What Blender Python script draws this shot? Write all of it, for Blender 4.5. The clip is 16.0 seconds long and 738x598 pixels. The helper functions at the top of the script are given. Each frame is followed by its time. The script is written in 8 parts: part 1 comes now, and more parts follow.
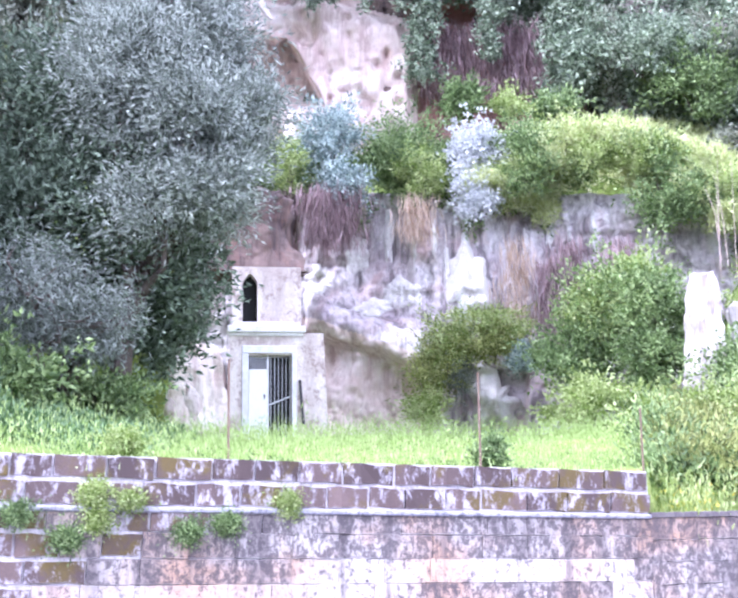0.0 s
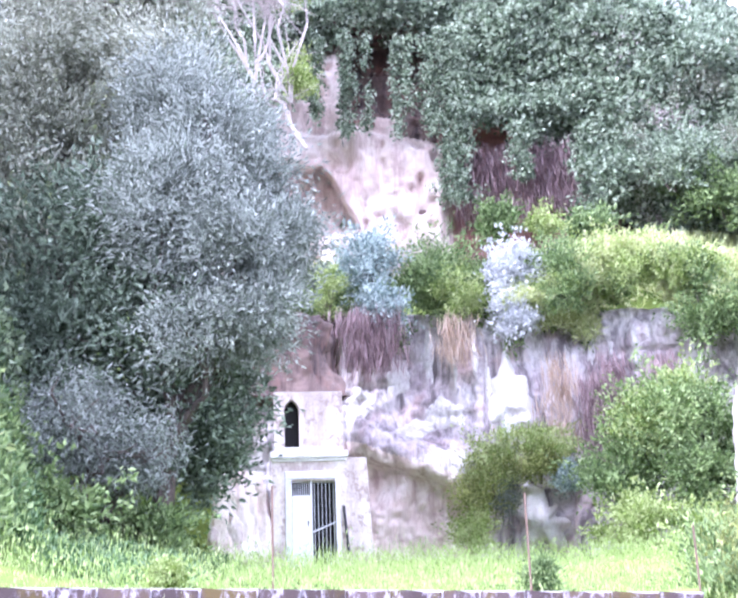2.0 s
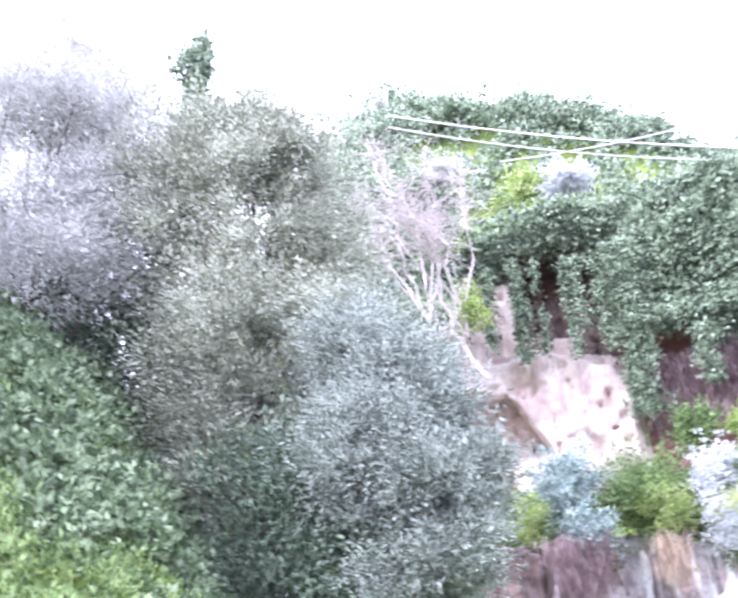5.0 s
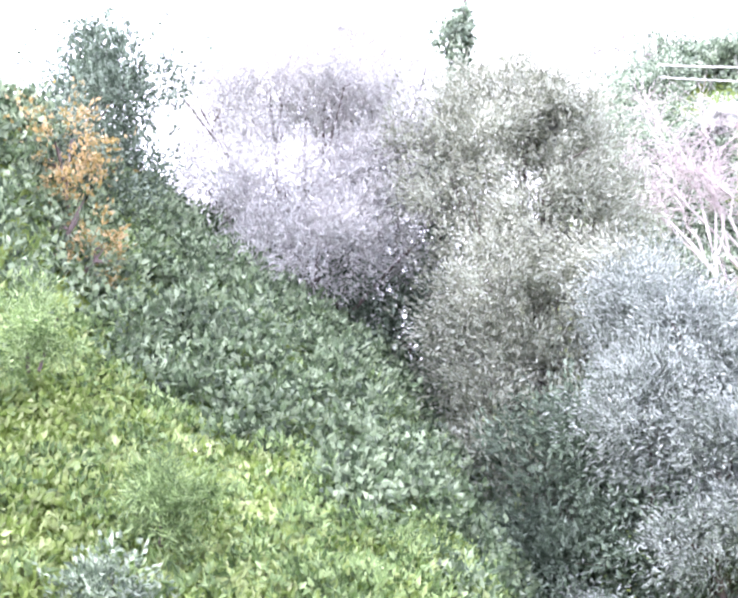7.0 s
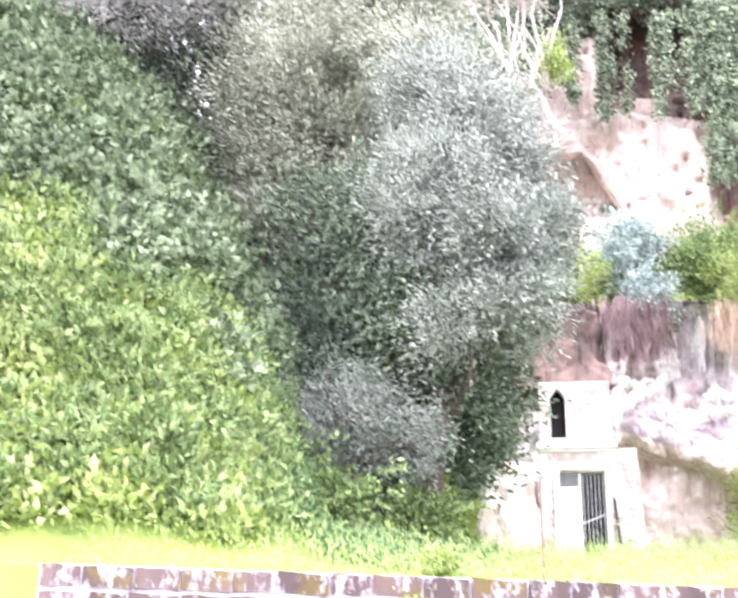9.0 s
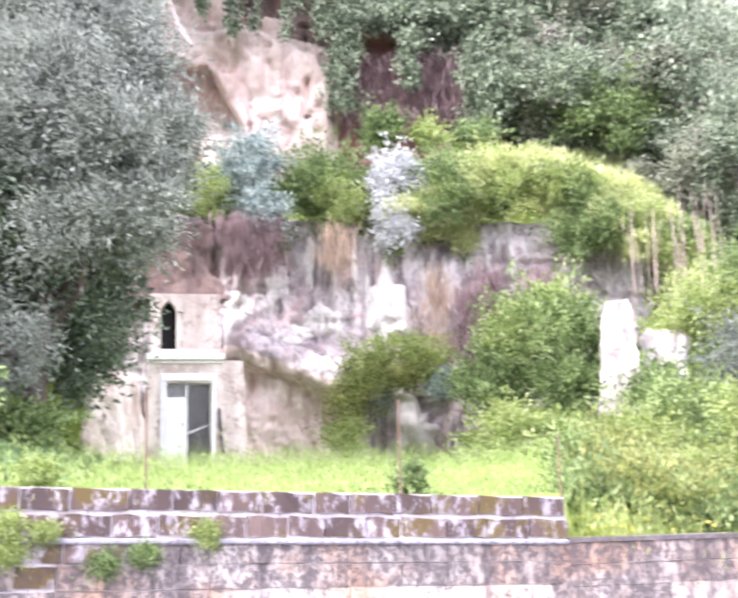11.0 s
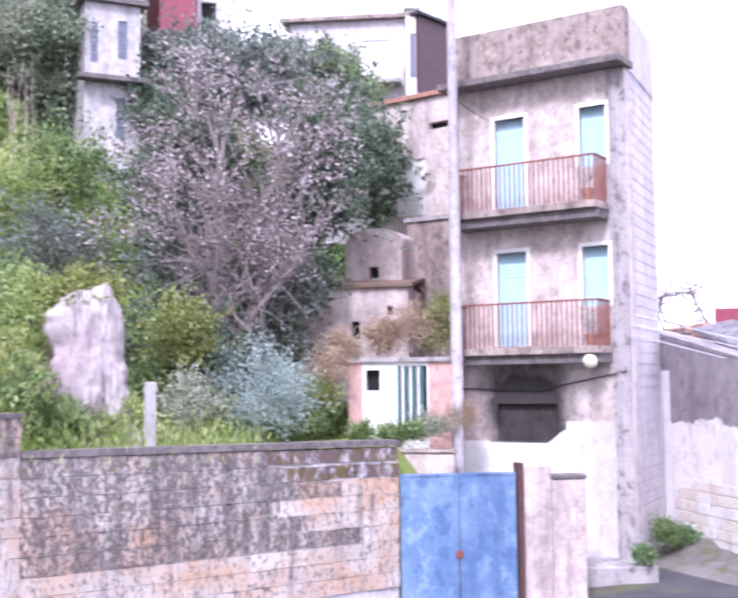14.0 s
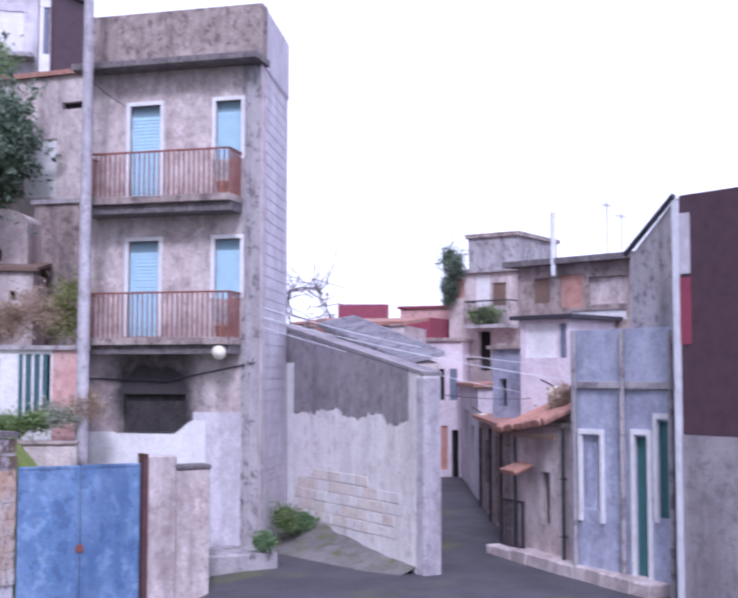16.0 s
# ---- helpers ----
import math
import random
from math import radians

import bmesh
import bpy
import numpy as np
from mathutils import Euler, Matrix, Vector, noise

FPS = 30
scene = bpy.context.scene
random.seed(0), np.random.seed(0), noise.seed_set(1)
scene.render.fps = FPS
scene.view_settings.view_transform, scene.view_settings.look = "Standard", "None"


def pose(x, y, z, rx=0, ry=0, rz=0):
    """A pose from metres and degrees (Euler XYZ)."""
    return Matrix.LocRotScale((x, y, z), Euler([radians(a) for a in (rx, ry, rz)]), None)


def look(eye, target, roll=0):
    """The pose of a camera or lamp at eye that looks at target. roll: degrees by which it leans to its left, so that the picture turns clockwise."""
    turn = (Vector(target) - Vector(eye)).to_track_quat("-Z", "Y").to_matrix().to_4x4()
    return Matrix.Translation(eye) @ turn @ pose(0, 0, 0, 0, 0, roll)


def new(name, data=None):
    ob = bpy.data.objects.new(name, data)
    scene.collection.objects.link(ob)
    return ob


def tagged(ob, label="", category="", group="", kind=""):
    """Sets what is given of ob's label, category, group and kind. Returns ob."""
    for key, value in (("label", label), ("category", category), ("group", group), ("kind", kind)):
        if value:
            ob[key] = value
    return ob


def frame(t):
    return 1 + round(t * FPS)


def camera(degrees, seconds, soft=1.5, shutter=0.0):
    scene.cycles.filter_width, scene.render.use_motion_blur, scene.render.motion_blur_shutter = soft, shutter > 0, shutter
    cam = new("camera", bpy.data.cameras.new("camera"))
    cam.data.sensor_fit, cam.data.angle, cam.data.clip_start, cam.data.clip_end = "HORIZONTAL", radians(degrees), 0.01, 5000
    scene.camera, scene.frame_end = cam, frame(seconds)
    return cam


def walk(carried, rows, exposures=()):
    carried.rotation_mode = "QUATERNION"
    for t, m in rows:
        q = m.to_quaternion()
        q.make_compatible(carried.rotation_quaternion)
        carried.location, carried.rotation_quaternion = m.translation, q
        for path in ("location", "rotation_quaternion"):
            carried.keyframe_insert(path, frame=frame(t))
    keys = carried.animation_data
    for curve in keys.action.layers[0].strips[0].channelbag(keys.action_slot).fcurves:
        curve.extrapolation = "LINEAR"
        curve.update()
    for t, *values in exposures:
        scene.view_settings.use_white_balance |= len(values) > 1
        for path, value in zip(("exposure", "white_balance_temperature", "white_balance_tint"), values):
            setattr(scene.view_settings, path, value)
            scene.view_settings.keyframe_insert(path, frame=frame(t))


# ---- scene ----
# The lookout stands at the origin, four metres over the lower street; bearings run clockwise from north (+y).
LOOKOUT = Vector((0.0, 0.0, 4.0))

# seconds, turn to the left, tilt up, lean
TURNS = [
    (0, 0.08, 9.74, -0.78), (0.5, 1.84, 10.07, -1.36), (1, 3.02, 10.85, -1.58),
    (1.5, 2.33, 13.53, -1.96), (2, 2.03, 16.05, -2.09), (2.5, 0.95, 18.46, -2.39),
    (3, 0.89, 21.68, -2.39), (3.5, 2.01, 23.37, -3.34), (4, 3.36, 25.86, -4.40),
    (4.5, 5.84, 27.24, -5.09), (5, 11.38, 28.63, -5.93), (5.2, 13.63, 28.75, -6.84),
    (5.7, 18.28, 29.08, -7.55), (6.2, 23.16, 29.21, -5.96), (6.8, 27.08, 28.45, -2.84),
    (7.3, 26.87, 26.50, -0.71), (7.5, 25.92, 25.42, -0.13), (8, 23.48, 23.07, 0.94),
    (8.2, 22.12, 21.41, 0.82), (8.7, 18.40, 17.67, 0.37), (9.2, 14.21, 14.76, -0.28),
    (9.8, 8.82, 12.52, -1.11), (10.3, 4.27, 11.78, -1.66), (10.5, 2.14, 11.70, -1.84),
    (11, -4.10, 11.06, -1.47), (11.5, -10.34, 10.23, -0.64), (12, -15.47, 7.91, -0.49),
    (12.5, -21.17, 6.11, -0.91), (13, -27.74, 6.25, -0.51), (13.5, -32.78, 5.55, -0.25),
    (14, -38.99, 4.44, -0.59), (14.5, -44.11, 4.34, -0.63), (15, -49.61, 3.78, -0.80), (15.2, -50.75, 3.47, -0.55),
    (15.5, -52.84, 3.96, -0.12), (16, -57.79, 3.87, 0.02),
]
cam = camera(36.56, 16.0, soft=2.5, shutter=0.4)


def gaze(yaw, tilt, lean):
    a, p = radians(yaw), radians(tilt)
    ahead = Vector((-math.sin(a) * math.cos(p), math.cos(a) * math.cos(p), math.sin(p)))
    return look(LOOKOUT, LOOKOUT + ahead * 10, lean)


walk(cam, [(t, gaze(a, p, r)) for t, a, p, r in TURNS],
     exposures=[(0, 1.6, 5270, 25), (2.0, 1.8, 5280, 27), (3.5, 2.0, 5300, 24), (5.0, 1.93, 5500, 23), (7.5, 2.28, 5850, 26), (8.2, 2.32, 6080, 23), (10.3, 1.93, 6250, 19),
                (11.5, 1.5, 6100, 23), (12.5, 1.36, 5980, 25), (13.5, 1.1, 5800, 26), (14.5, 0.6, 5520, 25), (15.5, 0.12, 5370, 26), (16, 0.0, 5270, 27)])

# ---- sky and sun ----
world = bpy.data.worlds.new("overcast_sky")
scene.world = world
world.use_nodes = True
wn, wl = world.node_tree.nodes, world.node_tree.links
sky = wn.new("ShaderNodeTexSky")
sky.sky_type = "NISHITA"
sky.sun_disc = False
sky.sun_elevation, sky.sun_rotation = radians(43), radians(237.8)
sky.air_density, sky.dust_density = 1.0, 4.0
veil = wn.new("ShaderNodeMix")
veil.data_type = "RGBA"
veil.inputs[0].default_value = 0.8
clouds = wn.new("ShaderNodeTexNoise")
clouds.inputs["Scale"].default_value = 2.2
clouds.inputs["Detail"].default_value = 5
ramp = wn.new("ShaderNodeValToRGB")
ramp.color_ramp.elements[0].position, ramp.color_ramp.elements[1].position = 0.35, 0.65
ramp.color_ramp.elements[0].color, ramp.color_ramp.elements[1].color = (13.2, 13.0, 13.6, 1), (15.5, 15.2, 15.4, 1)
wl.new(clouds.outputs["Fac"], ramp.inputs[0])
wl.new(sky.outputs[0], veil.inputs[6])
wl.new(ramp.outputs[0], veil.inputs[7])
wl.new(veil.outputs[2], wn["Background"].inputs[0])
wn["Background"].inputs[1].default_value = 0.11
sun = new("sun", bpy.data.lights.new("sun", "SUN"))
sun.data.energy, sun.data.angle, sun.data.color = 2.0, radians(11), (1.0, 0.96, 0.9)
sun.matrix_world = look((-27, -17, 30), (0, 0, 0))


# ---- small tools ----
def spot(bearing, rise, away):
    """A place by its bearing and rise in degrees from the lookout, and its level distance."""
    b = radians(bearing)
    return Vector((away * math.sin(b), away * math.cos(b), LOOKOUT.z + away * math.tan(radians(rise))))


def hash3(i, j, k):
    h = (i * 374761393 + j * 668265263 + k * 1274126177) & 0xFFFFFFFF
    h = ((h ^ (h >> 13)) * 1274126177) & 0xFFFFFFFF
    return ((h ^ (h >> 16)) & 0xFFFF) / 32767.5 - 1.0


def vnoise(p):
    f = np.floor(p)
    i = f.astype(np.int64) + 1000
    u = p - f
    u = u * u * (3 - 2 * u)
    total = 0.0
    for dx in (0, 1):
        for dy in (0, 1):
            for dz in (0, 1):
                w = ((u[:, 0] if dx else 1 - u[:, 0]) * (u[:, 1] if dy else 1 - u[:, 1]) * (u[:, 2] if dz else 1 - u[:, 2]))
                total = total + w * hash3(i[:, 0] + dx, i[:, 1] + dy, i[:, 2] + dz)
    return total


def fbm(p, octaves=4):
    total, size = 0.0, 1.0
    for n in range(octaves):
        total = total + vnoise(p / size + 17.3 * n) * size
        size *= 0.5
    return total


def step(a, b, x):
    t = np.clip((np.asarray(x, float) - a) / (b - a), 0, 1)
    return t * t * (3 - 2 * t)


def quick_mesh(name, verts, faces, mats, smooth=True, indices=None):
    """A mesh from numpy arrays: verts (n, 3), faces (m, 4)."""
    me = bpy.data.meshes.new(name)
    n, m = len(verts), len(faces)
    me.vertices.add(n)
    me.vertices.foreach_set("co", np.ascontiguousarray(verts, dtype=np.float32).ravel())
    me.loops.add(m * 4)
    me.loops.foreach_set("vertex_index", np.ascontiguousarray(faces, dtype=np.int32).ravel())
    me.polygons.add(m)
    me.polygons.foreach_set("loop_start", np.arange(0, m * 4, 4, dtype=np.int32))
    me.polygons.foreach_set("use_smooth", np.full(m, smooth))
    for mat in mats:
        me.materials.append(mat)
    if indices is not None:
        me.polygons.foreach_set("material_index", np.ascontiguousarray(indices, dtype=np.int32))
    me.update(calc_edges=True)
    me.validate()
    return me


def sheet(name, points, mats, indices=None, smooth=True):
    """A mesh over a grid of points (rows, columns, 3)."""
    r, c = points.shape[:2]
    k = np.arange(r * c).reshape(r, c)
    faces = np.stack([k[:-1, :-1], k[:-1, 1:], k[1:, 1:], k[1:, :-1]], -1).reshape(-1, 4)
    return quick_mesh(name, points.reshape(-1, 3), faces, mats, smooth, indices)


def child(name, me, parent, label=""):
    ob = new(name, me)
    ob.parent = parent
    if label:
        tagged(ob, label)
    return ob


def part(name, bm, material, parent, label=""):
    me = bpy.data.meshes.new(name)
    bm.to_mesh(me)
    bm.free()
    me.materials.append(material)
    return child(name, me, parent, label)


def thing(name, m, label, category, group="", kind=""):
    ob = new(name)
    ob.empty_display_size = 0.3
    ob.matrix_world = m if isinstance(m, Matrix) else Matrix.Translation(m)
    return tagged(ob, label, category, group, kind)


def box(bm, x0, x1, y0, y1, z0, z1, bevel=0.0):
    made = bmesh.ops.create_cube(bm, size=1.0)["verts"]
    for v in made:
        v.co = Vector((x0 + (v.co.x + 0.5) * (x1 - x0), y0 + (v.co.y + 0.5) * (y1 - y0), z0 + (v.co.z + 0.5) * (z1 - z0)))
    if bevel > 0:
        edges = list({e for v in made for e in v.link_edges})
        bmesh.ops.bevel(bm, geom=edges, offset=bevel, segments=1, affect="EDGES")
    return bm


def boxes(*sizes, bevel=0.0):
    bm = bmesh.new()
    for s in sizes:
        box(bm, *s, bevel=bevel)
    return bm


def rod(bm, a, b, r0, r1=None, sides=6):
    a, b = Vector(a), Vector(b)
    r1 = r0 if r1 is None else r1
    q = (b - a).to_track_quat("Z", "Y").to_matrix()
    rings = []
    for p, r in ((a, r0), (b, r1)):
        rings.append([bm.verts.new(p + q @ Vector((r * math.cos(2 * math.pi * n / sides), r * math.sin(2 * math.pi * n / sides), 0))) for n in range(sides)])
    for n in range(sides):
        bm.faces.new((rings[0][n], rings[0][(n + 1) % sides], rings[1][(n + 1) % sides], rings[1][n]))
    bm.faces.new(rings[0][::-1])
    bm.faces.new(rings[1])
    return bm


def limb(bm, points, r0, r1, sides=7):
    """A bent tapering limb through points."""
    rings, n = [], len(points)
    for k, p in enumerate(points):
        p = Vector(p)
        along = (Vector(points[min(k + 1, n - 1)]) - Vector(points[max(k - 1, 0)])).normalized()
        q = along.to_track_quat("Z", "Y").to_matrix()
        r = r0 + (r1 - r0) * k / (n - 1)
        rings.append([bm.verts.new(p + q @ Vector((r * math.cos(2 * math.pi * s / sides), r * math.sin(2 * math.pi * s / sides), 0))) for s in range(sides)])
    for a, b in zip(rings, rings[1:]):
        for s in range(sides):
            bm.faces.new((a[s], a[(s + 1) % sides], b[(s + 1) % sides], b[s]))
    bm.faces.new(rings[0][::-1])
    bm.faces.new(rings[-1])
    return bm


class Face:
    """A vertical wall plane between two corners seen from the lookout: x runs along it, y into it, z up from its foot."""

    def __init__(self, b0, d0, b1, d1, foot):
        p, q = spot(b0, 0, d0), spot(b1, 0, d1)
        p.z = q.z = foot
        self.p, self.foot, self.width = p, foot, (q - p).length
        self.u = (q - p).normalized()
        self.v = Vector((-self.u.y, self.u.x, 0))
        if self.v.dot(p) < 0:
            self.v = -self.v
        self.m = Matrix(((self.u.x, self.v.x, 0, p.x), (self.u.y, self.v.y, 0, p.y), (0, 0, 1, foot), (0, 0, 0, 1)))

    def at(self, bearing, rise):
        """The place along and up the wall at which a bearing and rise meet it."""
        w = Vector((math.sin(radians(bearing)), math.cos(radians(bearing)), 0))
        den = self.u.x * w.y - self.u.y * w.x
        x = (w.x * self.p.y - w.y * self.p.x) / den
        hit = self.p + self.u * x
        away = math.hypot(hit.x, hit.y)
        return x, LOOKOUT.z + away * math.tan(radians(rise)) - self.foot

    def hole(self, b0, r0, b1, r1):
        (xa, za), (xb, zb) = self.at(b0, r0), self.at(b1, r1)
        return min(xa, xb), max(xa, xb), min(za, zb), max(za, zb)


def pierced(bm, x0, x1, y0, y1, z0, z1, holes):
    """A wall slab with openings (xa, xb, za, zb) that go through it."""
    xs = sorted({x0, x1, *[min(max(v, x0), x1) for h in holes for v in h[:2]]})
    zs = sorted({z0, z1, *[min(max(v, z0), z1) for h in holes for v in h[2:4]]})
    for xa, xb in zip(xs, xs[1:]):
        start = None
        for za, zb in zip(zs, zs[1:]):
            cx, cz = (xa + xb) / 2, (za + zb) / 2
            solid = not any(h[0] < cx < h[1] and h[2] < cz < h[3] for h in holes)
            if solid and start is None:
                start = za
            if start is not None and (not solid or zb == zs[-1]):
                end = zb if solid else za
                box(bm, xa, xb, y0, y1, start, end)
                start = None
    bmesh.ops.remove_doubles(bm, verts=bm.verts[:], dist=0.0005)
    return bm


# ---- leaves ----
def leaf_mesh(name, pts, out, length, width, mat, rng, spread=0.9, hang=0.0, upright=0.0):
    """Folded four-cornered leaves at pts, leaning out along `out`."""
    n = len(pts)
    a = out + rng.normal(0, spread, (n, 3))
    a[:, 2] += upright - hang
    a /= np.linalg.norm(a, axis=1, keepdims=True) + 1e-9
    b = np.cross(a, rng.normal(0, 1, (n, 3)))
    b /= np.linalg.norm(b, axis=1, keepdims=True) + 1e-9
    c = np.cross(a, b)
    ln = (length * rng.uniform(0.6, 1.3, n))[:, None]
    wd = (width * rng.uniform(0.6, 1.3, n))[:, None]
    v = np.empty((n, 4, 3))
    v[:, 0] = pts
    v[:, 1] = pts + a * ln * 0.45 + b * wd * 0.5 + c * wd * 0.18
    v[:, 2] = pts + a * ln - c * ln * 0.12
    v[:, 3] = pts + a * ln * 0.45 - b * wd * 0.5 + c * wd * 0.18
    return quick_mesh(name, v.reshape(-1, 3), np.arange(n * 4).reshape(n, 4), [mat], False)


def clumps(rng, centre, radii, leaves, lump, per=46, gaps=0.12, up=0.25):
    """Leaf places on many small leafy lumps that fill an uneven ellipsoid, with gaps between them."""
    m = max(6, leaves // per)
    d = rng.normal(0, 1, (m * 3, 3))
    d /= np.linalg.norm(d, axis=1, keepdims=True)
    wave = fbm(d * 1.6 + rng.uniform(0, 50, 3), 3)
    keep = wave > -1 + gaps * 4
    d, wave = d[keep][:m], wave[keep][:m]
    r = rng.uniform(0.2, 1.0, len(d)) ** 0.55 * (1 + 0.5 * wave)
    c = np.array(centre) + d * r[:, None] * (np.array(radii) - lump * 0.6)
    size = lump * rng.uniform(0.4, 1.4, len(c))
    n = len(c) * per
    o = rng.normal(0, 1, (n, 3))
    o[:, 2] += up
    o /= np.linalg.norm(o, axis=1, keepdims=True)
    reach = np.repeat(size, per)[:, None] * rng.uniform(0.55, 1.1, (n, 1)) * np.array([1.1, 1.1, 0.8])
    spray = np.where(rng.uniform(0, 1, (n, 1)) > 0.9, rng.uniform(1.2, 2.1, (n, 1)), 1.0)
    tuft = rng.normal(0, 1, (len(c), 3)) + d * 0.8 + np.array([0, -0.3, 0.35])
    along = tuft / np.linalg.norm(tuft, axis=1, keepdims=True)
    o_at = o * reach * spray + np.repeat(along * size[:, None], per, 0) * rng.uniform(-0.9, 1.3, (n, 1))
    return np.repeat(c, per, 0) + o_at, 0.5 * o + np.repeat(tuft, per, 0) * 0.6


# ---- materials ----
def material(name, build):
    mat = bpy.data.materials.new(name)
    mat.use_nodes = True
    nt = mat.node_tree
    bsdf = nt.nodes["Principled BSDF"]
    build(nt, bsdf)
    return mat


def node(nt, kind, **values):
    nd = nt.nodes.new(kind)
    for key, value in values.items():
        nd.inputs[key.replace("_", " ")].default_value = value
    return nd


def mixed(nt, fac, a, b, blend="MIX"):
    """A colour mix; fac, a and b are sockets or values."""
    m = nt.nodes.new("ShaderNodeMix")
    m.data_type, m.blend_type = "RGBA", blend
    for socket, value in ((m.inputs[0], fac), (m.inputs[6], a), (m.inputs[7], b)):
        if isinstance(value, bpy.types.NodeSocket):
            nt.links.new(value, socket)
        elif isinstance(value, tuple):
            socket.default_value = (*value, 1)
        else:
            socket.default_value = value
    return m.outputs[2]


def span(nt, source, low, high, a=0.0, b=1.0):
    m = nt.nodes.new("ShaderNodeMapRange")
    m.inputs[1].default_value, m.inputs[2].default_value, m.inputs[3].default_value, m.inputs[4].default_value = low, high, a, b
    nt.links.new(source, m.inputs[0])
    return m.outputs[0]


def grain(nt, scale, detail=6.0, stretch=(1, 1, 1), rough=0.6):
    geo = nt.nodes.new("ShaderNodeNewGeometry")
    mp = nt.nodes.new("ShaderNodeMapping")
    mp.inputs["Scale"].default_value = stretch
    nt.links.new(geo.outputs["Position"], mp.inputs[0])
    tex = node(nt, "ShaderNodeTexNoise", Scale=scale, Detail=detail, Roughness=rough)
    nt.links.new(mp.outputs[0], tex.inputs["Vector"])
    return tex.outputs["Fac"]


def bumped(nt, bsdf, height, strength=0.4, distance=0.03):
    bp = nt.nodes.new("ShaderNodeBump")
    bp.inputs["Strength"].default_value, bp.inputs["Distance"].default_value = strength, distance
    nt.links.new(height, bp.inputs["Height"])
    nt.links.new(bp.outputs[0], bsdf.inputs["Normal"])


def leaf_material(name, dark, mid, light, rough=0.5, thin=0.4):
    def build(nt, bsdf):
        geo = nt.nodes.new("ShaderNodeNewGeometry")
        r = geo.outputs["Random Per Island"]
        col = mixed(nt, span(nt, r, 0.0, 0.6), dark, mid)
        col = mixed(nt, span(nt, r, 0.55, 1.0), col, light)
        patch = grain(nt, 2.1, 3)
        col = mixed(nt, span(nt, patch, 0.5, 0.68, 0.0, 0.6), col, light)
        shade = grain(nt, 1.3, 3, (1, 1.1, 0.9))
        col = mixed(nt, span(nt, shade, 0.5, 0.66, 0.0, 0.55), col, dark)
        nt.links.new(col, bsdf.inputs["Base Color"])
        bsdf.inputs["Roughness"].default_value = rough
        tr = nt.nodes.new("ShaderNodeBsdfTranslucent")
        nt.links.new(col, tr.inputs[0])
        ms = nt.nodes.new("ShaderNodeMixShader")
        ms.inputs[0].default_value = thin
        nt.links.new(bsdf.outputs[0], ms.inputs[1])
        nt.links.new(tr.outputs[0], ms.inputs[2])
        nt.links.new(ms.outputs[0], nt.nodes["Material Output"].inputs[0])
    return material(name, build)


def wall_material(name, base, stain, pale, streak=0.5, scale=3.0, rough=0.9, low=0.42, high=0.68, bump=0.35, worn=0.8):
    """Weathered plaster or stone: mottled, with streaks that run down."""
    def build(nt, bsdf):
        mottled = grain(nt, scale, 8)
        down = grain(nt, scale * 1.3, 6, (1, 1, 0.12))
        fine = grain(nt, scale * 14, 4)
        peel = grain(nt, scale * 3.2, 8, (1, 1, 0.8), 0.75)
        col = mixed(nt, span(nt, mottled, low, high), base, pale)
        col = mixed(nt, span(nt, peel, 0.54, 0.57, 0.0, 0.85), col, pale)
        col = mixed(nt, span(nt, peel, 0.46, 0.41, 0.0, worn), col, stain)
        col = mixed(nt, span(nt, down, 0.48, 0.72, 0.0, streak), col, stain)
        col = mixed(nt, span(nt, fine, 0.4, 0.7, 0.0, 0.22), col, (0.14, 0.12, 0.12))
        nt.links.new(col, bsdf.inputs["Base Color"])
        bsdf.inputs["Roughness"].default_value = rough
        bumped(nt, bsdf, mixed(nt, 0.4, mottled, fine), bump, 0.04)
    return material(name, build)


def plain_material(name, colour, rough=0.6, metal=0.0, vary=0.15):
    def build(nt, bsdf):
        g = grain(nt, 5.0, 6)
        f = grain(nt, 60.0, 3)
        dark = tuple(c * (1 - vary * 2) for c in colour)
        col = mixed(nt, span(nt, g, 0.4, 0.7, 0.0, 0.7), colour, dark)
        col = mixed(nt, span(nt, f, 0.45, 0.75, 0.0, vary), col, tuple(min(1, c * 1.3 + 0.03) for c in colour))
        nt.links.new(col, bsdf.inputs["Base Color"])
        bsdf.inputs["Roughness"].default_value, bsdf.inputs["Metallic"].default_value = rough, metal
        bumped(nt, bsdf, f, 0.15, 0.01)
    return material(name, build)


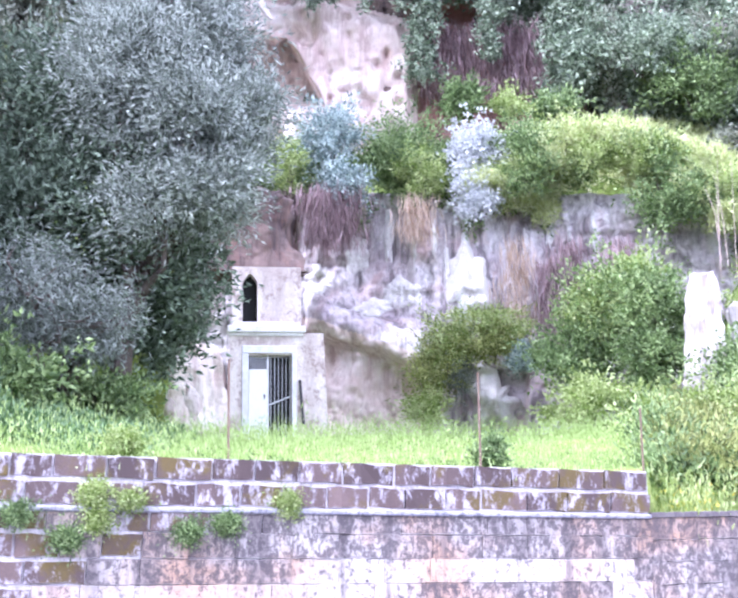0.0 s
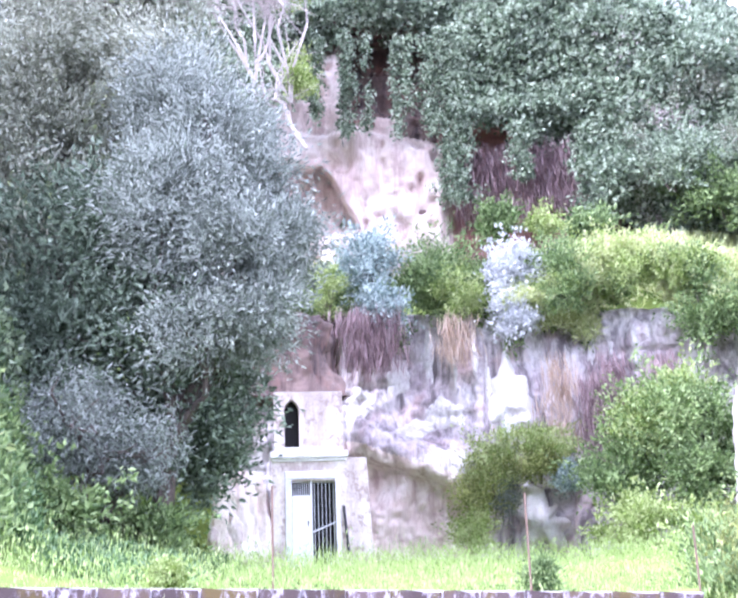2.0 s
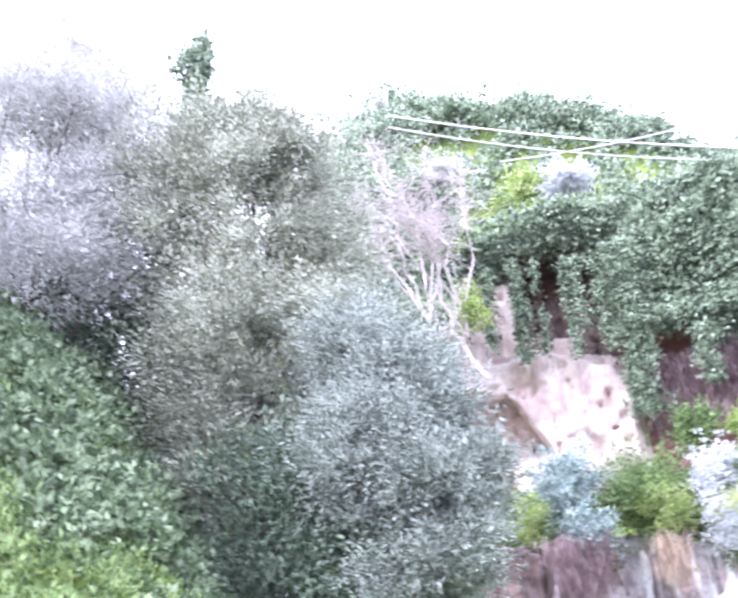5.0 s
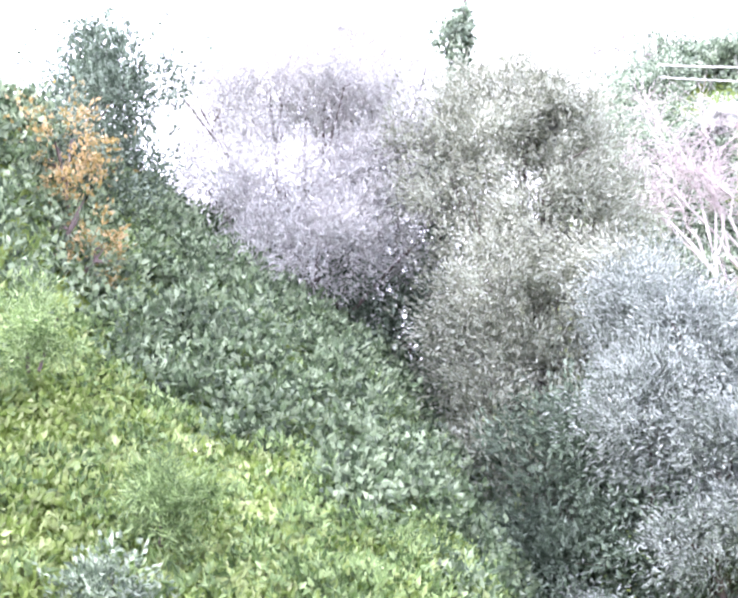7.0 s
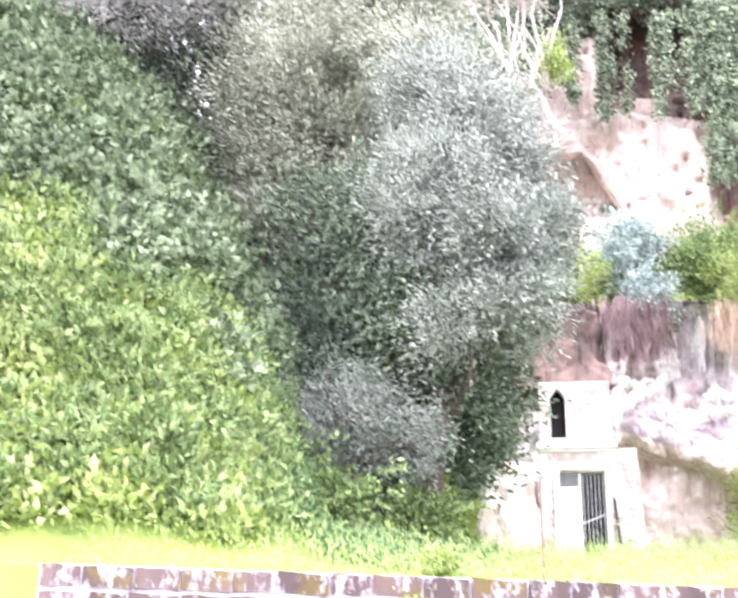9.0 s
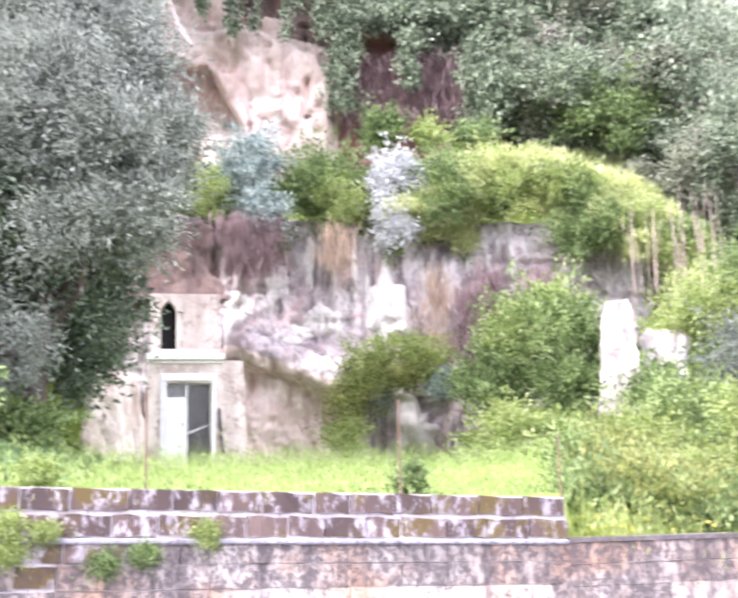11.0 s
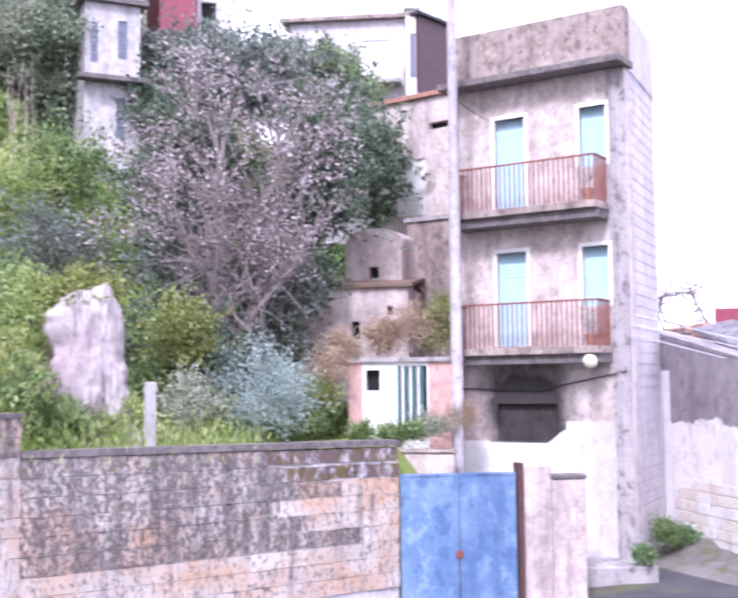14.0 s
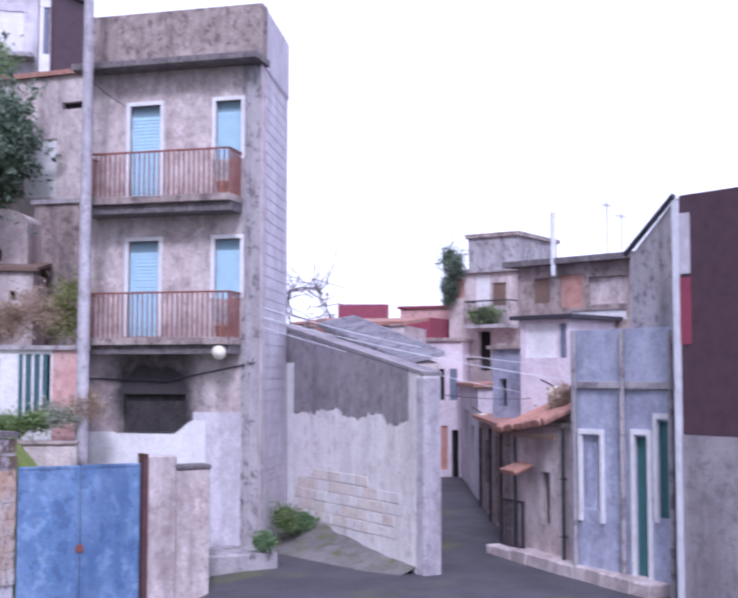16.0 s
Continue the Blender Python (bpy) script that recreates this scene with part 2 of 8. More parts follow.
def block_material():
    """Tufa blocks: brown to grey with lichen and lime runs, each block its own."""
    def build(nt, bsdf):
        info = nt.nodes.new("ShaderNodeObjectInfo")
        col = mixed(nt, info.outputs["Random"], (0.085, 0.06, 0.06), (0.19, 0.135, 0.125))
        moss = grain(nt, 1.6, 5)
        col = mixed(nt, span(nt, moss, 0.5, 0.6, 0.0, 0.75), col, (0.17, 0.125, 0.03))
        lime = grain(nt, 6.0, 8, (1, 1, 0.5), 0.75)
        col = mixed(nt, span(nt, lime, 0.51, 0.6, 0.0, 0.85), col, (0.62, 0.58, 0.66))
        fine = grain(nt, 45, 4)
        col = mixed(nt, span(nt, fine, 0.4, 0.7, 0.0, 0.3), col, (0.07, 0.06, 0.06))
        nt.links.new(col, bsdf.inputs["Base Color"])
        bsdf.inputs["Roughness"].default_value = 0.95
        bumped(nt, bsdf, mixed(nt, 0.5, lime, fine), 0.5, 0.03)
    return material("tufa_block", build)


def limed_material(name="limed_block", grime=0.0):
    """Lime-washed blocks with black runs and rust."""
    def build(nt, bsdf):
        info = nt.nodes.new("ShaderNodeObjectInfo")
        k = 1 - 0.14 * grime
        col = mixed(nt, info.outputs["Random"], (0.54 * k, 0.48 * k, 0.46 * k), (0.68 * k, 0.62 * k, 0.6 * k))
        pink = grain(nt, 0.7, 4)
        col = mixed(nt, span(nt, pink, 0.5, 0.68, 0.0, 0.6), col, (0.58, 0.4, 0.3))
        rust = grain(nt, 0.6, 8, (1, 1, 1.2), 0.7)
        col = mixed(nt, span(nt, rust, 0.47, 0.64, 0.0, 0.65), col, (0.56, 0.3, 0.16))
        down = grain(nt, 4.0, 7, (1, 1, 0.1), 0.7)
        col = mixed(nt, span(nt, down, 0.54 - 0.1 * grime, 0.68 - 0.1 * grime, 0.0, 0.75), col, (0.15, 0.125, 0.13))
        speck = grain(nt, 11.0, 8, (1, 1, 0.7), 0.85)
        col = mixed(nt, span(nt, speck, 0.53 - 0.055 * grime, 0.57 - 0.055 * grime, 0.0, 0.85), col, (0.1, 0.085, 0.095))
        nt.links.new(col, bsdf.inputs["Base Color"])
        bsdf.inputs["Roughness"].default_value = 0.92
        bumped(nt, bsdf, speck, 0.4, 0.02)
    return material(name, build)


def rock_material(name, base, pale, stain, warm):
    def build(nt, bsdf):
        big = grain(nt, 0.45, 6)
        col = mixed(nt, span(nt, big, 0.4, 0.62), base, pale)
        w = grain(nt, 0.8, 4)
        col = mixed(nt, span(nt, w, 0.52, 0.68, 0.0, 0.65), col, warm)
        down = grain(nt, 2.2, 7, (1, 1, 0.09), 0.7)
        col = mixed(nt, span(nt, down, 0.47, 0.62, 0.0, 0.85), col, stain)
        fine = grain(nt, 9, 8, (1, 1, 0.6), 0.75)
        col = mixed(nt, span(nt, fine, 0.52, 0.68, 0.0, 0.55), col, stain)
        nt.links.new(col, bsdf.inputs["Base Color"])
        bsdf.inputs["Roughness"].default_value = 0.95
        bumped(nt, bsdf, mixed(nt, 0.5, big, fine), 0.7, 0.12)
    return material(name, build)


def earth_material():
    def build(nt, bsdf):
        a, b = grain(nt, 0.6, 6), grain(nt, 7, 6)
        col = mixed(nt, span(nt, a, 0.4, 0.65), (0.13, 0.2, 0.04), (0.26, 0.32, 0.07))
        col = mixed(nt, span(nt, b, 0.5, 0.7, 0.0, 0.5), col, (0.1, 0.085, 0.05))
        nt.links.new(col, bsdf.inputs["Base Color"])
        bsdf.inputs["Roughness"].default_value = 0.95
        bumped(nt, bsdf, b, 0.6, 0.08)
    return material("grassy_earth", build)


def asphalt_material():
    def build(nt, bsdf):
        a, b = grain(nt, 0.9, 5), grain(nt, 60, 4)
        col = mixed(nt, span(nt, a, 0.4, 0.65), (0.05, 0.047, 0.058), (0.085, 0.08, 0.092))
        moss = grain(nt, 0.5, 6)
        col = mixed(nt, span(nt, moss, 0.58, 0.68, 0.0, 0.6), col, (0.12, 0.13, 0.04))
        col = mixed(nt, span(nt, b, 0.4, 0.7, 0.0, 0.4), col, (0.15, 0.14, 0.155))
        nt.links.new(col, bsdf.inputs["Base Color"])
        bsdf.inputs["Roughness"].default_value = 0.85
        bumped(nt, bsdf, b, 0.4, 0.01)
    return material("asphalt", build)


def glass_material():
    def build(nt, bsdf):
        bsdf.inputs["Base Color"].default_value = (0.3, 0.42, 0.5, 1)
        bsdf.inputs["Roughness"].default_value = 0.08
        bsdf.inputs["Metallic"].default_value = 0.0
    return material("window_glass", build)


TUFA, LIMED, GRIMY = block_material(), limed_material(), limed_material("grimy_block", 1.0)
EARTH, ASPHALT = earth_material(), asphalt_material()
ROCK = rock_material("grey_rock", (0.5, 0.43, 0.46), (0.84, 0.8, 0.82), (0.15, 0.125, 0.14), (0.46, 0.31, 0.3))
PINK_ROCK = rock_material("pink_rock", (0.72, 0.6, 0.55), (0.85, 0.77, 0.73), (0.5, 0.37, 0.34), (0.64, 0.47, 0.42))
# brown rock; its dark colour also paints shade in hollows and recesses
DARK_ROCK = rock_material("brown_and_shaded_rock", (0.16, 0.11, 0.1), (0.26, 0.19, 0.17), (0.07, 0.055, 0.06), (0.3, 0.14, 0.11))
STREAKED = rock_material("streaked_rock", (0.42, 0.35, 0.38), (0.7, 0.65, 0.68), (0.16, 0.125, 0.14), (0.4, 0.29, 0.3))
RUST_ROCK = rock_material("red_rock", (0.34, 0.18, 0.16), (0.44, 0.27, 0.25), (0.18, 0.1, 0.1), (0.42, 0.17, 0.14))
FRESH = rock_material("fresh_rock", (0.6, 0.54, 0.54), (0.8, 0.77, 0.76), (0.3, 0.25, 0.26), (0.62, 0.5, 0.47))
CREAM = wall_material("cream_plaster", (0.72, 0.63, 0.57), (0.5, 0.4, 0.37), (0.82, 0.77, 0.73), 0.6, 1.3, worn=0.4)
MORTAR = wall_material("lime_mortar", (0.66, 0.62, 0.66), (0.4, 0.36, 0.4), (0.78, 0.75, 0.78), 0.4, 5.0)
WHITE = wall_material("white_plaster", (0.82, 0.8, 0.81), (0.58, 0.54, 0.56), (0.88, 0.87, 0.88), 0.35, 1.4, worn=0.3)
MAUVE = wall_material("mauve_plaster", (0.53, 0.44, 0.43), (0.25, 0.2, 0.2), (0.72, 0.63, 0.62), 0.7, 1.3, worn=0.45)
BROWN = wall_material("brown_plaster", (0.3, 0.24, 0.225), (0.13, 0.1, 0.1), (0.47, 0.385, 0.36), 0.7, 1.6)
GREY = wall_material("grey_concrete", (0.41, 0.375, 0.4), (0.14, 0.125, 0.135), (0.48, 0.45, 0.46), 0.7, 1.5)
SOOT = wall_material("sooty_plaster", (0.032, 0.028, 0.03), (0.02, 0.018, 0.02), (0.06, 0.053, 0.055), 0.4, 1.2)
ROSE = wall_material("rose_plaster", (0.66, 0.38, 0.36), (0.45, 0.28, 0.27), (0.74, 0.5, 0.47), 0.35, 1.8)
LILAC = wall_material("lilac_plaster", (0.6, 0.56, 0.62), (0.36, 0.33, 0.37), (0.74, 0.7, 0.76), 0.5, 1.3, worn=0.3)
BLUISH = wall_material("blue_grey_plaster", (0.38, 0.4, 0.52), (0.2, 0.2, 0.28), (0.52, 0.54, 0.66), 0.6, 1.1, worn=0.4)
MAROON = plain_material("maroon_paint", (0.3, 0.06, 0.1), 0.6)
PLUM = plain_material("plum_sheet_metal", (0.085, 0.045, 0.06), 0.6, 0.0, 0.2)
BLUE_STEEL = wall_material("blue_painted_steel", (0.125, 0.225, 0.43), (0.05, 0.105, 0.25), (0.25, 0.37, 0.59), 0.75, 0.8, 0.5, 0.45, 0.75, 0.1, 0.6)
DOOR_PAINT = plain_material("white_door_paint", (0.84, 0.84, 0.88), 0.5, 0.0, 0.06)
RED_RUST = plain_material("rusty_red_steel", (0.3, 0.11, 0.09), 0.7, 0.2, 0.3)
DARK_RUST = plain_material("dark_rusted_steel", (0.13, 0.06, 0.06), 0.75, 0.2, 0.3)
IRON = plain_material("dark_iron", (0.06, 0.055, 0.07), 0.6, 0.4)
PALE_STEEL = plain_material("pale_grey_steel", (0.76, 0.76, 0.82), 0.5, 0.1)
TEAL = plain_material("teal_wood", (0.06, 0.17, 0.18), 0.6)
SHUTTER = plain_material("pale_blue_shutter", (0.46, 0.68, 0.82), 0.5, 0.0, 0.08)
BROWNWOOD = plain_material("brown_wood", (0.2, 0.13, 0.1), 0.7)
VOID = plain_material("dark_interior", (0.012, 0.011, 0.014), 0.9)
TILE = plain_material("clay_tile", (0.42, 0.22, 0.17), 0.85, 0.0, 0.35)
BARK = plain_material("bark", (0.14, 0.11, 0.1), 0.95, 0.0, 0.35)
PALE_BARK = plain_material("pale_twig", (0.54, 0.48, 0.47), 0.9, 0.0, 0.2)
CABLE = plain_material("pale_cable", (0.75, 0.73, 0.72), 0.6)
GLOBE = plain_material("cream_lamp_globe", (0.85, 0.8, 0.66), 0.3)
TWIG = plain_material("grey_twig", (0.26, 0.215, 0.22), 0.9, 0.0, 0.2)
CRUST = wall_material("lime_crust", (0.76, 0.73, 0.73), (0.5, 0.45, 0.46), (0.86, 0.84, 0.83), 0.4, 1.6)
MOSSY = wall_material("mossy_earth", (0.15, 0.14, 0.14), (0.1, 0.12, 0.035), (0.23, 0.21, 0.21), 0.4, 1.0)
AGED = wall_material("aged_cream_plaster", (0.62, 0.53, 0.5), (0.36, 0.27, 0.25), (0.82, 0.76, 0.73), 0.75, 1.1, worn=0.8)
PALE_GREY = wall_material("pale_grey_plaster", (0.5, 0.47, 0.51), (0.27, 0.25, 0.28), (0.66, 0.62, 0.66), 0.7, 1.2, worn=0.5)
SLATE = plain_material("slate_blue_paint", (0.17, 0.19, 0.27), 0.6, 0.0, 0.2)
RENDER = wall_material("lilac_grey_render", (0.47, 0.43, 0.48), (0.28, 0.25, 0.28), (0.62, 0.58, 0.63), 0.7, 1.2, worn=0.6)
PINKWASH = wall_material("pale_pink_wash", (0.7, 0.6, 0.66), (0.48, 0.4, 0.45), (0.8, 0.72, 0.77), 0.4, 1.2, worn=0.3)
RUSTWASH = wall_material("faded_orange_paint", (0.5, 0.25, 0.2), (0.3, 0.16, 0.14), (0.6, 0.36, 0.3), 0.5, 1.6, worn=0.4)
BLUISH_GREY = wall_material("grey_sheet_roof", (0.24, 0.23, 0.27), (0.13, 0.12, 0.14), (0.34, 0.32, 0.36), 0.4, 1.2)
CEMENT = wall_material("dark_cement_render", (0.27, 0.24, 0.265), (0.16, 0.14, 0.155), (0.36, 0.325, 0.35), 0.8, 1.2, worn=0.6)
OLDWASH = wall_material("worn_limewash", (0.8, 0.76, 0.75), (0.5, 0.44, 0.44), (0.86, 0.83, 0.83), 0.7, 1.1, low=0.4, high=0.6, worn=0.5)
SCAR = wall_material("fresh_pale_scar", (0.86, 0.83, 0.82), (0.66, 0.6, 0.6), (0.9, 0.88, 0.88), 0.3, 1.1)
GLASS = glass_material()
STRAW = leaf_material("dry_stalks", (0.375, 0.275, 0.200), (0.550, 0.425, 0.325), (0.700, 0.575, 0.475))
ROOTS = leaf_material("hanging_roots", (0.17, 0.11, 0.12), (0.34, 0.24, 0.25), (0.56, 0.43, 0.45))
SILVER = leaf_material("silver_leaf", (0.11, 0.13, 0.105), (0.345, 0.385, 0.345), (0.65, 0.7, 0.65))
PALE_SILVER = leaf_material("pale_silver_leaf", (0.36, 0.35, 0.33), (0.6, 0.6, 0.57), (0.84, 0.84, 0.82))
GREY_GREEN = leaf_material("grey_green_leaf", (0.17, 0.18, 0.13), (0.42, 0.44, 0.34), (0.68, 0.72, 0.62))
DARK_GREEN = leaf_material("dark_green_leaf", (0.05, 0.075, 0.05), (0.15, 0.205, 0.14), (0.35, 0.43, 0.33))
LEAFY = leaf_material("fresh_green_leaf", (0.1, 0.16, 0.055), (0.3, 0.42, 0.15), (0.6, 0.71, 0.37))
OLIVE_DRY = leaf_material("olive_dry_leaf", (0.11, 0.13, 0.04), (0.3, 0.35, 0.1), (0.56, 0.58, 0.25))
OLIVE_GREY = leaf_material("olive_grey_leaf", (0.08, 0.095, 0.08), (0.22, 0.25, 0.225), (0.46, 0.5, 0.47))
IVY = leaf_material("ivy_leaf", (0.06, 0.09, 0.06), (0.28, 0.36, 0.24), (0.64, 0.72, 0.57))
GREEN = leaf_material("green_leaf", (0.065, 0.11, 0.04), (0.21, 0.31, 0.11), (0.48, 0.6, 0.29))
LIME = leaf_material("yellow_green_leaf", (0.17, 0.25, 0.05), (0.4, 0.5, 0.16), (0.7, 0.76, 0.42))
GRASS = leaf_material("grass_blade", (0.26, 0.38, 0.1), (0.46, 0.6, 0.22), (0.7, 0.8, 0.42))
# grass of the cliff rim, with strong sunlight put into its pale colour
SUNLIT_GRASS = leaf_material("sunlit_rim_grass", (0.42, 0.48, 0.18), (0.66, 0.71, 0.36), (0.84, 0.86, 0.58))
# darker copy of the ivy leaf, with the upper bank's shade in its colour
BANK_IVY = leaf_material("shaded_ivy_leaf", (0.045, 0.07, 0.04), (0.19, 0.27, 0.14), (0.5, 0.59, 0.4))
YELLOW = leaf_material("yellow_flower", (0.55, 0.48, 0.08), (0.74, 0.68, 0.16), (0.85, 0.82, 0.4))
BLUE_LEAF = leaf_material("blue_grey_leaf", (0.16, 0.22, 0.21), (0.42, 0.52, 0.52), (0.76, 0.84, 0.82))
BLOSSOM = leaf_material("white_blossom", (0.400, 0.420, 0.440), (0.740, 0.760, 0.780), (0.850, 0.860, 0.880))
PINK_BLOSSOM = leaf_material("dusty_pink_blossom", (0.17, 0.135, 0.135), (0.43, 0.36, 0.38), (0.8, 0.73, 0.76))
MAUVE_LEAF = leaf_material("dusty_mauve_leaf", (0.286, 0.234, 0.234), (0.598, 0.494, 0.494), (0.880, 0.806, 0.806))
BANK_GRASS = leaf_material("bank_grass_blade", (0.07, 0.14, 0.05), (0.18, 0.3, 0.12), (0.42, 0.56, 0.34))
ORANGE = leaf_material("orange_leaf", (0.2, 0.17, 0.06), (0.46, 0.33, 0.12), (0.66, 0.5, 0.3))

# ---- ground: street, terrace behind the wall, plateau and hill, one sheet ----
WALL_A, WALL_B, WALL_C, WALL_D = spot(-32, 0, 13.8), spot(13.65, 0, 16.2), spot(21.75, 0, 17.9), spot(40.4, 0, 22.0)


def line_away(b, p, q):
    """Level distance at which bearings b (radians) meet the line through p and q."""
    n = Vector((-(q.y - p.y), q.x - p.x))
    c = n.x * p.x + n.y * p.y
    return c / (n.x * np.sin(b) + n.y * np.cos(b))


def wall_away(deg):
    b = np.radians(deg)
    d = np.where(deg < 13.65, line_away(np.clip(b, -0.75, 0.3), WALL_A, WALL_B),
                 np.where(deg < 21.75, line_away(np.clip(b, 0.2, 0.4), WALL_B, WALL_C), line_away(np.clip(b, 0.37, 0.75), WALL_C, WALL_D)))
    return np.where(deg > 42.9, 23.0, d)


def street_z(x, y):
    d = np.hypot(x, y)
    s = x * math.sin(radians(55)) + y * math.cos(radians(55))
    deg = np.degrees(np.arctan2(x, y))
    dip = 0.55 * step(14, 19, d) * (1 - step(47.5, 52, deg)) * (1 - step(22.8, 24.5, d))
    return 2.4 - 2.5 * step(3, 18, s) + 0.03 * np.clip(d - 24, 0, 14) * step(8, 18, s) - dip


def behind_z(deg, d):
    """Height of the terrace, the plateau and the hill behind the wall."""
    w = wall_away(deg)
    lip = np.interp(deg, [-45, -30, 13.5, 13.8, 21.6, 21.9, 40, 44], [4.7, 4.5, 4.08, 3.44, 3.36, 2.74, 2.6, 0.3])
    floor = np.interp(deg, [-30, -8, 8, 14, 20, 25, 30, 38, 44, 50], [5.6, 5.5, 5.5, 5.9, 5.0, 3.7, 2.9, 2.8, 2.4, 0.4])
    z = lip + (floor - lip) * np.clip((d - w) / (32 - w), 0, 1)
    bank = np.interp(deg, [-60, -48, -39, -27, -22, -18, -11], [2.4, 2.2, 1.5, 1.0, 0.62, 0.12, 0.0])
    z = z + bank * np.clip(d - w - 1.0, 0, 1e9) * (1 - 0.25 * step(20, 34, d))
    z = np.minimum(z, np.interp(deg, [-60, -30, -24, -20], [21, 20, 18, 14.3]))
    shelf = np.interp(deg, [-12, 14, 18, 22, 26, 32, 38, 44, 48], [15.0, 14.8, 14.2, 12.0, 11.5, 10.0, 8.5, 6.0, 0.6])
    steep = np.interp(deg, [-12, 17, 22, 30, 44], [39.9, 39.9, 39.9, 42, 44])
    z = z + np.maximum(shelf - z, 0) * step(np.interp(deg, [14, 20, 30], [38.8, 33, 29]), steep, d)
    z = z + 0.72 * np.clip(d - 39.6, 0, 6) * step(-20, -12, deg) * (1 - step(16, 24, deg))
    top = 4 + 46 * np.tan(np.radians(np.interp(deg, [-22, -10, 0, 10, 16, 21, 26, 34, 44, 48], [20, 27, 29, 30, 27, 22, 16, 12, 8, -4])))
    z = z + np.maximum(top - z, 0) * step(np.interp(deg, [16, 24], [47.0, 43]), 48.6, d)
    ridge = 4 + 60 * np.tan(np.radians(np.interp(deg, [-22, -12, -6, 0, 6, 9, 15, 19, 24, 28, 34, 44, 48],
                                                 [24, 36, 37, 36.3, 34, 31.6, 29, 26.4, 22, 18, 12, 8, -3.5])))
    z = z + np.maximum(ridge - z, 0) * step(48, 60, d)
    return z * (1 - 0.6 * step(75, 220, d))


def ground_points():
    deg = np.concatenate([np.arange(-180, -62, 6), np.arange(-62, 50, 0.5), np.arange(50, 181, 5)])
    deg[-1] = 180
    rows = []
    for g in deg:
        w = float(wall_away(np.array(g)))
        r = np.concatenate([[0.0], np.linspace(2, w + 0.12, 14), np.linspace(w + 0.2, 36, 34), np.linspace(36.6, 40.2, 13),
                            np.linspace(40.8, 46, 8), np.linspace(46.6, 49, 9), np.linspace(50, 62, 13), [75, 110, 220, 600, 2500]])
        x, y = r * math.sin(radians(g)), r * math.cos(radians(g))
        z = street_z(x, y)
        if -62 <= g <= 46.3:
            back = behind_z(np.full_like(r, g), r)
            fade = float(step(-62, -52, g))
            z = np.where(r > w + 0.15, back * fade + z * (1 - fade), z)
        rows.append(np.stack([x, y, z], -1))
    pts = np.array(rows)
    flat = pts.reshape(-1, 3)
    d = np.hypot(flat[:, 0], flat[:, 1])
    rough = fbm(flat * 0.45, 4)
    behind = (d > wall_away(np.degrees(np.arctan2(flat[:, 0], flat[:, 1]))) + 0.8) & (flat[:, 2] > 1.0)
    flat[:, 2] += np.where(behind, 0.16 * rough, 0.01 * rough)
    return pts, deg


GROUND, GROUND_DEG = ground_points()
mid = (GROUND[:-1, :-1] + GROUND[1:, 1:]) / 2
mid_deg = np.degrees(np.arctan2(mid[..., 0], mid[..., 1]))
grassy = (np.hypot(mid[..., 0], mid[..., 1]) > wall_away(mid_deg)) & (mid_deg < 44) & (mid_deg > -70)
ground = new("ground", sheet("ground", GROUND, [ASPHALT, EARTH], grassy.ravel().astype(int)))
tagged(ground, "dark asphalt street below a grassy terrace and hillside", "ground", kind="structure")


# ---- cliffs ----
def cliff_grid(b0, b1, nb, nz):
    return np.meshgrid(np.linspace(b0, b1, nb), np.linspace(0, 1, nz), indexing="xy")


def lower_cliff_away(b, r):
    """Distance of the lower rock face at a bearing and rise: an overhang over a shallow cave, ribs and hollows."""
    d = 36.2 + 0.05 * (r - 4) * 1.6 + 0.012 * (b - 4) ** 2 * 0.3
    lip = 8.1 - 0.36 * (b + 2.6)
    under = step(0, 0.5, lip - r) * step(-4.2, -2.6, b) * (1 - step(2.2, 3.2, b))
    d = d + 0.7 * under * (1 - 0.5 * step(0.4, 3.0, lip - r))
    bulge = np.exp(-((r - lip - 0.9) / 1.3) ** 2) * step(-4.2, -2.0, b) * (1 - step(1.8, 3.2, b))
    d = d - 0.8 * bulge
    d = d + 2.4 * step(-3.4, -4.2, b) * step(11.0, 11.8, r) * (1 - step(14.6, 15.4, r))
    nook = step(4.0, 4.5, b) * (1 - step(7.8, 8.3, b)) * (1 - step(5.8, 6.2, r))
    d = d + 0.7 * nook
    d = d + 0.9 * np.exp(-((b - 10.3) / 0.9) ** 2) * (1 - step(11, 13, r))
    return d


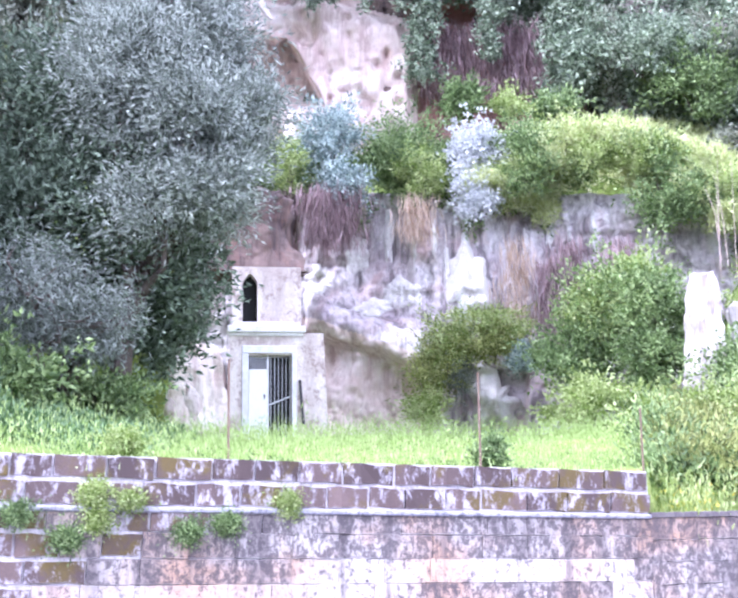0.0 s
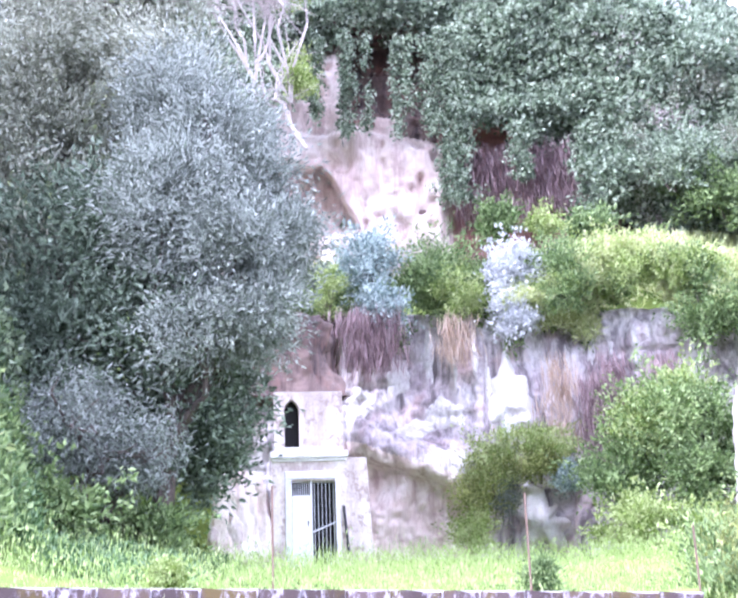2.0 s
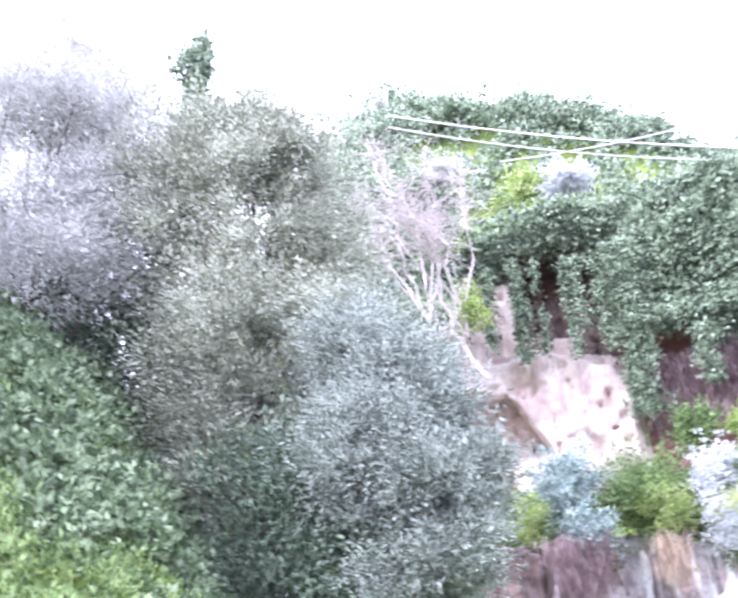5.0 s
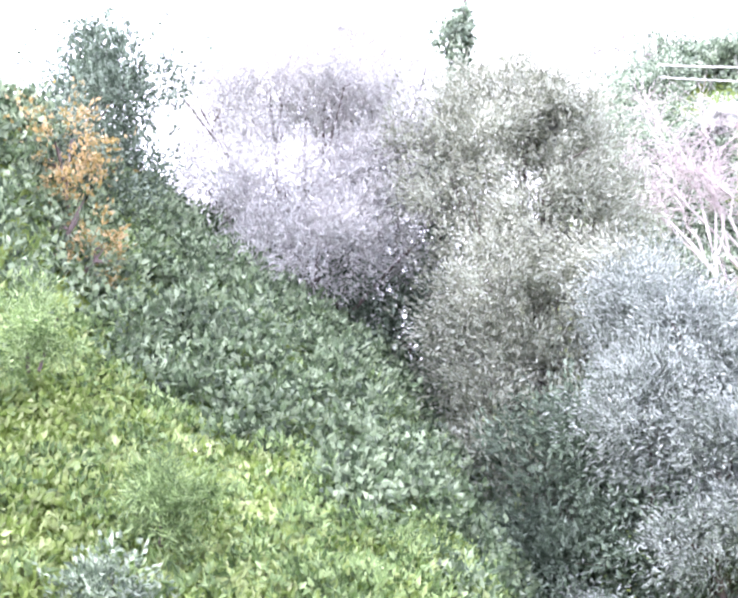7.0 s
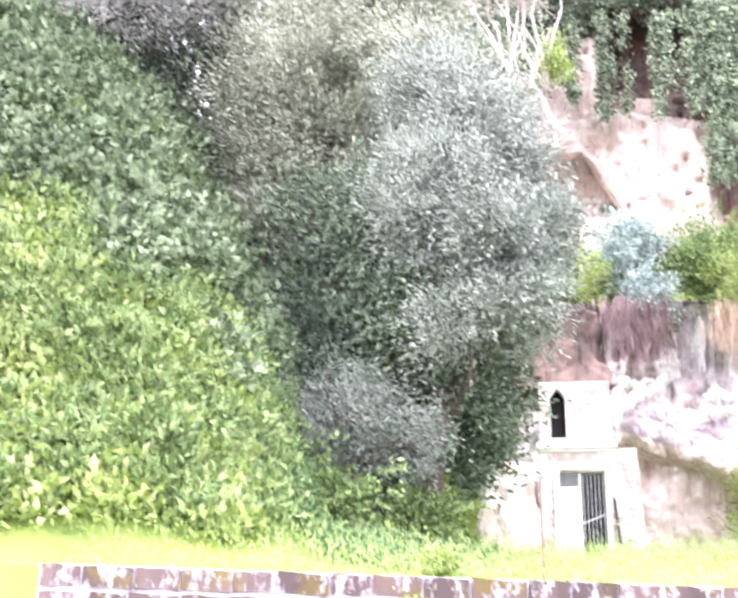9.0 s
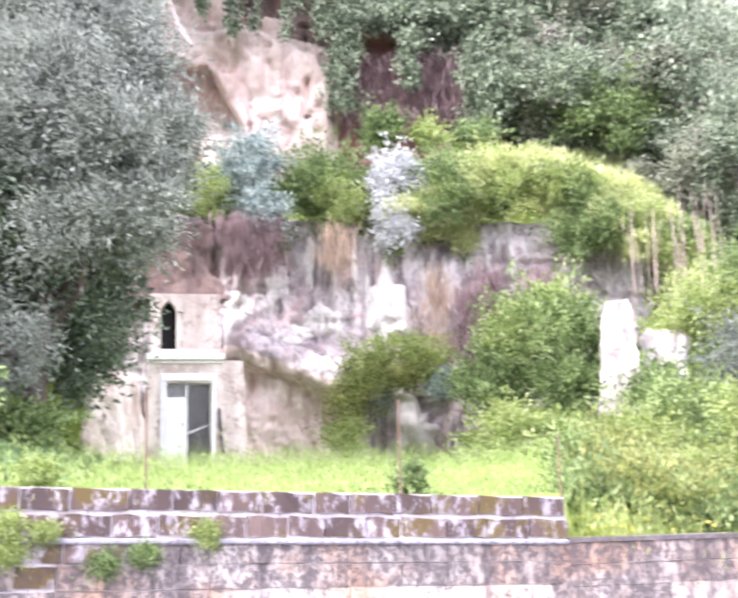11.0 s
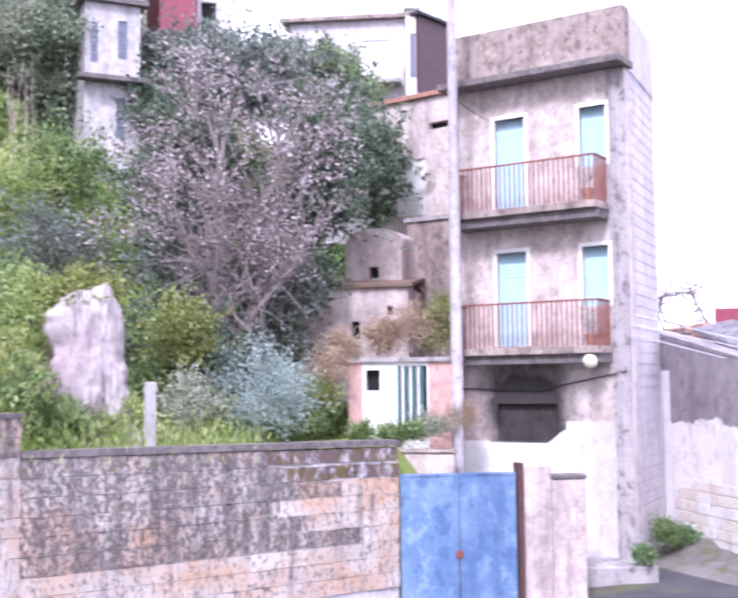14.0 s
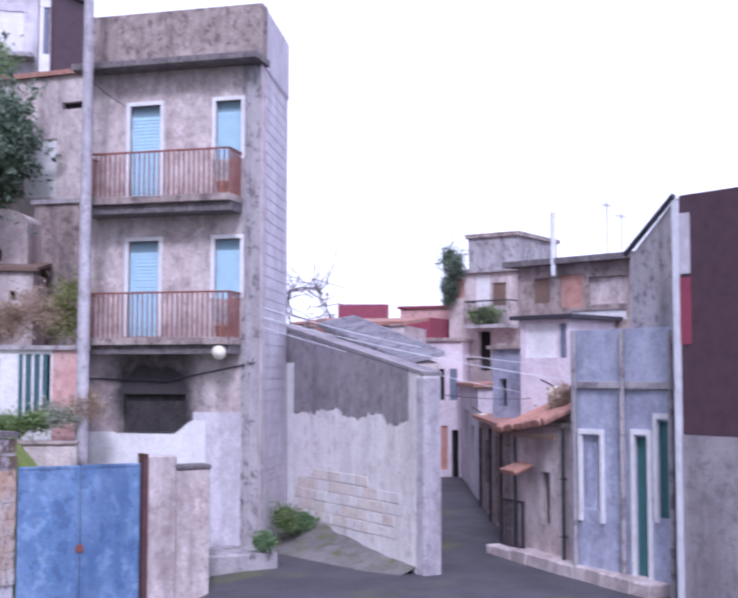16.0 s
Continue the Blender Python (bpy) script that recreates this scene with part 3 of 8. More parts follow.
def build_lower_cliff():
    b, v = cliff_grid(-9.5, 22.5, 380, 170)
    low = np.interp(b, [-9.5, 10, 22.5], [2.2, 2.0, 3.5])
    high = np.interp(b, [-9.5, -5, 0, 8, 14, 18, 22.5], [16.4, 16.2, 16.2, 15.8, 15.3, 14.2, 11.0])
    r = low + (high - low) * v
    d = lower_cliff_away(b, r)
    a = np.radians(b)
    pts = np.stack([d * np.sin(a), d * np.cos(a), 4 + d * np.tan(np.radians(r))], -1)
    flat = pts.reshape(-1, 3)
    n = 0.55 * fbm(flat * np.array([0.5, 0.5, 0.4]), 5) + 0.22 * fbm(flat * np.array([1.9, 1.9, 0.22]) + 9, 4) + 0.06 * fbm(flat * 5 + 4, 2)
    ridged = 1 - np.abs(vnoise(flat * np.array([0.8, 0.8, 1.6]) + 31))
    d2 = d.ravel() + n + 0.3 * (ridged - 0.6)
    aa, rr = a.ravel(), np.radians(r.ravel())
    back = np.clip((r - (high - 1.0)).ravel(), 0, 1) ** 1.5 * 3.4
    d2 = d2 + back
    pts = np.stack([d2 * np.sin(aa), d2 * np.cos(aa), 4 + d.ravel() * np.tan(rr)], -1).reshape(*b.shape, 3)
    warm = (r < 8.6 - 0.36 * (b + 2.6)) & (b < 3.0) & (b > -3.6)
    # brown rock over the chapel; its dark colour also paints the overhang's shade
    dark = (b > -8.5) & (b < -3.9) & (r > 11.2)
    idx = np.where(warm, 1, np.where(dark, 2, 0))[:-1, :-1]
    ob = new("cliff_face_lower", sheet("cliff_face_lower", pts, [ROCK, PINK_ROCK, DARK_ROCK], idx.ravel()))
    tagged(ob, "pale streaked tufa cliff with an overhanging lip", "cliff", kind="structure")
    return pts


def upper_cliff_away(b, r):
    d = 42.6 + 0.16 * (r - 19) * step(19, 22, r)
    cave_edge = -4.2 + 0.62 * np.clip(22.9 - r, 0, 3)
    cave = step(0, 0.35, cave_edge - b) * step(-9.5, -8.0, b) * (1 - step(22.7, 23.05, r + 0.25 * np.sin(b * 2.2))) * step(19.2, 20.0, r)
    d = d + 2.6 * cave
    d = d + 0.9 * step(24.2, 24.7, r + 0.28 * np.clip(b + 2, 0, 9)) * (1 - step(29, 30, r)) * step(-7, -6, b) * (1 - step(3.4, 4.2, b))
    hollow = step(25.0, 25.5, r) * (1 - step(28.6, 29.4, r)) * step(-3.4, -2.9, b) * (1 - step(3.0, 3.6, b))
    d = d + 2.4 * hollow
    d = d + 1.3 * step(2.0, 2.9, b) * (1 - step(9.6, 10.3, b)) * (1 - step(23.5, 24.5, r))
    d = d + 1.5 * step(11, 12, b) * (1 - step(19.5, 21, r))
    return d


def build_upper_cliff():
    b, v = cliff_grid(-15, 21, 360, 150)
    high = np.interp(b, [-15, -8, 0, 10, 16, 21], [29, 29.5, 31, 31, 27.5, 22.5])
    r = 16.5 + (high - 16.5) * v
    d = upper_cliff_away(b, r)
    aa, rr = np.radians(b).ravel(), np.radians(r.ravel())
    flat = np.stack([d.ravel() * np.sin(aa), d.ravel() * np.cos(aa), 4 + d.ravel() * np.tan(rr)], -1)
    n = 0.4 * fbm(flat * 0.5 + 70, 5) + 0.12 * fbm(flat * np.array([2.2, 2.2, 1.2]) + 9, 3)
    pits = np.clip(vnoise(flat * 1.3 + 5) - 0.4, 0, 1) * 1.3 + np.clip(vnoise(flat * 2.6 + 15) - 0.45, 0, 1) * 0.9
    d2 = d.ravel() + n + pits
    pts = np.stack([d2 * np.sin(aa), d2 * np.cos(aa), 4 + d.ravel() * np.tan(rr)], -1).reshape(*b.shape, 3)
    # deep hollows switch to the dark rock, painting the shade inside them
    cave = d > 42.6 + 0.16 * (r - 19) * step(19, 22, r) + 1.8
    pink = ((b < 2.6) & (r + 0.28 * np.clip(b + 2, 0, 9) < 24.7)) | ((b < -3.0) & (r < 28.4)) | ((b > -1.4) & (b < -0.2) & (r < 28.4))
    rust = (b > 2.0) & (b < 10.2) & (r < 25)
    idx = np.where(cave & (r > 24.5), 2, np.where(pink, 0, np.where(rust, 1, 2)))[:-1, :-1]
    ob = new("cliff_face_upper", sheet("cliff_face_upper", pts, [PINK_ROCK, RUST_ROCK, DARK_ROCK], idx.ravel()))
    tagged(ob, "pink rock face with a hollowed cave and red panels", "cliff", kind="structure")


LOWER = build_lower_cliff()
build_upper_cliff()


def rock_lump(name, base, size, mat, label, seed, lean=0.0):
    """A standing boulder or rock column: a ragged tapering block, squarer than round."""
    nu, nv = 110, 100
    u, v = np.meshgrid(np.linspace(0, 2 * np.pi, nu), np.linspace(0, 1, nv), indexing="xy")
    w = 1 - 0.1 * v - 0.18 * step(0.85, 1.0, v)
    c, s = np.cos(u), np.sin(u)
    k = 1 / np.maximum(np.abs(c), np.abs(s)) ** 0.97
    p = np.stack([c * k * w * size[0] / 2 + lean * v, s * k * w * size[1] / 2, v * size[2]], -1)
    flat = p.reshape(-1, 3)
    n = 1 + 0.07 * fbm(flat * np.array([6.5, 6.5, 0.9]) + seed, 2) + 0.34 * fbm(flat * np.array([0.9, 0.9, 0.6]) + seed, 4) + 0.2 * fbm(flat * np.array([2.4, 2.4, 0.7]) + seed, 3) + 0.05 * fbm(flat * 4.5 + seed, 3)
    flat[:, 2] += 0.12 * size[2] * step(0.55, 1.0, flat[:, 2] / size[2]) * fbm(flat * np.array([0.9, 0.9, 0.0]) + seed * 2, 3)
    flat[:, 0] *= n
    flat[:, 1] *= n
    cap = p[-1].mean(0) + np.array([0, 0, 0.02])
    p = np.concatenate([p, 0.5 * p[-1:] + 0.5 * cap, np.broadcast_to(cap, p[-1:].shape)])
    ob = new(name, sheet(name, p, [mat]))
    ob.location = base
    ob.rotation_euler = (0, 0, -math.atan2(base[0], base[1]) + 0.12 * math.sin(seed))
    return tagged(ob, label, "rock", kind="structure" if name == "rock_outcrop" else "")


rock_lump("rock_pillar", spot(16.7, 4.6, 30.5), (1.0, 0.8, 3.0), FRESH, "pale broken rock pillar on the overgrown slope", 3, 0.1)
rock_lump("rock_boulder", spot(18.9, 6.0, 31.4), (1.2, 1.0, 1.5), FRESH, "grey broken boulder beside the rock pillar", 8)
rock_lump("rock_column", spot(25.1, -4.0, 21.4), (1.5, 1.0, 3.3), STREAKED, "tall grey streaked rock column over the low wall", 21, -0.2)
rock_lump("rock_spur", spot(23.5, -1.4, 21.9), (0.6, 0.7, 1.8), PINK_ROCK, "pinkish rock spur against the rock column", 33)


rock_lump("rock_outcrop", spot(-6.2, 10.9, 34.6), (2.6, 1.6, 2.6), DARK_ROCK, "rough brown rock over the chapel roof", 51)


def rock_patch(name, bearing, rise, wide, high, mat, label, seed, proud=0.16):
    """A scar of fresh rock that follows the cliff, a hand's width proud of it."""
    t, s = np.meshgrid(np.linspace(0, 2 * np.pi, 48), np.linspace(0, 1, 14), indexing="xy")
    edge = 1 + 0.4 * fbm(np.stack([np.cos(t) * 1.9, np.sin(t) * 1.9, 0 * t + seed], -1).reshape(-1, 3), 3).reshape(t.shape)
    b = bearing + wide / 2 * s * edge * np.cos(t)
    r = rise + high / 2 * s * edge * np.sin(t) * (1 + 0.12 * np.sin(t))
    bi = np.clip((b + 9.5) / 32 * 379, 0, 379).astype(int)
    near = np.hypot(LOWER[..., 0], LOWER[..., 1])
    low = np.interp(b, [-9.5, 10, 22.5], [2.2, 2.0, 3.5])
    high_r = np.interp(b, [-9.5, -5, 0, 8, 14, 18, 22.5], [16.4, 16.2, 16.2, 15.8, 15.3, 14.2, 11.0])
    vi = np.clip((r - low) / (high_r - low) * 169, 0, 169).astype(int)
    d = near[vi, bi] - proud * (1 - s ** 4) + 0.05
    pts = np.stack([d * np.sin(np.radians(b)), d * np.cos(np.radians(b)), 4 + d * np.tan(np.radians(r))], -1)
    return tagged(new(name, sheet(name, pts, [mat])), label, "rock", kind="structure")


rock_patch("rock_scar", 5.05, 10.6, 2.5, 4.0, SCAR, "pale fresh rock scar on the cliff", 2.0, 0.5)
rock_patch("rock_scar", 6.2, 4.3, 3.0, 2.8, SCAR, "pale rock face at the foot of the cliff", 6.0, 0.7)
for db, dr, dw, dh in ((1.0, 13.0, 0.45, 3.4), (2.3, 12.6, 0.3, 3.0), (3.4, 13.0, 0.35, 3.2), (4.0, 11.2, 0.3, 3.4), (-0.6, 12.0, 1.3, 1.8), (1.6, 10.0, 2.4, 1.8), (-2.6, 10.6, 1.5, 1.6), (9.4, 12.9, 0.5, 2.0), (10.4, 12.6, 0.3, 1.8), (11.6, 12.8, 0.4, 2.2), (8.1, 12.2, 0.35, 1.4), (14.4, 12.2, 0.4, 2.6), (0.2, 9.3, 2.0, 0.9)):
    rock_patch("lime_drip", db, dr, dw, dh, CRUST, "white lime crust running down the cliff", db)
rock_patch("rock_scar", 13.0, 13.1, 2.6, 1.8, FRESH, "pale broken rock at the cliff's rim", 9.0)


def hole_shadow(bearing, rise, away, wide, high):
    """A small putlog hole in the rock: a ragged dark lump painted as its shade."""
    bm = bmesh.new()
    bmesh.ops.create_icosphere(bm, subdivisions=2, radius=0.5)
    for v in bm.verts:
        v.co *= 1 + 0.25 * noise.noise(v.co * 3 + Vector((bearing, rise, 0)))
        v.co = Vector((v.co.x * wide, v.co.y * 0.3, v.co.z * high))
    me = bpy.data.meshes.new("rock_pocket")
    bm.to_mesh(me)
    bm.free()
    me.materials.append(DARK_ROCK)
    ob = new("rock_pocket", me)
    ob.location = spot(bearing, rise, away)
    ob.rotation_euler = (0, 0, -radians(bearing))
    tagged(ob, "small dark lump painted as a shaded pocket in the pink rock", "rock pocket", "pockets in the pink rock")


for pb, pr, pw, ph in ((-1.8, 23.3, 0.4, 0.4), (-0.6, 23.6, 0.25, 0.3), (1.0, 22.4, 0.5, 0.3), (-4.6, 24.1, 0.5, 0.25), (-2.4, 24.0, 0.25, 0.25), (1.1, 20.3, 0.7, 0.35), (0.4, 23.7, 0.3, 0.3)):
    hole_shadow(pb, pr, 42.9 + 0.16 * (pr - 19), pw, ph)


# ---- chapel cut into the cliff ----
def build_chapel():
    f = Face(-7.25, 33.0, -2.2, 33.2, 5.75)
    root = thing("rock_chapel", f.m, "small cream plastered rock chapel front with a barred door", "chapel")
    w = f.width
    zc = f.at(-6, 8.05)[1]
    door = f.hole(-6.3, 3.1, -4.1, 6.9)
    arch = f.hole(-6.62, 8.62, -5.86, 10.5)
    bm = bmesh.new()
    pierced(bm, 0.0, w, 0.0, 0.6, -0.5, zc, [(door[0], door[1], -0.5, door[3])])
    for v in bm.verts:
        if v.co.x > w - 0.01 and v.co.z > 1:
            v.co.x -= 0.15
    part("lower_wall", bm, AGED, root)
    ztop, xr = f.at(-6.2, 11.45)[1], f.at(-3.6, 9)[0]
    bm = bmesh.new()
    mid_x, half = (arch[0] + arch[1]) / 2, (arch[1] - arch[0]) / 2
    pierced(bm, 0.05, xr, 0.1, 0.6, zc + 0.24, ztop, [(arch[0], arch[1], arch[2], arch[3] + half * 1.5)])
    # pointed head of the window: two stepped shoulders
    for side in (-1, 1):
        for k in range(6):
            a0, a1 = k / 6, (k + 1) / 6
            inner = half * math.cos(a0 * math.pi / 2 * 0.98)
            xa, xb = mid_x + side * inner, mid_x + side * half
            if abs(xb - xa) > 0.005:
                box(bm, min(xa, xb), max(xa, xb), 0.1, 0.6, arch[3] + half * 1.5 * a0, arch[3] + half * 1.5 * a1)
    bmesh.ops.remove_doubles(bm, verts=bm.verts[:], dist=0.0005)
    part("upper_wall", bm, AGED, root)
    part("cornice", boxes((-0.08, xr + 0.12, -0.14, 0.5, zc, zc + 0.2), (-0.03, xr + 0.06, -0.06, 0.5, zc - 0.1, zc), bevel=0.02), WHITE, root, "white projecting cornice")
    part("window_niche", boxes((arch[0] - 0.1, arch[1] + 0.1, 0.5, 0.62, arch[2] - 0.05, arch[3] + half * 1.6)), VOID, root, "dark pointed window opening")
    part("window_sill", boxes((arch[0] - 0.25, arch[1] + 1.1, 0.02, 0.3, arch[2] - 0.1, arch[2], )), WHITE, root)
    part("interior", boxes((door[0] - 0.2, door[1] + 0.2, 1.2, 1.3, -0.5, door[3] + 0.2), (door[0] - 0.2, door[0] - 0.1, 0.6, 1.2, -0.5, door[3] + 0.2),
                           (door[1] + 0.1, door[1] + 0.2, 0.6, 1.2, -0.5, door[3] + 0.2), (door[0] - 0.2, door[1] + 0.2, 0.6, 1.3, door[3] + 0.1, door[3] + 0.2)), VOID, root)
    part("door_frame", boxes((door[0] - 0.2, door[0], -0.05, 0.2, -0.4, door[3] + 0.05), (door[1], door[1] + 0.14, -0.05, 0.2, -0.4, door[3] + 0.05),
                             (door[0] - 0.2, door[1] + 0.14, -0.05, 0.2, door[3] + 0.05, door[3] + 0.28), bevel=0.015), PALE_STEEL, root, "pale grey painted door frame")
    cx = door[0] + (door[1] - door[0]) * 0.44
    leaf_ob = part("door_leaf", boxes((door[0] + 0.01, cx - 0.02, 0.03, 0.07, -0.3, door[3] - 0.42), bevel=0.008), DOOR_PAINT, root, "white solid door leaf")
    part("door_handle", boxes((cx - 0.12, cx - 0.07, 0.03, 0.08, 0.95, 1.1)), IRON, leaf_ob)
    part("door_post", boxes((cx - 0.02, cx + 0.04, 0.06, 0.13, -0.3, door[3])), PALE_STEEL, root)
    bar = boxes((-0.008, 0.008, -0.008, 0.008, 0, 1))
    me = bpy.data.meshes.new("bar")
    bar.to_mesh(me)
    bar.free()
    me.materials.append(PALE_STEEL)
    n = 6
    for k in range(n):
        ob = child("bar", me, root)
        ob.location = (cx + 0.1 + (door[1] - cx - 0.15) * k / (n - 1), 0.1, -0.3)
        ob.scale = (1, 1, door[3] + 0.3)
    for k in range(8):
        ob = child("bar", me, root)
        ob.location = (door[0] + 0.06 + (cx - door[0] - 0.12) * k / 7, 0.1, door[3] - 0.42)
        ob.scale = (1, 1, 0.42)
    bm = bmesh.new()
    rod(bm, (cx + 0.05, 0.06, 0.78), (door[1], 0.06, 1.05), 0.025)
    part("crossbar", bm, PALE_STEEL, root, "slanting pale crossbar")
    bm = bmesh.new()
    rod(bm, (f.at(-3.5, 0)[0], -0.12, 0.1), (f.at(-3.7, 0)[0], -0.1, 1.5), 0.045)
    part("downpipe", bm, IRON, root, "short dark iron pipe")
    # rubble wing between chapel and tree
    for bb, rr0, ww, hh, mat in ((-8.6, 3.0, 1.4, 2.7, PINK_ROCK), (-9.6, 3.6, 0.7, 1.7, AGED)):
        rock_lump("rock_buttress", spot(bb, rr0, 33.4), (ww, 1.0, hh), mat, "rough plastered rock buttress beside the chapel", 40 + ww)


build_chapel()


# ---- boundary wall of blocks ----
def block_meshes(mat, count=5, depth=0.34, height=0.29, gap=0.012, rough=0.022):
    made = []
    rng = random.Random(5)
    for n in range(count):
        bm = boxes((gap, 1 - gap, 0, depth, gap, height - gap * 0.7))
        bmesh.ops.subdivide_edges(bm, edges=[e for e in bm.edges if abs(e.verts[0].co.x - e.verts[1].co.x) > 0.5], cuts=2)
        for v in bm.verts:
            v.co += Vector((rng.uniform(-0.012, 0.012), rng.uniform(-rough, rough * 0.5), rng.uniform(-0.6, 0.6) * rough))
        me = bpy.data.meshes.new("block")
        bm.to_mesh(me)
        bm.free()
        me.materials.append(mat)
        made.append(me)
    return made


TUFA_BLOCKS, LIMED_BLOCKS, GRIMY_BLOCKS = block_meshes(TUFA, gap=0.026, rough=0.03), block_meshes(LIMED, 5, 0.34, 0.3, 0.004, 0.012), block_meshes(GRIMY, 5, 0.34, 0.3, 0.004, 0.014)


def block_wall(name, p, q, top_p, top_q, courses, pick, label, coping=None, seed=1, recess=0.034):
    rng = random.Random(seed)
    length = math.hypot(q.x - p.x, q.y - p.y)
    u = Vector((q.x - p.x, q.y - p.y, 0)).normalized()
    v = Vector((-u.y, u.x, 0))
    m = Matrix(((u.x, v.x, 0, p.x), (u.y, v.y, 0, p.y), (u.z, 0, 1, 0), (0, 0, 0, 1)))
    root = thing(name, m, label, "wall", kind="structure")
    foot = top_p - courses * 0.3 - 0.4
    bm = boxes((0, length, recess, 0.36, foot, top_q - 0.03))
    for w in bm.verts:
        if w.co.z > foot + 0.1:
            w.co.z = top_p + (top_q - top_p) * w.co.x / length - 0.03
    part("mortar_core", bm, MORTAR, root)
    slope = (top_q - top_p) / length
    for c in range(courses):
        x = -rng.uniform(0, 0.5)
        while x < length - 0.05:
            ln = rng.uniform(0.46, 0.72)
            x0, x1 = max(x, 0), min(x + ln, length)
            if x1 - x0 > 0.1:
                me = rng.choice((LIMED_BLOCKS, TUFA_BLOCKS, GRIMY_BLOCKS)[int(pick(x0, c))])
                ob = child("block", me, root)
                z = top_p + slope * (x0 + x1) / 2 - 0.3 * (c + 1)
                ob.matrix_local = Matrix.Translation((x0, rng.uniform(-0.01, 0.008), z)) @ Matrix.Rotation(-math.atan(slope) + rng.uniform(-0.006, 0.006), 4, "Y") @ Matrix.Diagonal((x1 - x0, 1, 1, 1))
            x += ln
    if coping:
        over, thick, mat = coping
        bm = boxes((0, length, -over, 0.4, 0.003, thick))
        for w in bm.verts:
            w.co.z += top_p + slope * w.co.x
            w.co.z += 0.012 * noise.noise(w.co * 2)
        part("coping", bm, mat, root, "dark weathered coping")
    return root, length, slope


DARK_COPE = wall_material("dark_coping", (0.14, 0.12, 0.13), (0.08, 0.07, 0.08), (0.24, 0.21, 0.21), 0.4, 3)
wall_root, wall_len, wall_slope = block_wall("wall_terrace", WALL_A, WALL_B, 4.62, 4.24, 9, lambda x, c: 1 if c < 2 or x < 4.6 - 0.5 * (c - 2) + 1.2 * math.sin(x * 7 + c * 5) else (2 if c < 4 or (c < 7 and math.sin(x * 11 + c * 3) > 0.3) else 0), "wall of brown tufa blocks with lichen and lime joints", seed=3)
bm = boxes((0, wall_len, -0.055, 0.1, 0, 0.07), bevel=0.02)
for w in bm.verts:
    w.co.z += 4.62 + wall_slope * w.co.x - 0.68
LEDGE = wall_material("mossy_ledge", (0.34, 0.33, 0.4), (0.14, 0.14, 0.16), (0.5, 0.48, 0.55), 0.4, 4)
part("ledge", bm, LEDGE, wall_root, "narrow blue-grey stone ledge")
block_wall("wall_limed", WALL_B, WALL_C, 3.58, 3.57, 10, lambda x, c: 2 if c < 2 or (c < 4 and x < 1.2) else 0, "lime-washed block wall with black stains", (0.03, 0.07, DARK_COPE), 5)
block_wall("wall_yard", WALL_C, WALL_D, 2.95, 2.83, 9, lambda x, c: 1 if c < 2 and x > 4.4 else (2 if c < 2 or (c < 6 and x < 5.2 + math.sin(c * 4)) else 0), "stained lime-washed yard wall with a dark coping", (0.04, 0.11, DARK_COPE), 7)

# ---- plants ----
def bush(name, bearing, rise, away, wide, high, mat, label, leaves=2600, size=0.12, slim=0.5, seed=0, deep=None, hang=0.0, category="bush", stems=True, spread=0.9, upright=0.2, gaps=0.12):
    """A bush whose middle lies at a bearing and rise: crown of leaf clusters over a few stems."""
    rng = np.random.default_rng(seed + int(bearing * 13 + rise * 7 + 500))
    c = spot(bearing, rise, away)
    foot = Vector((c.x, c.y, c.z - high * 0.5))
    root = thing(name, foot, label, category)
    radii = (wide / 2, (deep or wide * 0.8) / 2, high / 2)
    places, ways = [], []
    for k in range(11):
        part_size = rng.uniform(0.22, 0.52) if k else 0.6
        way = rng.normal(0, 1, 3)
        shift = (way / np.linalg.norm(way) * rng.uniform(0.35, 0.95) if k else np.zeros(3)) * np.array(radii)
        p, o = clumps(rng, shift + np.array([0, 0, high * 0.5]), np.array(radii) * part_size, leaves // 11, 0.12 * min(wide, high) + 0.1, 30, gaps)
        places.append(p)
        ways.append(o)
    for k in range(34):
        w = rng.normal(0, 1, 3) + np.array([0, -0.2, 0.6 if hang < 0.5 else -0.6])
        w /= np.linalg.norm(w)
        m = max(8, leaves // 130)
        along = rng.uniform(0.55, rng.uniform(1.0, 1.55), (m, 1))
        sway = rng.normal(0, 0.12, 3) * along ** 2 * np.array(radii)
        places.append(np.array([0, 0, high * 0.5]) + w * np.array(radii) * along + sway + rng.normal(0, 0.035 * (wide + high) / 2, (m, 3)))
        ways.append(np.tile(w * 1.2, (m, 1)))
    pts, out = np.concatenate(places), np.concatenate(ways)
    child("crown", leaf_mesh("crown", pts, out, size, size * slim, mat, rng, spread, hang, upright), root)
    if stems:
        for k in range(3):
            bm = bmesh.new()
            x, y = rng.uniform(-0.25, 0.25) * wide, rng.uniform(-0.1, 0.3) * (deep or wide * 0.8)
            limb(bm, [(x * 0.3, y * 0.4, high * 0.14), (x * 0.6, y * 0.6, high * 0.4), (x, y, high * 0.68)], 0.02 + 0.008 * wide, 0.008, 5)
            part("stem", bm, BARK, root)
    return root


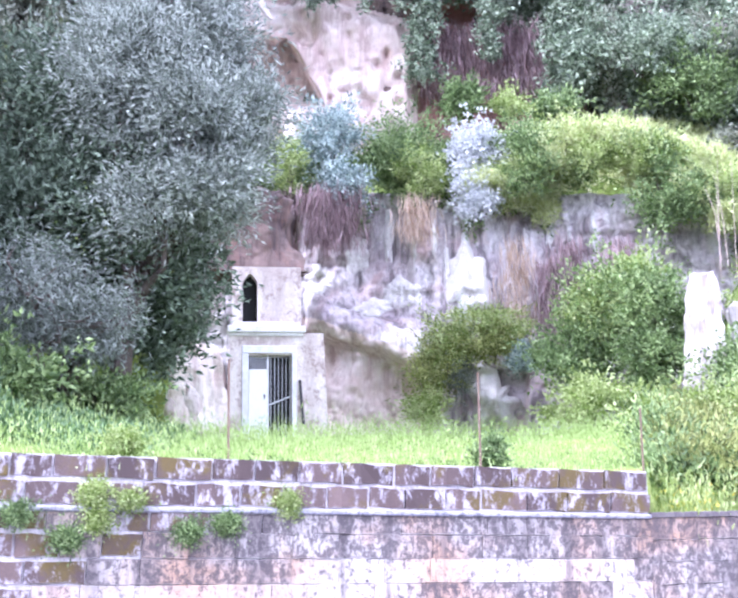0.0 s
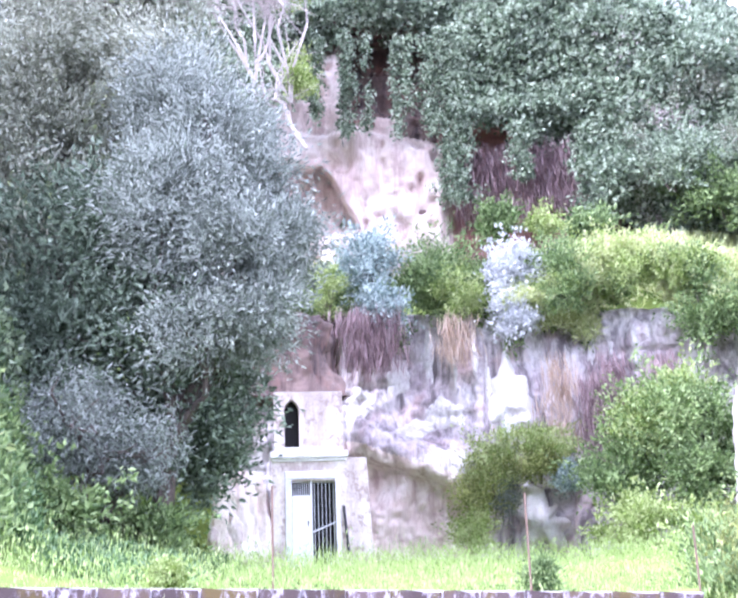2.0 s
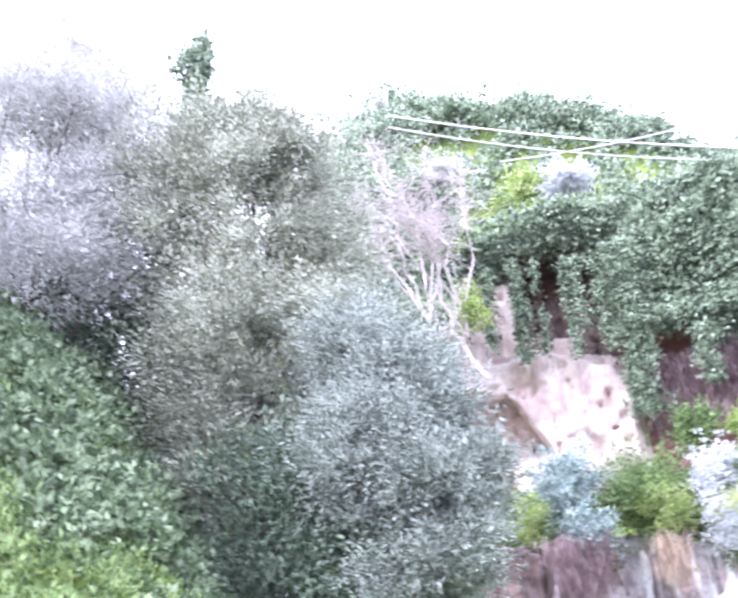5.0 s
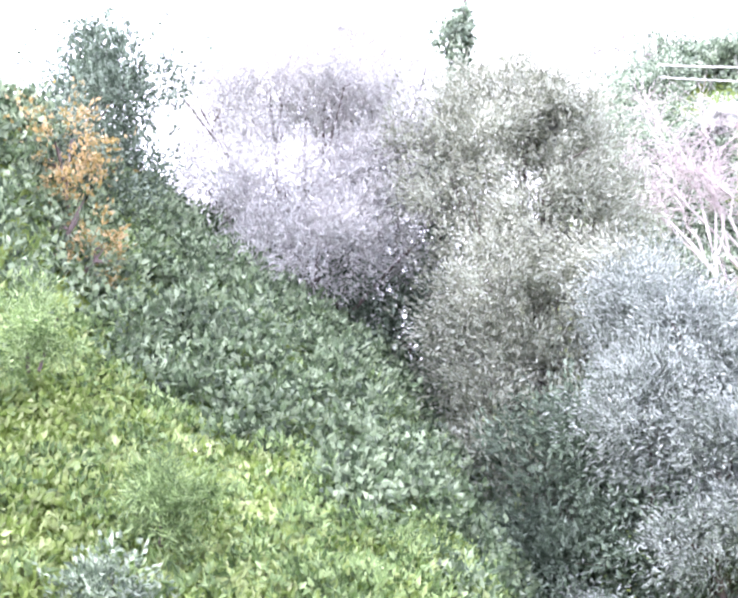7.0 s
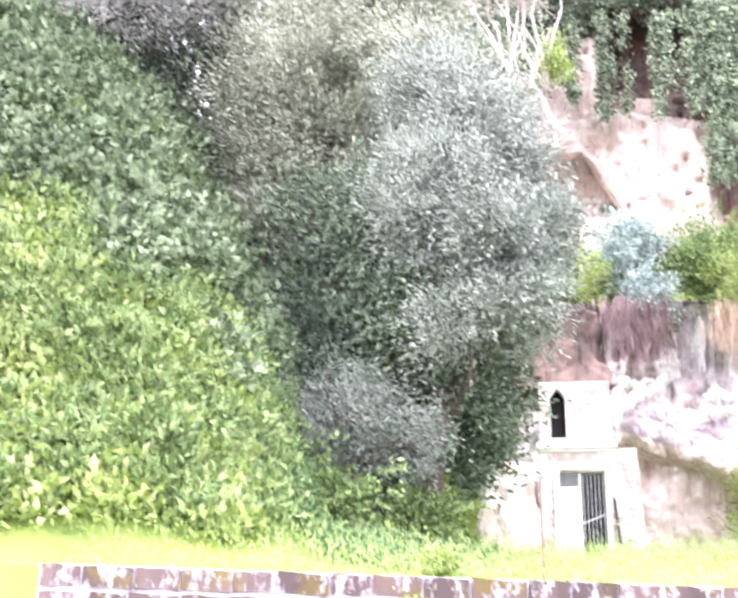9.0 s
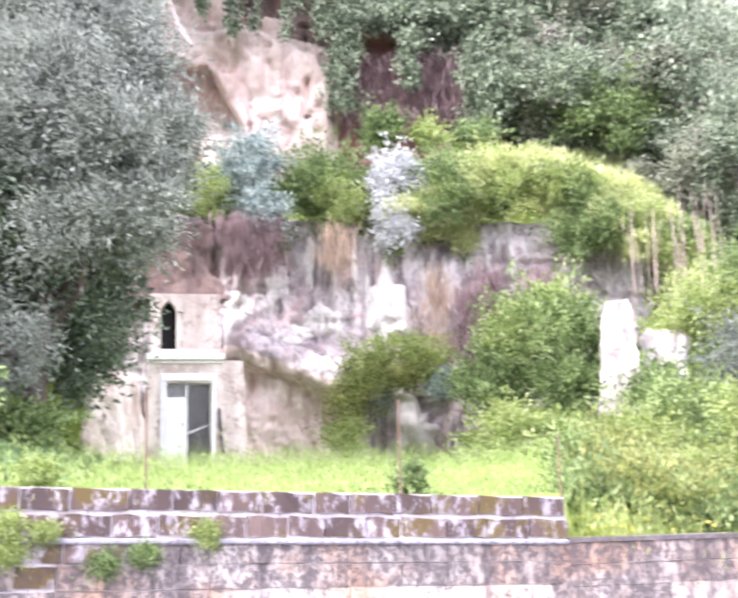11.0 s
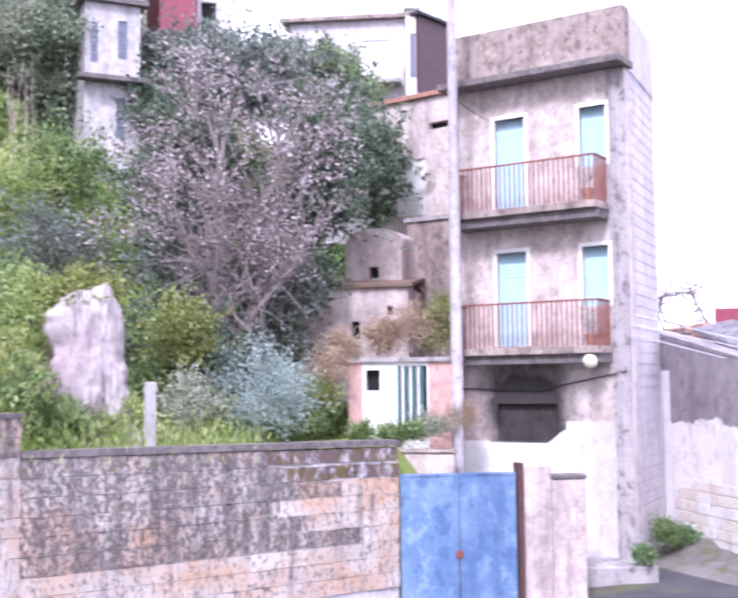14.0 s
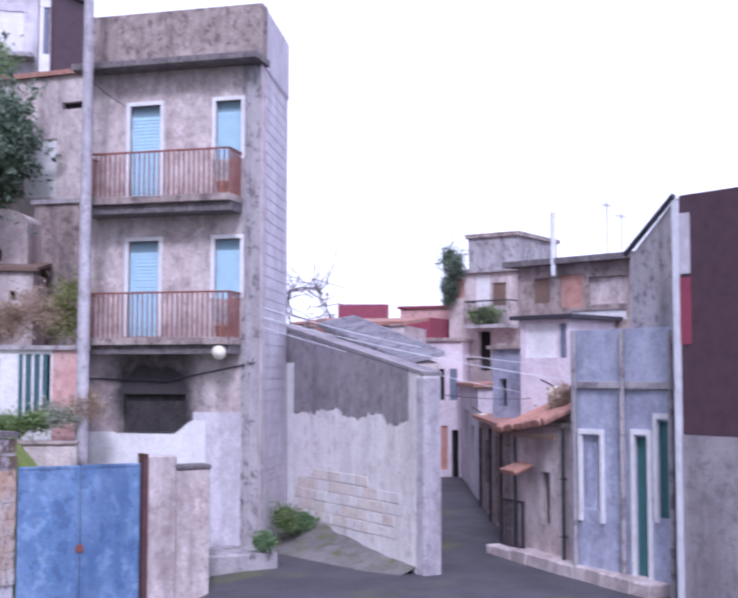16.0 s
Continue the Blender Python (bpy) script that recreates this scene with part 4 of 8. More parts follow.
def tree(name, base, lobes, mat, label, seed, leaves, size, slim, trunk_r, bark=BARK, spread=0.9, hang=0.0, per=40, cluster=0.28, gaps=0.12):
    """A tree: tapered trunk, limbs to each lobe of the crown and leaf clusters. lobes: bearing, rise, distance, width, height, depth."""
    rng = np.random.default_rng(seed)
    root = thing(name, base, label, "tree")
    cs = [spot(*l[:3]) - base for l in lobes]
    volume = [l[3] * l[4] for l in lobes]
    pts_all, out_all = [], []
    bm, grown = bmesh.new(), []
    fork = Vector((sum(c.x for c in cs) / len(cs) * 0.35, sum(c.y for c in cs) / len(cs) * 0.35, min(c.z for c in cs) * 0.55 + 0.3))
    limb(bm, [(0, 0, -0.5), fork * 0.35 + Vector((0.12, 0, 0)), fork * 0.7, fork], trunk_r, trunk_r * 0.7, 9)
    for c, l, vol in zip(cs, lobes, volume):
        bl = bmesh.new()
        grown.append(bl)
        mid_p = fork.lerp(c, 0.5) + Vector(rng.uniform(-0.4, 0.4, 3))
        limb(bl, [fork - Vector((0, 0, 0.2)), fork.lerp(mid_p, 0.5), mid_p, c], trunk_r * 0.5, 0.03, 6)
        for k in range(5):
            e = c + Vector((rng.uniform(-0.42, 0.42) * l[3], rng.uniform(-0.4, 0.4) * l[5], rng.uniform(-0.3, 0.42) * l[4]))
            limb(bl, [mid_p.lerp(c, 0.4 + 0.1 * k), c.lerp(e, 0.5) + Vector(rng.uniform(-0.15, 0.15, 3)), e], 0.04, 0.008, 5)
        n = int(leaves * vol / sum(volume) * 0.62)
        pts, out = clumps(rng, c, (l[3] / 2, l[5] / 2, l[4] / 2), n, cluster, per, gaps)
        pts_all.append(pts)
        out_all.append(out)
        reach = np.array((l[3], l[5], l[4])) / 2
        for k in range(18):
            w = rng.normal(0, 1, 3) + np.array([0, -0.3, 0.5])
            w /= np.linalg.norm(w)
            m = max(10, int(n // 220))
            along = rng.uniform(0.75, rng.uniform(1.15, 1.5), (m, 1))
            bend = np.array([0, 0, -0.25 if hang > 0 else 0.15]) * (along - 0.75)
            pts_all.append(np.array(c) + w * reach * along + bend + rng.normal(0, 0.07, (m, 3)))
            out_all.append(np.tile(w * 1.3, (m, 1)))
        for k in range(4):
            w = rng.normal(0, 1, 3)
            w /= np.linalg.norm(w)
            off = np.array(c) + w * np.array((l[3], l[5], l[4])) * 0.44
            pts, out = clumps(rng, off, np.array((l[3], l[5], l[4])) * rng.uniform(0.16, 0.28), n // 7, cluster * 0.8, per, gaps)
            pts_all.append(pts)
            out_all.append(out)
    part("trunk", bm, bark, root)
    for bl in grown:
        part("limb", bl, bark, root)
    child("crown", leaf_mesh("crown", np.concatenate(pts_all), np.concatenate(out_all), size, size * slim, mat, rng, spread, hang), root)
    return root


def carpet(name, place, n, size, slim, mat, label, seed, hang=0.0, lift=0.1, upright=0.5, spread=0.8, bunch=20, scatter=0.3, mound=0.0, category="greenery"):
    """Leaves over a surface: place(rng, n) gives points and outward ways."""
    rng = np.random.default_rng(seed)
    c, out = place(rng, max(1, n // bunch))
    n2 = len(c) * bunch
    if mound > 0:
        o = rng.normal(0, 1, (n2, 3)) + np.repeat(out, bunch, 0) * 0.9
        o /= np.linalg.norm(o, axis=1, keepdims=True)
        big = np.repeat(mound * rng.uniform(0.4, 1.3, len(c)), bunch)[:, None]
        pts = np.repeat(c, bunch, 0) + np.repeat(out, bunch, 0) * lift * rng.uniform(-1, 1) + o * big * rng.uniform(0.6, 1.05, (n2, 1))
    else:
        o = np.repeat(out, bunch, 0)
        pts = np.repeat(c, bunch, 0) + rng.normal(0, 1, (n2, 3)) * scatter + o * np.abs(rng.normal(0, lift, (n2, 1)))
    ob = new(name, leaf_mesh(name, pts, o, size, size * slim, mat, rng, spread, hang, upright))
    return tagged(ob, label, category, kind="stuff")


def over_ground(b0, b1, d0, d1, keep=None):
    def place(rng, n):
        b, d = rng.uniform(b0, b1, n * 2), rng.uniform(d0, d1, n * 2)
        if keep is not None:
            ok = keep(b, d)
            b, d = b[ok], d[ok]
        b, d = b[:n], d[:n]
        z = behind_z(b, d)
        x, y = d * np.sin(np.radians(b)), d * np.cos(np.radians(b))
        p = np.stack([x, y, z + 0.02], -1)
        p[:, 2] += 0.16 * fbm(p * 0.45, 4)
        return p, np.tile([0.0, -0.35, 1.0], (len(p), 1))
    return place


def over_cliff(away, b0, b1, r0, r1, keep=None, off=0.25):
    def place(rng, n):
        b, r = rng.uniform(b0, b1, n * 3), rng.uniform(r0, r1, n * 3)
        if keep is not None:
            ok = keep(b, r, rng)
            b, r = b[ok], r[ok]
        b, r = b[:n], r[:n]
        d = away(b, r) - off
        p = np.stack([d * np.sin(np.radians(b)), d * np.cos(np.radians(b)), 4 + away(b, r) * np.tan(np.radians(r))], -1)
        o = -p * np.array([1, 1, 0]) / d[:, None]
        o[:, 2] = 0.25
        lump = fbm(p * 0.4 + 3, 3)
        return p + o * (0.75 * lump)[:, None], o
    return place


# grass of the terrace, the bank and the plateau
def above_wall(b, d):
    return d > wall_away(b) + 0.35


carpet("grass", over_ground(-30, 14, 13.8, 33.5, above_wall), 80000, 0.085, 0.22, GRASS, "bright green grass on the terrace above the wall", 1, upright=1.3, spread=0.5, scatter=0.22, lift=0.02)
carpet("grass", over_ground(13.6, 33, 16.5, 31, above_wall), 30000, 0.15, 0.2, LIME, "yellow-green grass and weeds on the slope", 2, upright=1.2, spread=0.55, scatter=0.25, lift=0.03)
carpet("terrace_weeds", over_ground(-9, 13, 14, 20, above_wall), 1500, 0.06, 0.5, GREEN, "low leafy weeds along the wall top", 9, upright=0.6, bunch=16, mound=0.1)
carpet("bank_grass", over_ground(-24, -8.5, 16.5, 26, lambda b, d: above_wall(b, d) & (b < -9 - (26 - d) * 0.35)), 42000, 0.14, 0.4, BANK_GRASS, "soft green grass and weeds on the bank under the tree", 3, upright=0.8, spread=0.7, lift=0.1, bunch=34, mound=0.3)
def bright_bank(b, d):
    """The lower bank, where sun-green creepers grow; dark ivy takes over above."""
    rise = np.degrees(np.arctan2(behind_z(b, d) - 4, d))
    line = np.interp(b, [-48, -42, -38, -34, -30, -26, -22, -18], [28.8, 25.8, 23.0, 20.8, 18.2, 15.6, 12.6, 7.5])
    return above_wall(b, d) & (rise < line - 0.6 + 2.6 * vnoise(np.stack([b * 0.35, d * 0.5, 0 * b + 2], -1)) + 1.6 * vnoise(np.stack([b * 1.1, d * 1.3, 0 * b + 7], -1)))


def shady_bank(b, d):
    return above_wall(b, d) & ~bright_bank(b, d)


carpet("bank_greenery", over_ground(-52, -22, 15.4, 22.5, bright_bank), 80000, 0.19, 0.6, LIME, "bright yellow-green creepers covering the bank", 4, upright=0.5, lift=0.2, bunch=44, mound=0.42)
carpet("bank_shrubs", over_ground(-52, -24, 15.4, 22, bright_bank), 15000, 0.18, 0.5, GREEN, "green shrubs among the creepers on the bank", 14, upright=0.5, lift=0.3, bunch=60, mound=0.5)
carpet("bank_shrubs", over_ground(-32, -20, 15.6, 20, bright_bank), 13000, 0.15, 0.5, GREEN, "green leafy shrubs low on the bank", 19, upright=0.4, lift=0.3, bunch=60, mound=0.5)
carpet("bank_ivy", over_ground(-54, -19, 16.0, 34, shady_bank), 90000, 0.2, 0.7, BANK_IVY, "ivy over the upper bank, coloured dark for shade", 5, upright=0.3, lift=0.35, bunch=44, mound=0.6)
carpet("bank_shrubs", over_ground(-50, -20, 16.5, 27, shady_bank), 26000, 0.18, 0.5, GREEN, "green leafy shrubs among the ivy of the bank", 23, upright=0.4, lift=0.4, bunch=60, mound=0.6)
carpet("plateau_greenery", over_ground(-9, 10.5, 38.6, 44, None), 22000, 0.24, 0.35, GREEN, "green weeds along the top of the lower cliff", 6, upright=0.8, lift=0.25, bunch=40, mound=0.42)
carpet("plateau_grass", over_ground(8, 21, 38.2, 44, None), 36000, 0.3, 0.18, SUNLIT_GRASS, "yellow-green grass along the cliff top", 7, upright=1.1, lift=0.3, bunch=30, mound=0.4)
carpet("slope_greenery", over_ground(14, 45, 27, 46, lambda b, d: above_wall(b, d)), 70000, 0.2, 0.5, GREEN, "green scrub on the slope below the houses", 8, upright=0.5, lift=0.3, bunch=44, mound=0.5)


def rim_keep(b, r, rng):
    edge = np.interp(b, [-9, -4, -1, 3, 5, 8, 11, 14, 17, 20], [15.2, 14.6, 15.6, 15.2, 15.4, 15.0, 15.8, 15.4, 13.6, 12.6])
    crest = np.interp(b, [-9, -3, 2, 6, 11, 14, 17, 19.5, 22], [17.2, 17.0, 17.0, 16.8, 17.8, 17.2, 15.9, 14.2, 12.0]) + 0.5 * vnoise(np.stack([b * 0.9, 0 * b, 0 * b + 8], -1))
    return (r > edge - 0.5 + 1.9 * vnoise(np.stack([b * 1.3, r * 0.3, 0 * b + 4], -1))) & (r < crest)


carpet("rim_greenery", over_cliff(lower_cliff_away, -9, 12, 12.5, 17.6, rim_keep, 0.35), 28000, 0.2, 0.34, GREEN, "green weeds spilling over the cliff edge", 15, hang=0.1, upright=0.4, lift=0.4, bunch=40, mound=0.4)
carpet("rim_grass", over_cliff(lower_cliff_away, 6, 22, 12.8, 17.6, rim_keep, 0.45), 38000, 0.26, 0.16, SUNLIT_GRASS, "yellow-green grass on the cliff edge", 16, upright=0.8, lift=0.4, bunch=34, mound=0.4)


# ivy on the upper cliff and the hill
def ivy_keep(b, r, rng):
    edge = np.interp(b, [-15, -8, -5, 0, 2.5, 3.6, 4.5, 7, 9, 11, 14, 21], [22, 24, 28.6, 28.8, 28.6, 24.0, 23.6, 23.0, 22.5, 19.5, 18, 16.5])
    wob = 0.8 * vnoise(np.stack([b * 1.4, r * 0.5, 0 * b], -1))
    crest = np.interp(b, [-15, -8, 0, 10, 16, 21], [29, 29.5, 31, 31, 27.5, 22.5])
    return (r > edge + wob) & (r < crest)


carpet("cliff_ivy", over_cliff(upper_cliff_away, -15, 21, 17, 31.5, ivy_keep), 120000, 0.24, 0.75, IVY, "dense ivy draped over the upper cliff", 11, hang=0.35, upright=0.0, lift=0.4, bunch=56, mound=0.62)
carpet("hill_ivy", over_ground(-16, 26, 45.6, 61, None), 80000, 0.32, 0.75, IVY, "ivy and scrub covering the hilltop", 12, upright=0.2, lift=0.6, bunch=70, mound=1.0)
def scrub_keep(b, r, rng):
    return (r < np.interp(b, [12, 16, 21], [28.5, 26.5, 21.0])) & (vnoise(np.stack([b * 0.8, r * 0.6, 0 * b + 21], -1)) > -0.1)


# pale grey-green and mauve scrub: shrub colour plus haze put into the leaves
carpet("hill_scrub", over_cliff(upper_cliff_away, 12.5, 21, 18.5, 28, scrub_keep, 0.7), 26000, 0.22, 0.4, GREY_GREEN, "grey-green scrub on the hill shoulder, paled for haze", 17, upright=0.3, lift=0.4, bunch=50, mound=0.55)
carpet("dry_scrub", over_cliff(upper_cliff_away, 12.5, 21, 18, 26, lambda b, r, rng: (r < np.interp(b, [12, 16, 21], [28, 25.5, 20.0])) & (vnoise(np.stack([b * 0.9, r * 0.7, 0 * b + 40], -1)) > 0.25), 0.9), 9000, 0.22, 0.25, MAUVE_LEAF, "dusty mauve dry scrub among the ivy, paled for haze", 18, upright=0.5, lift=0.4, bunch=40, mound=0.5)
carpet("hill_ivy", over_ground(18, 30, 42, 60, None), 30000, 0.3, 0.6, GREY_GREEN, "grey-green conifer scrub on the hill shoulder", 13, upright=0.3, lift=0.7, bunch=44, mound=0.7)


def strand_place(b0, r0, r1, wide, away):
    def place(rng, n):
        t = rng.uniform(0, 1, n)
        b = b0 + rng.normal(0, wide, n) + 0.1 * np.sin(t * 9 + b0)
        r = r0 + (r1 - r0) * t
        d = np.full(n, away)
        p = np.stack([d * np.sin(np.radians(b)), d * np.cos(np.radians(b)), 4 + d * np.tan(np.radians(r))], -1)
        return p, np.tile([0.0, -1.0, -0.2], (n, 1))
    return place


for sb, s0, s1, sw, sn in ((-4.6, 25.0, 29.5, 0.14, 900), (-3.0, 24.4, 29.5, 0.1, 900), (-2.6, 24.6, 29.0, 0.08, 500), (-1.7, 24.6, 29.3, 0.06, 500), (-0.1, 24.2, 29.3, 0.1, 800), (0.5, 25.5, 29.3, 0.12, 600),
                           (3.1, 20.8, 29.5, 0.45, 5200), (1.8, 24.2, 29.0, 0.3, 1500), (10.4, 19.0, 24.0, 0.5, 3800), (6.6, 21.8, 24.5, 0.3, 1300)):
    carpet("hanging_ivy", strand_place(sb, s0, s1, sw, 42.2), sn, 0.2, 0.65, IVY, "ivy strand hanging down the rock face", int(sb * 10) + 90, hang=0.8, upright=0.0, scatter=0.12, lift=0.05, bunch=12)

# hanging dry roots on the lower cliff
for rb, r0, r1, rw, rn, rm in ((9.7, 8.0, 11.6, 0.55, 2600, ROOTS), (10.3, 8.6, 12.6, 0.35, 1200, ROOTS), (12.6, 10.6, 12.6, 0.5, 700, ROOTS), (7.6, 9.0, 12.8, 0.4, 500, STRAW), (-2.0, 13.0, 15.8, 0.8, 2200, ROOTS), (2.5, 13.4, 15.2, 0.5, 420, STRAW)):
    carpet("hanging_roots", strand_place(rb, r0, r1, rw, 35.6), rn, 0.85, 0.035, rm, "dry brown roots hanging from the cliff", int(rb * 10) + 300, hang=2.2, upright=0.0, scatter=0.14, lift=0.1, bunch=6, spread=0.35)

for rb in (3.6, 4.6, 5.5, 6.4, 7.4, 8.3, 9.2):
    carpet("hanging_roots", strand_place(rb, 20.2, 23.6, 0.4, 43.3), 560, 0.9, 0.04, ROOTS, "reddish dry roots hanging over the red rock", int(rb * 10) + 700, hang=2.2, upright=0.0, scatter=0.16, lift=0.1, bunch=6, spread=0.35)

# tangled scrub over the slope beside the cliff
def patchy(seed, low):
    return lambda b, d: above_wall(b, d) & ((b < 21.6) | (d > 22.8)) & (vnoise(np.stack([b * 0.45, d * 0.35, 0 * b + seed], -1)) > low)


carpet("slope_scrub", over_ground(13.6, 31, 18.6, 33, patchy(3, -0.3)), 56000, 0.15, 0.4, GREEN, "tangled green scrub on the slope", 51, upright=0.6, lift=0.4, bunch=60, mound=0.6)
carpet("slope_scrub", over_ground(13.6, 29, 18.0, 32, patchy(9, 0.0)), 30000, 0.14, 0.4, LIME, "yellow-green brambles on the slope", 52, upright=0.7, lift=0.35, bunch=50, mound=0.5)
carpet("slope_scrub", over_ground(14.5, 34, 18.6, 32, patchy(16, -0.1)), 40000, 0.15, 0.35, OLIVE_DRY, "olive-brown dry scrub on the slope", 53, upright=0.7, lift=0.45, bunch=56, mound=0.6)
carpet("yellow_flowers", over_ground(14, 24, 17.4, 30, patchy(22, 0.15)), 5000, 0.07, 0.8, YELLOW, "yellow flower heads among the brambles", 54, upright=0.9, lift=0.6, bunch=16, mound=0.5, category="flowers")

# dry reeds on the rim
STALK = plain_material("dry_reed_stalk", (0.5, 0.4, 0.36), 0.9, 0.0, 0.2)
reed_rng = random.Random(12)
for k in range(26):
    rb = reed_rng.choice((18.0, 20.4, 21.8)) + reed_rng.uniform(-0.9, 0.9)
    root_p = spot(rb, 10.8 + reed_rng.uniform(0, 1.2), 33.5)
    reed = thing("dry_reed", root_p, "tall thin dry reed stalk on the slope", "reed", "reeds on the slope")
    bm = bmesh.new()
    lean = reed_rng.uniform(-0.35, 0.35)
    limb(bm, [(0, 0, -0.6), (lean * 0.3, 0, 0.9), (lean, 0.05, reed_rng.uniform(1.6, 3.0))], 0.014, 0.006, 5)
    part("stalk", bm, STALK, reed)

# the big silver tree over the bank
tree("olive_tree", spot(-13.5, 3.0, 23.5), [
    (-9.6, 17.6, 21.6, 2.8, 2.6, 2.6), (-10.6, 23.2, 22.0, 2.4, 2.6, 2.2), (-12.6, 20.6, 21.8, 2.6, 2.8, 2.4), (-8.2, 14.8, 22.0, 1.6, 1.6, 1.8), (-7.0, 18.8, 22.2, 1.9, 1.8, 1.8), (-10.6, 14.4, 21.6, 2.2, 1.6, 2.0),
    (-8.8, 21.4, 22.2, 2.0, 2.0, 1.8), (-12.2, 26.2, 22.6, 2.4, 2.4, 2.0), (-6.9, 17.2, 22.4, 1.0, 1.2, 1.2), (-9.6, 25.4, 22.6, 1.4, 1.6, 1.2)],
    SILVER, "large silver-grey olive tree leaning over the bank", 21, 84000, 0.17, 0.24, 0.26, cluster=0.5, per=60, hang=0.2, spread=0.5, gaps=0.26)
tree("evergreen_tree", spot(-15.5, 3.5, 24.5), [
    (-14.0, 13.0, 23.2, 4.4, 3.6, 3.6), (-11.7, 10.6, 23.6, 2.8, 3.0, 3.0), (-17.5, 16.5, 24.0, 4.2, 4.6, 3.6), (-10.9, 12.8, 24.0, 2.0, 2.4, 2.2), (-18.0, 10.5, 23.4, 3.2, 2.6, 3.0), (-12.2, 8.2, 23.6, 2.4, 2.0, 2.0), (-15.0, 18.6, 23.4, 3.4, 3.2, 3.0), (-11.0, 9.2, 23.8, 1.6, 1.8, 1.6), (-20.6, 13.6, 23.6, 2.6, 2.6, 2.4)],
    DARK_GREEN, "dark green evergreen tree in shade above the bank", 22, 50000, 0.18, 0.42, 0.3, cluster=0.55, per=60, spread=0.6, gaps=0.2)
tree("grey_tree", spot(-19.0, 7.0, 26.0), [
    (-14.5, 26.5, 25.5, 4.2, 5.0, 4.0), (-16.6, 33.0, 26.0, 4.4, 5.4, 4.4), (-20.5, 28.0, 25.6, 4.0, 6.0, 4.0), (-14.4, 31.0, 26.5, 3.0, 4.2, 3.2), (-19.0, 21.5, 25.2, 4.2, 4.6, 3.6), (-14.0, 22.6, 25.4, 3.2, 3.6, 3.2), (-17.6, 37.0, 26.4, 3.0, 2.6, 2.6), (-22.0, 24.0, 25.4, 2.6, 4.0, 2.6), (-19.6, 17.0, 24.6, 2.8, 3.0, 2.6),
    (-16.2, 36.2, 26.4, 3.2, 3.4, 2.8), (-19.4, 36.6, 26.4, 3.6, 4.0, 3.0), (-14.2, 34.8, 27.0, 2.2, 3.0, 2.4), (-22.4, 34.4, 26.2, 3.0, 4.6, 2.8), (-17.4, 29.6, 26.2, 3.4, 3.6, 3.0), (-18.4, 25.6, 26.0, 3.2, 3.4, 2.8)],
    GREY_GREEN, "tall grey-green tree with fine dusty leaves", 23, 110000, 0.19, 0.3, 0.34, cluster=0.55, per=60, spread=0.5, gaps=0.2)
# silvery leaves, paled further so the crown fades into the sky like haze
tree("silver_tree", spot(-31.0, 20.0, 27.5), [
    (-32.5, 33.6, 27.0, 5.2, 4.6, 4.2), (-27.0, 35.6, 27.6, 4.4, 5.4, 3.6), (-36.5, 33.0, 27.0, 3.8, 4.4, 3.4), (-30.5, 29.6, 26.6, 5.0, 3.4, 3.4), (-30.0, 37.8, 27.4, 4.6, 3.0, 3.2), (-25.0, 30.6, 27.0, 3.2, 3.6, 2.8), (-35.0, 29.0, 26.0, 4.0, 2.6, 2.6),
    (-33.5, 38.6, 27.6, 5.4, 4.4, 3.6), (-28.0, 39.8, 27.8, 5.0, 4.2, 3.4), (-37.8, 37.4, 27.4, 4.4, 4.6, 3.2), (-24.6, 37.0, 27.6, 3.6, 5.0, 3.0), (-31.0, 41.4, 28.0, 4.6, 2.6, 3.0), (-29.6, 32.6, 27.6, 4.8, 3.8, 3.0), (-33.0, 30.4, 27.2, 4.0, 3.0, 2.8)],
    PALE_SILVER, "silvery tree with thin foliage, paled for haze and glare", 24, 120000, 0.2, 0.2, 0.22, cluster=0.55, per=40, gaps=0.06, spread=0.6)
# filler tree: its dark leaves paint the shade between silver and grey tree
tree("shade_tree", spot(-25.5, 14.0, 28.5), [(-24.6, 25.0, 28.0, 4.0, 5.0, 3.0), (-26.6, 28.6, 28.6, 4.4, 4.4, 3.0), (-30.0, 27.0, 28.6, 4.6, 3.4, 3.0), (-23.2, 20.0, 27.6, 3.0, 4.0, 2.6)], DARK_GREEN, "bushy tree behind the silver tree, leaves coloured dark for shade", 28, 26000, 0.2, 0.45, 0.2, cluster=0.5, per=44)
tree("orange_tree", spot(-45.0, 23.0, 21.5), [(-44.6, 31.2, 21.0, 1.5, 2.4, 1.6), (-43.2, 29.5, 20.8, 1.0, 1.2, 1.0), (-46.0, 34.5, 21.6, 2.2, 2.4, 2.0)],
     ORANGE, "small tree with orange and rust-coloured leaves", 25, 2300, 0.15, 0.5, 0.1, cluster=0.3, per=16, gaps=0.4)
tree("dark_tree", spot(-44.0, 30.0, 26.0), [(-44.0, 37.0, 25.0, 4.6, 4.6, 3.0), (-46.0, 32.5, 24.0, 4.0, 4.0, 3.0), (-41.5, 33.5, 25.0, 2.0, 2.4, 2.0)], DARK_GREEN, "dark leafy tree above the bank", 26, 18000, 0.18, 0.5, 0.2, cluster=0.5)
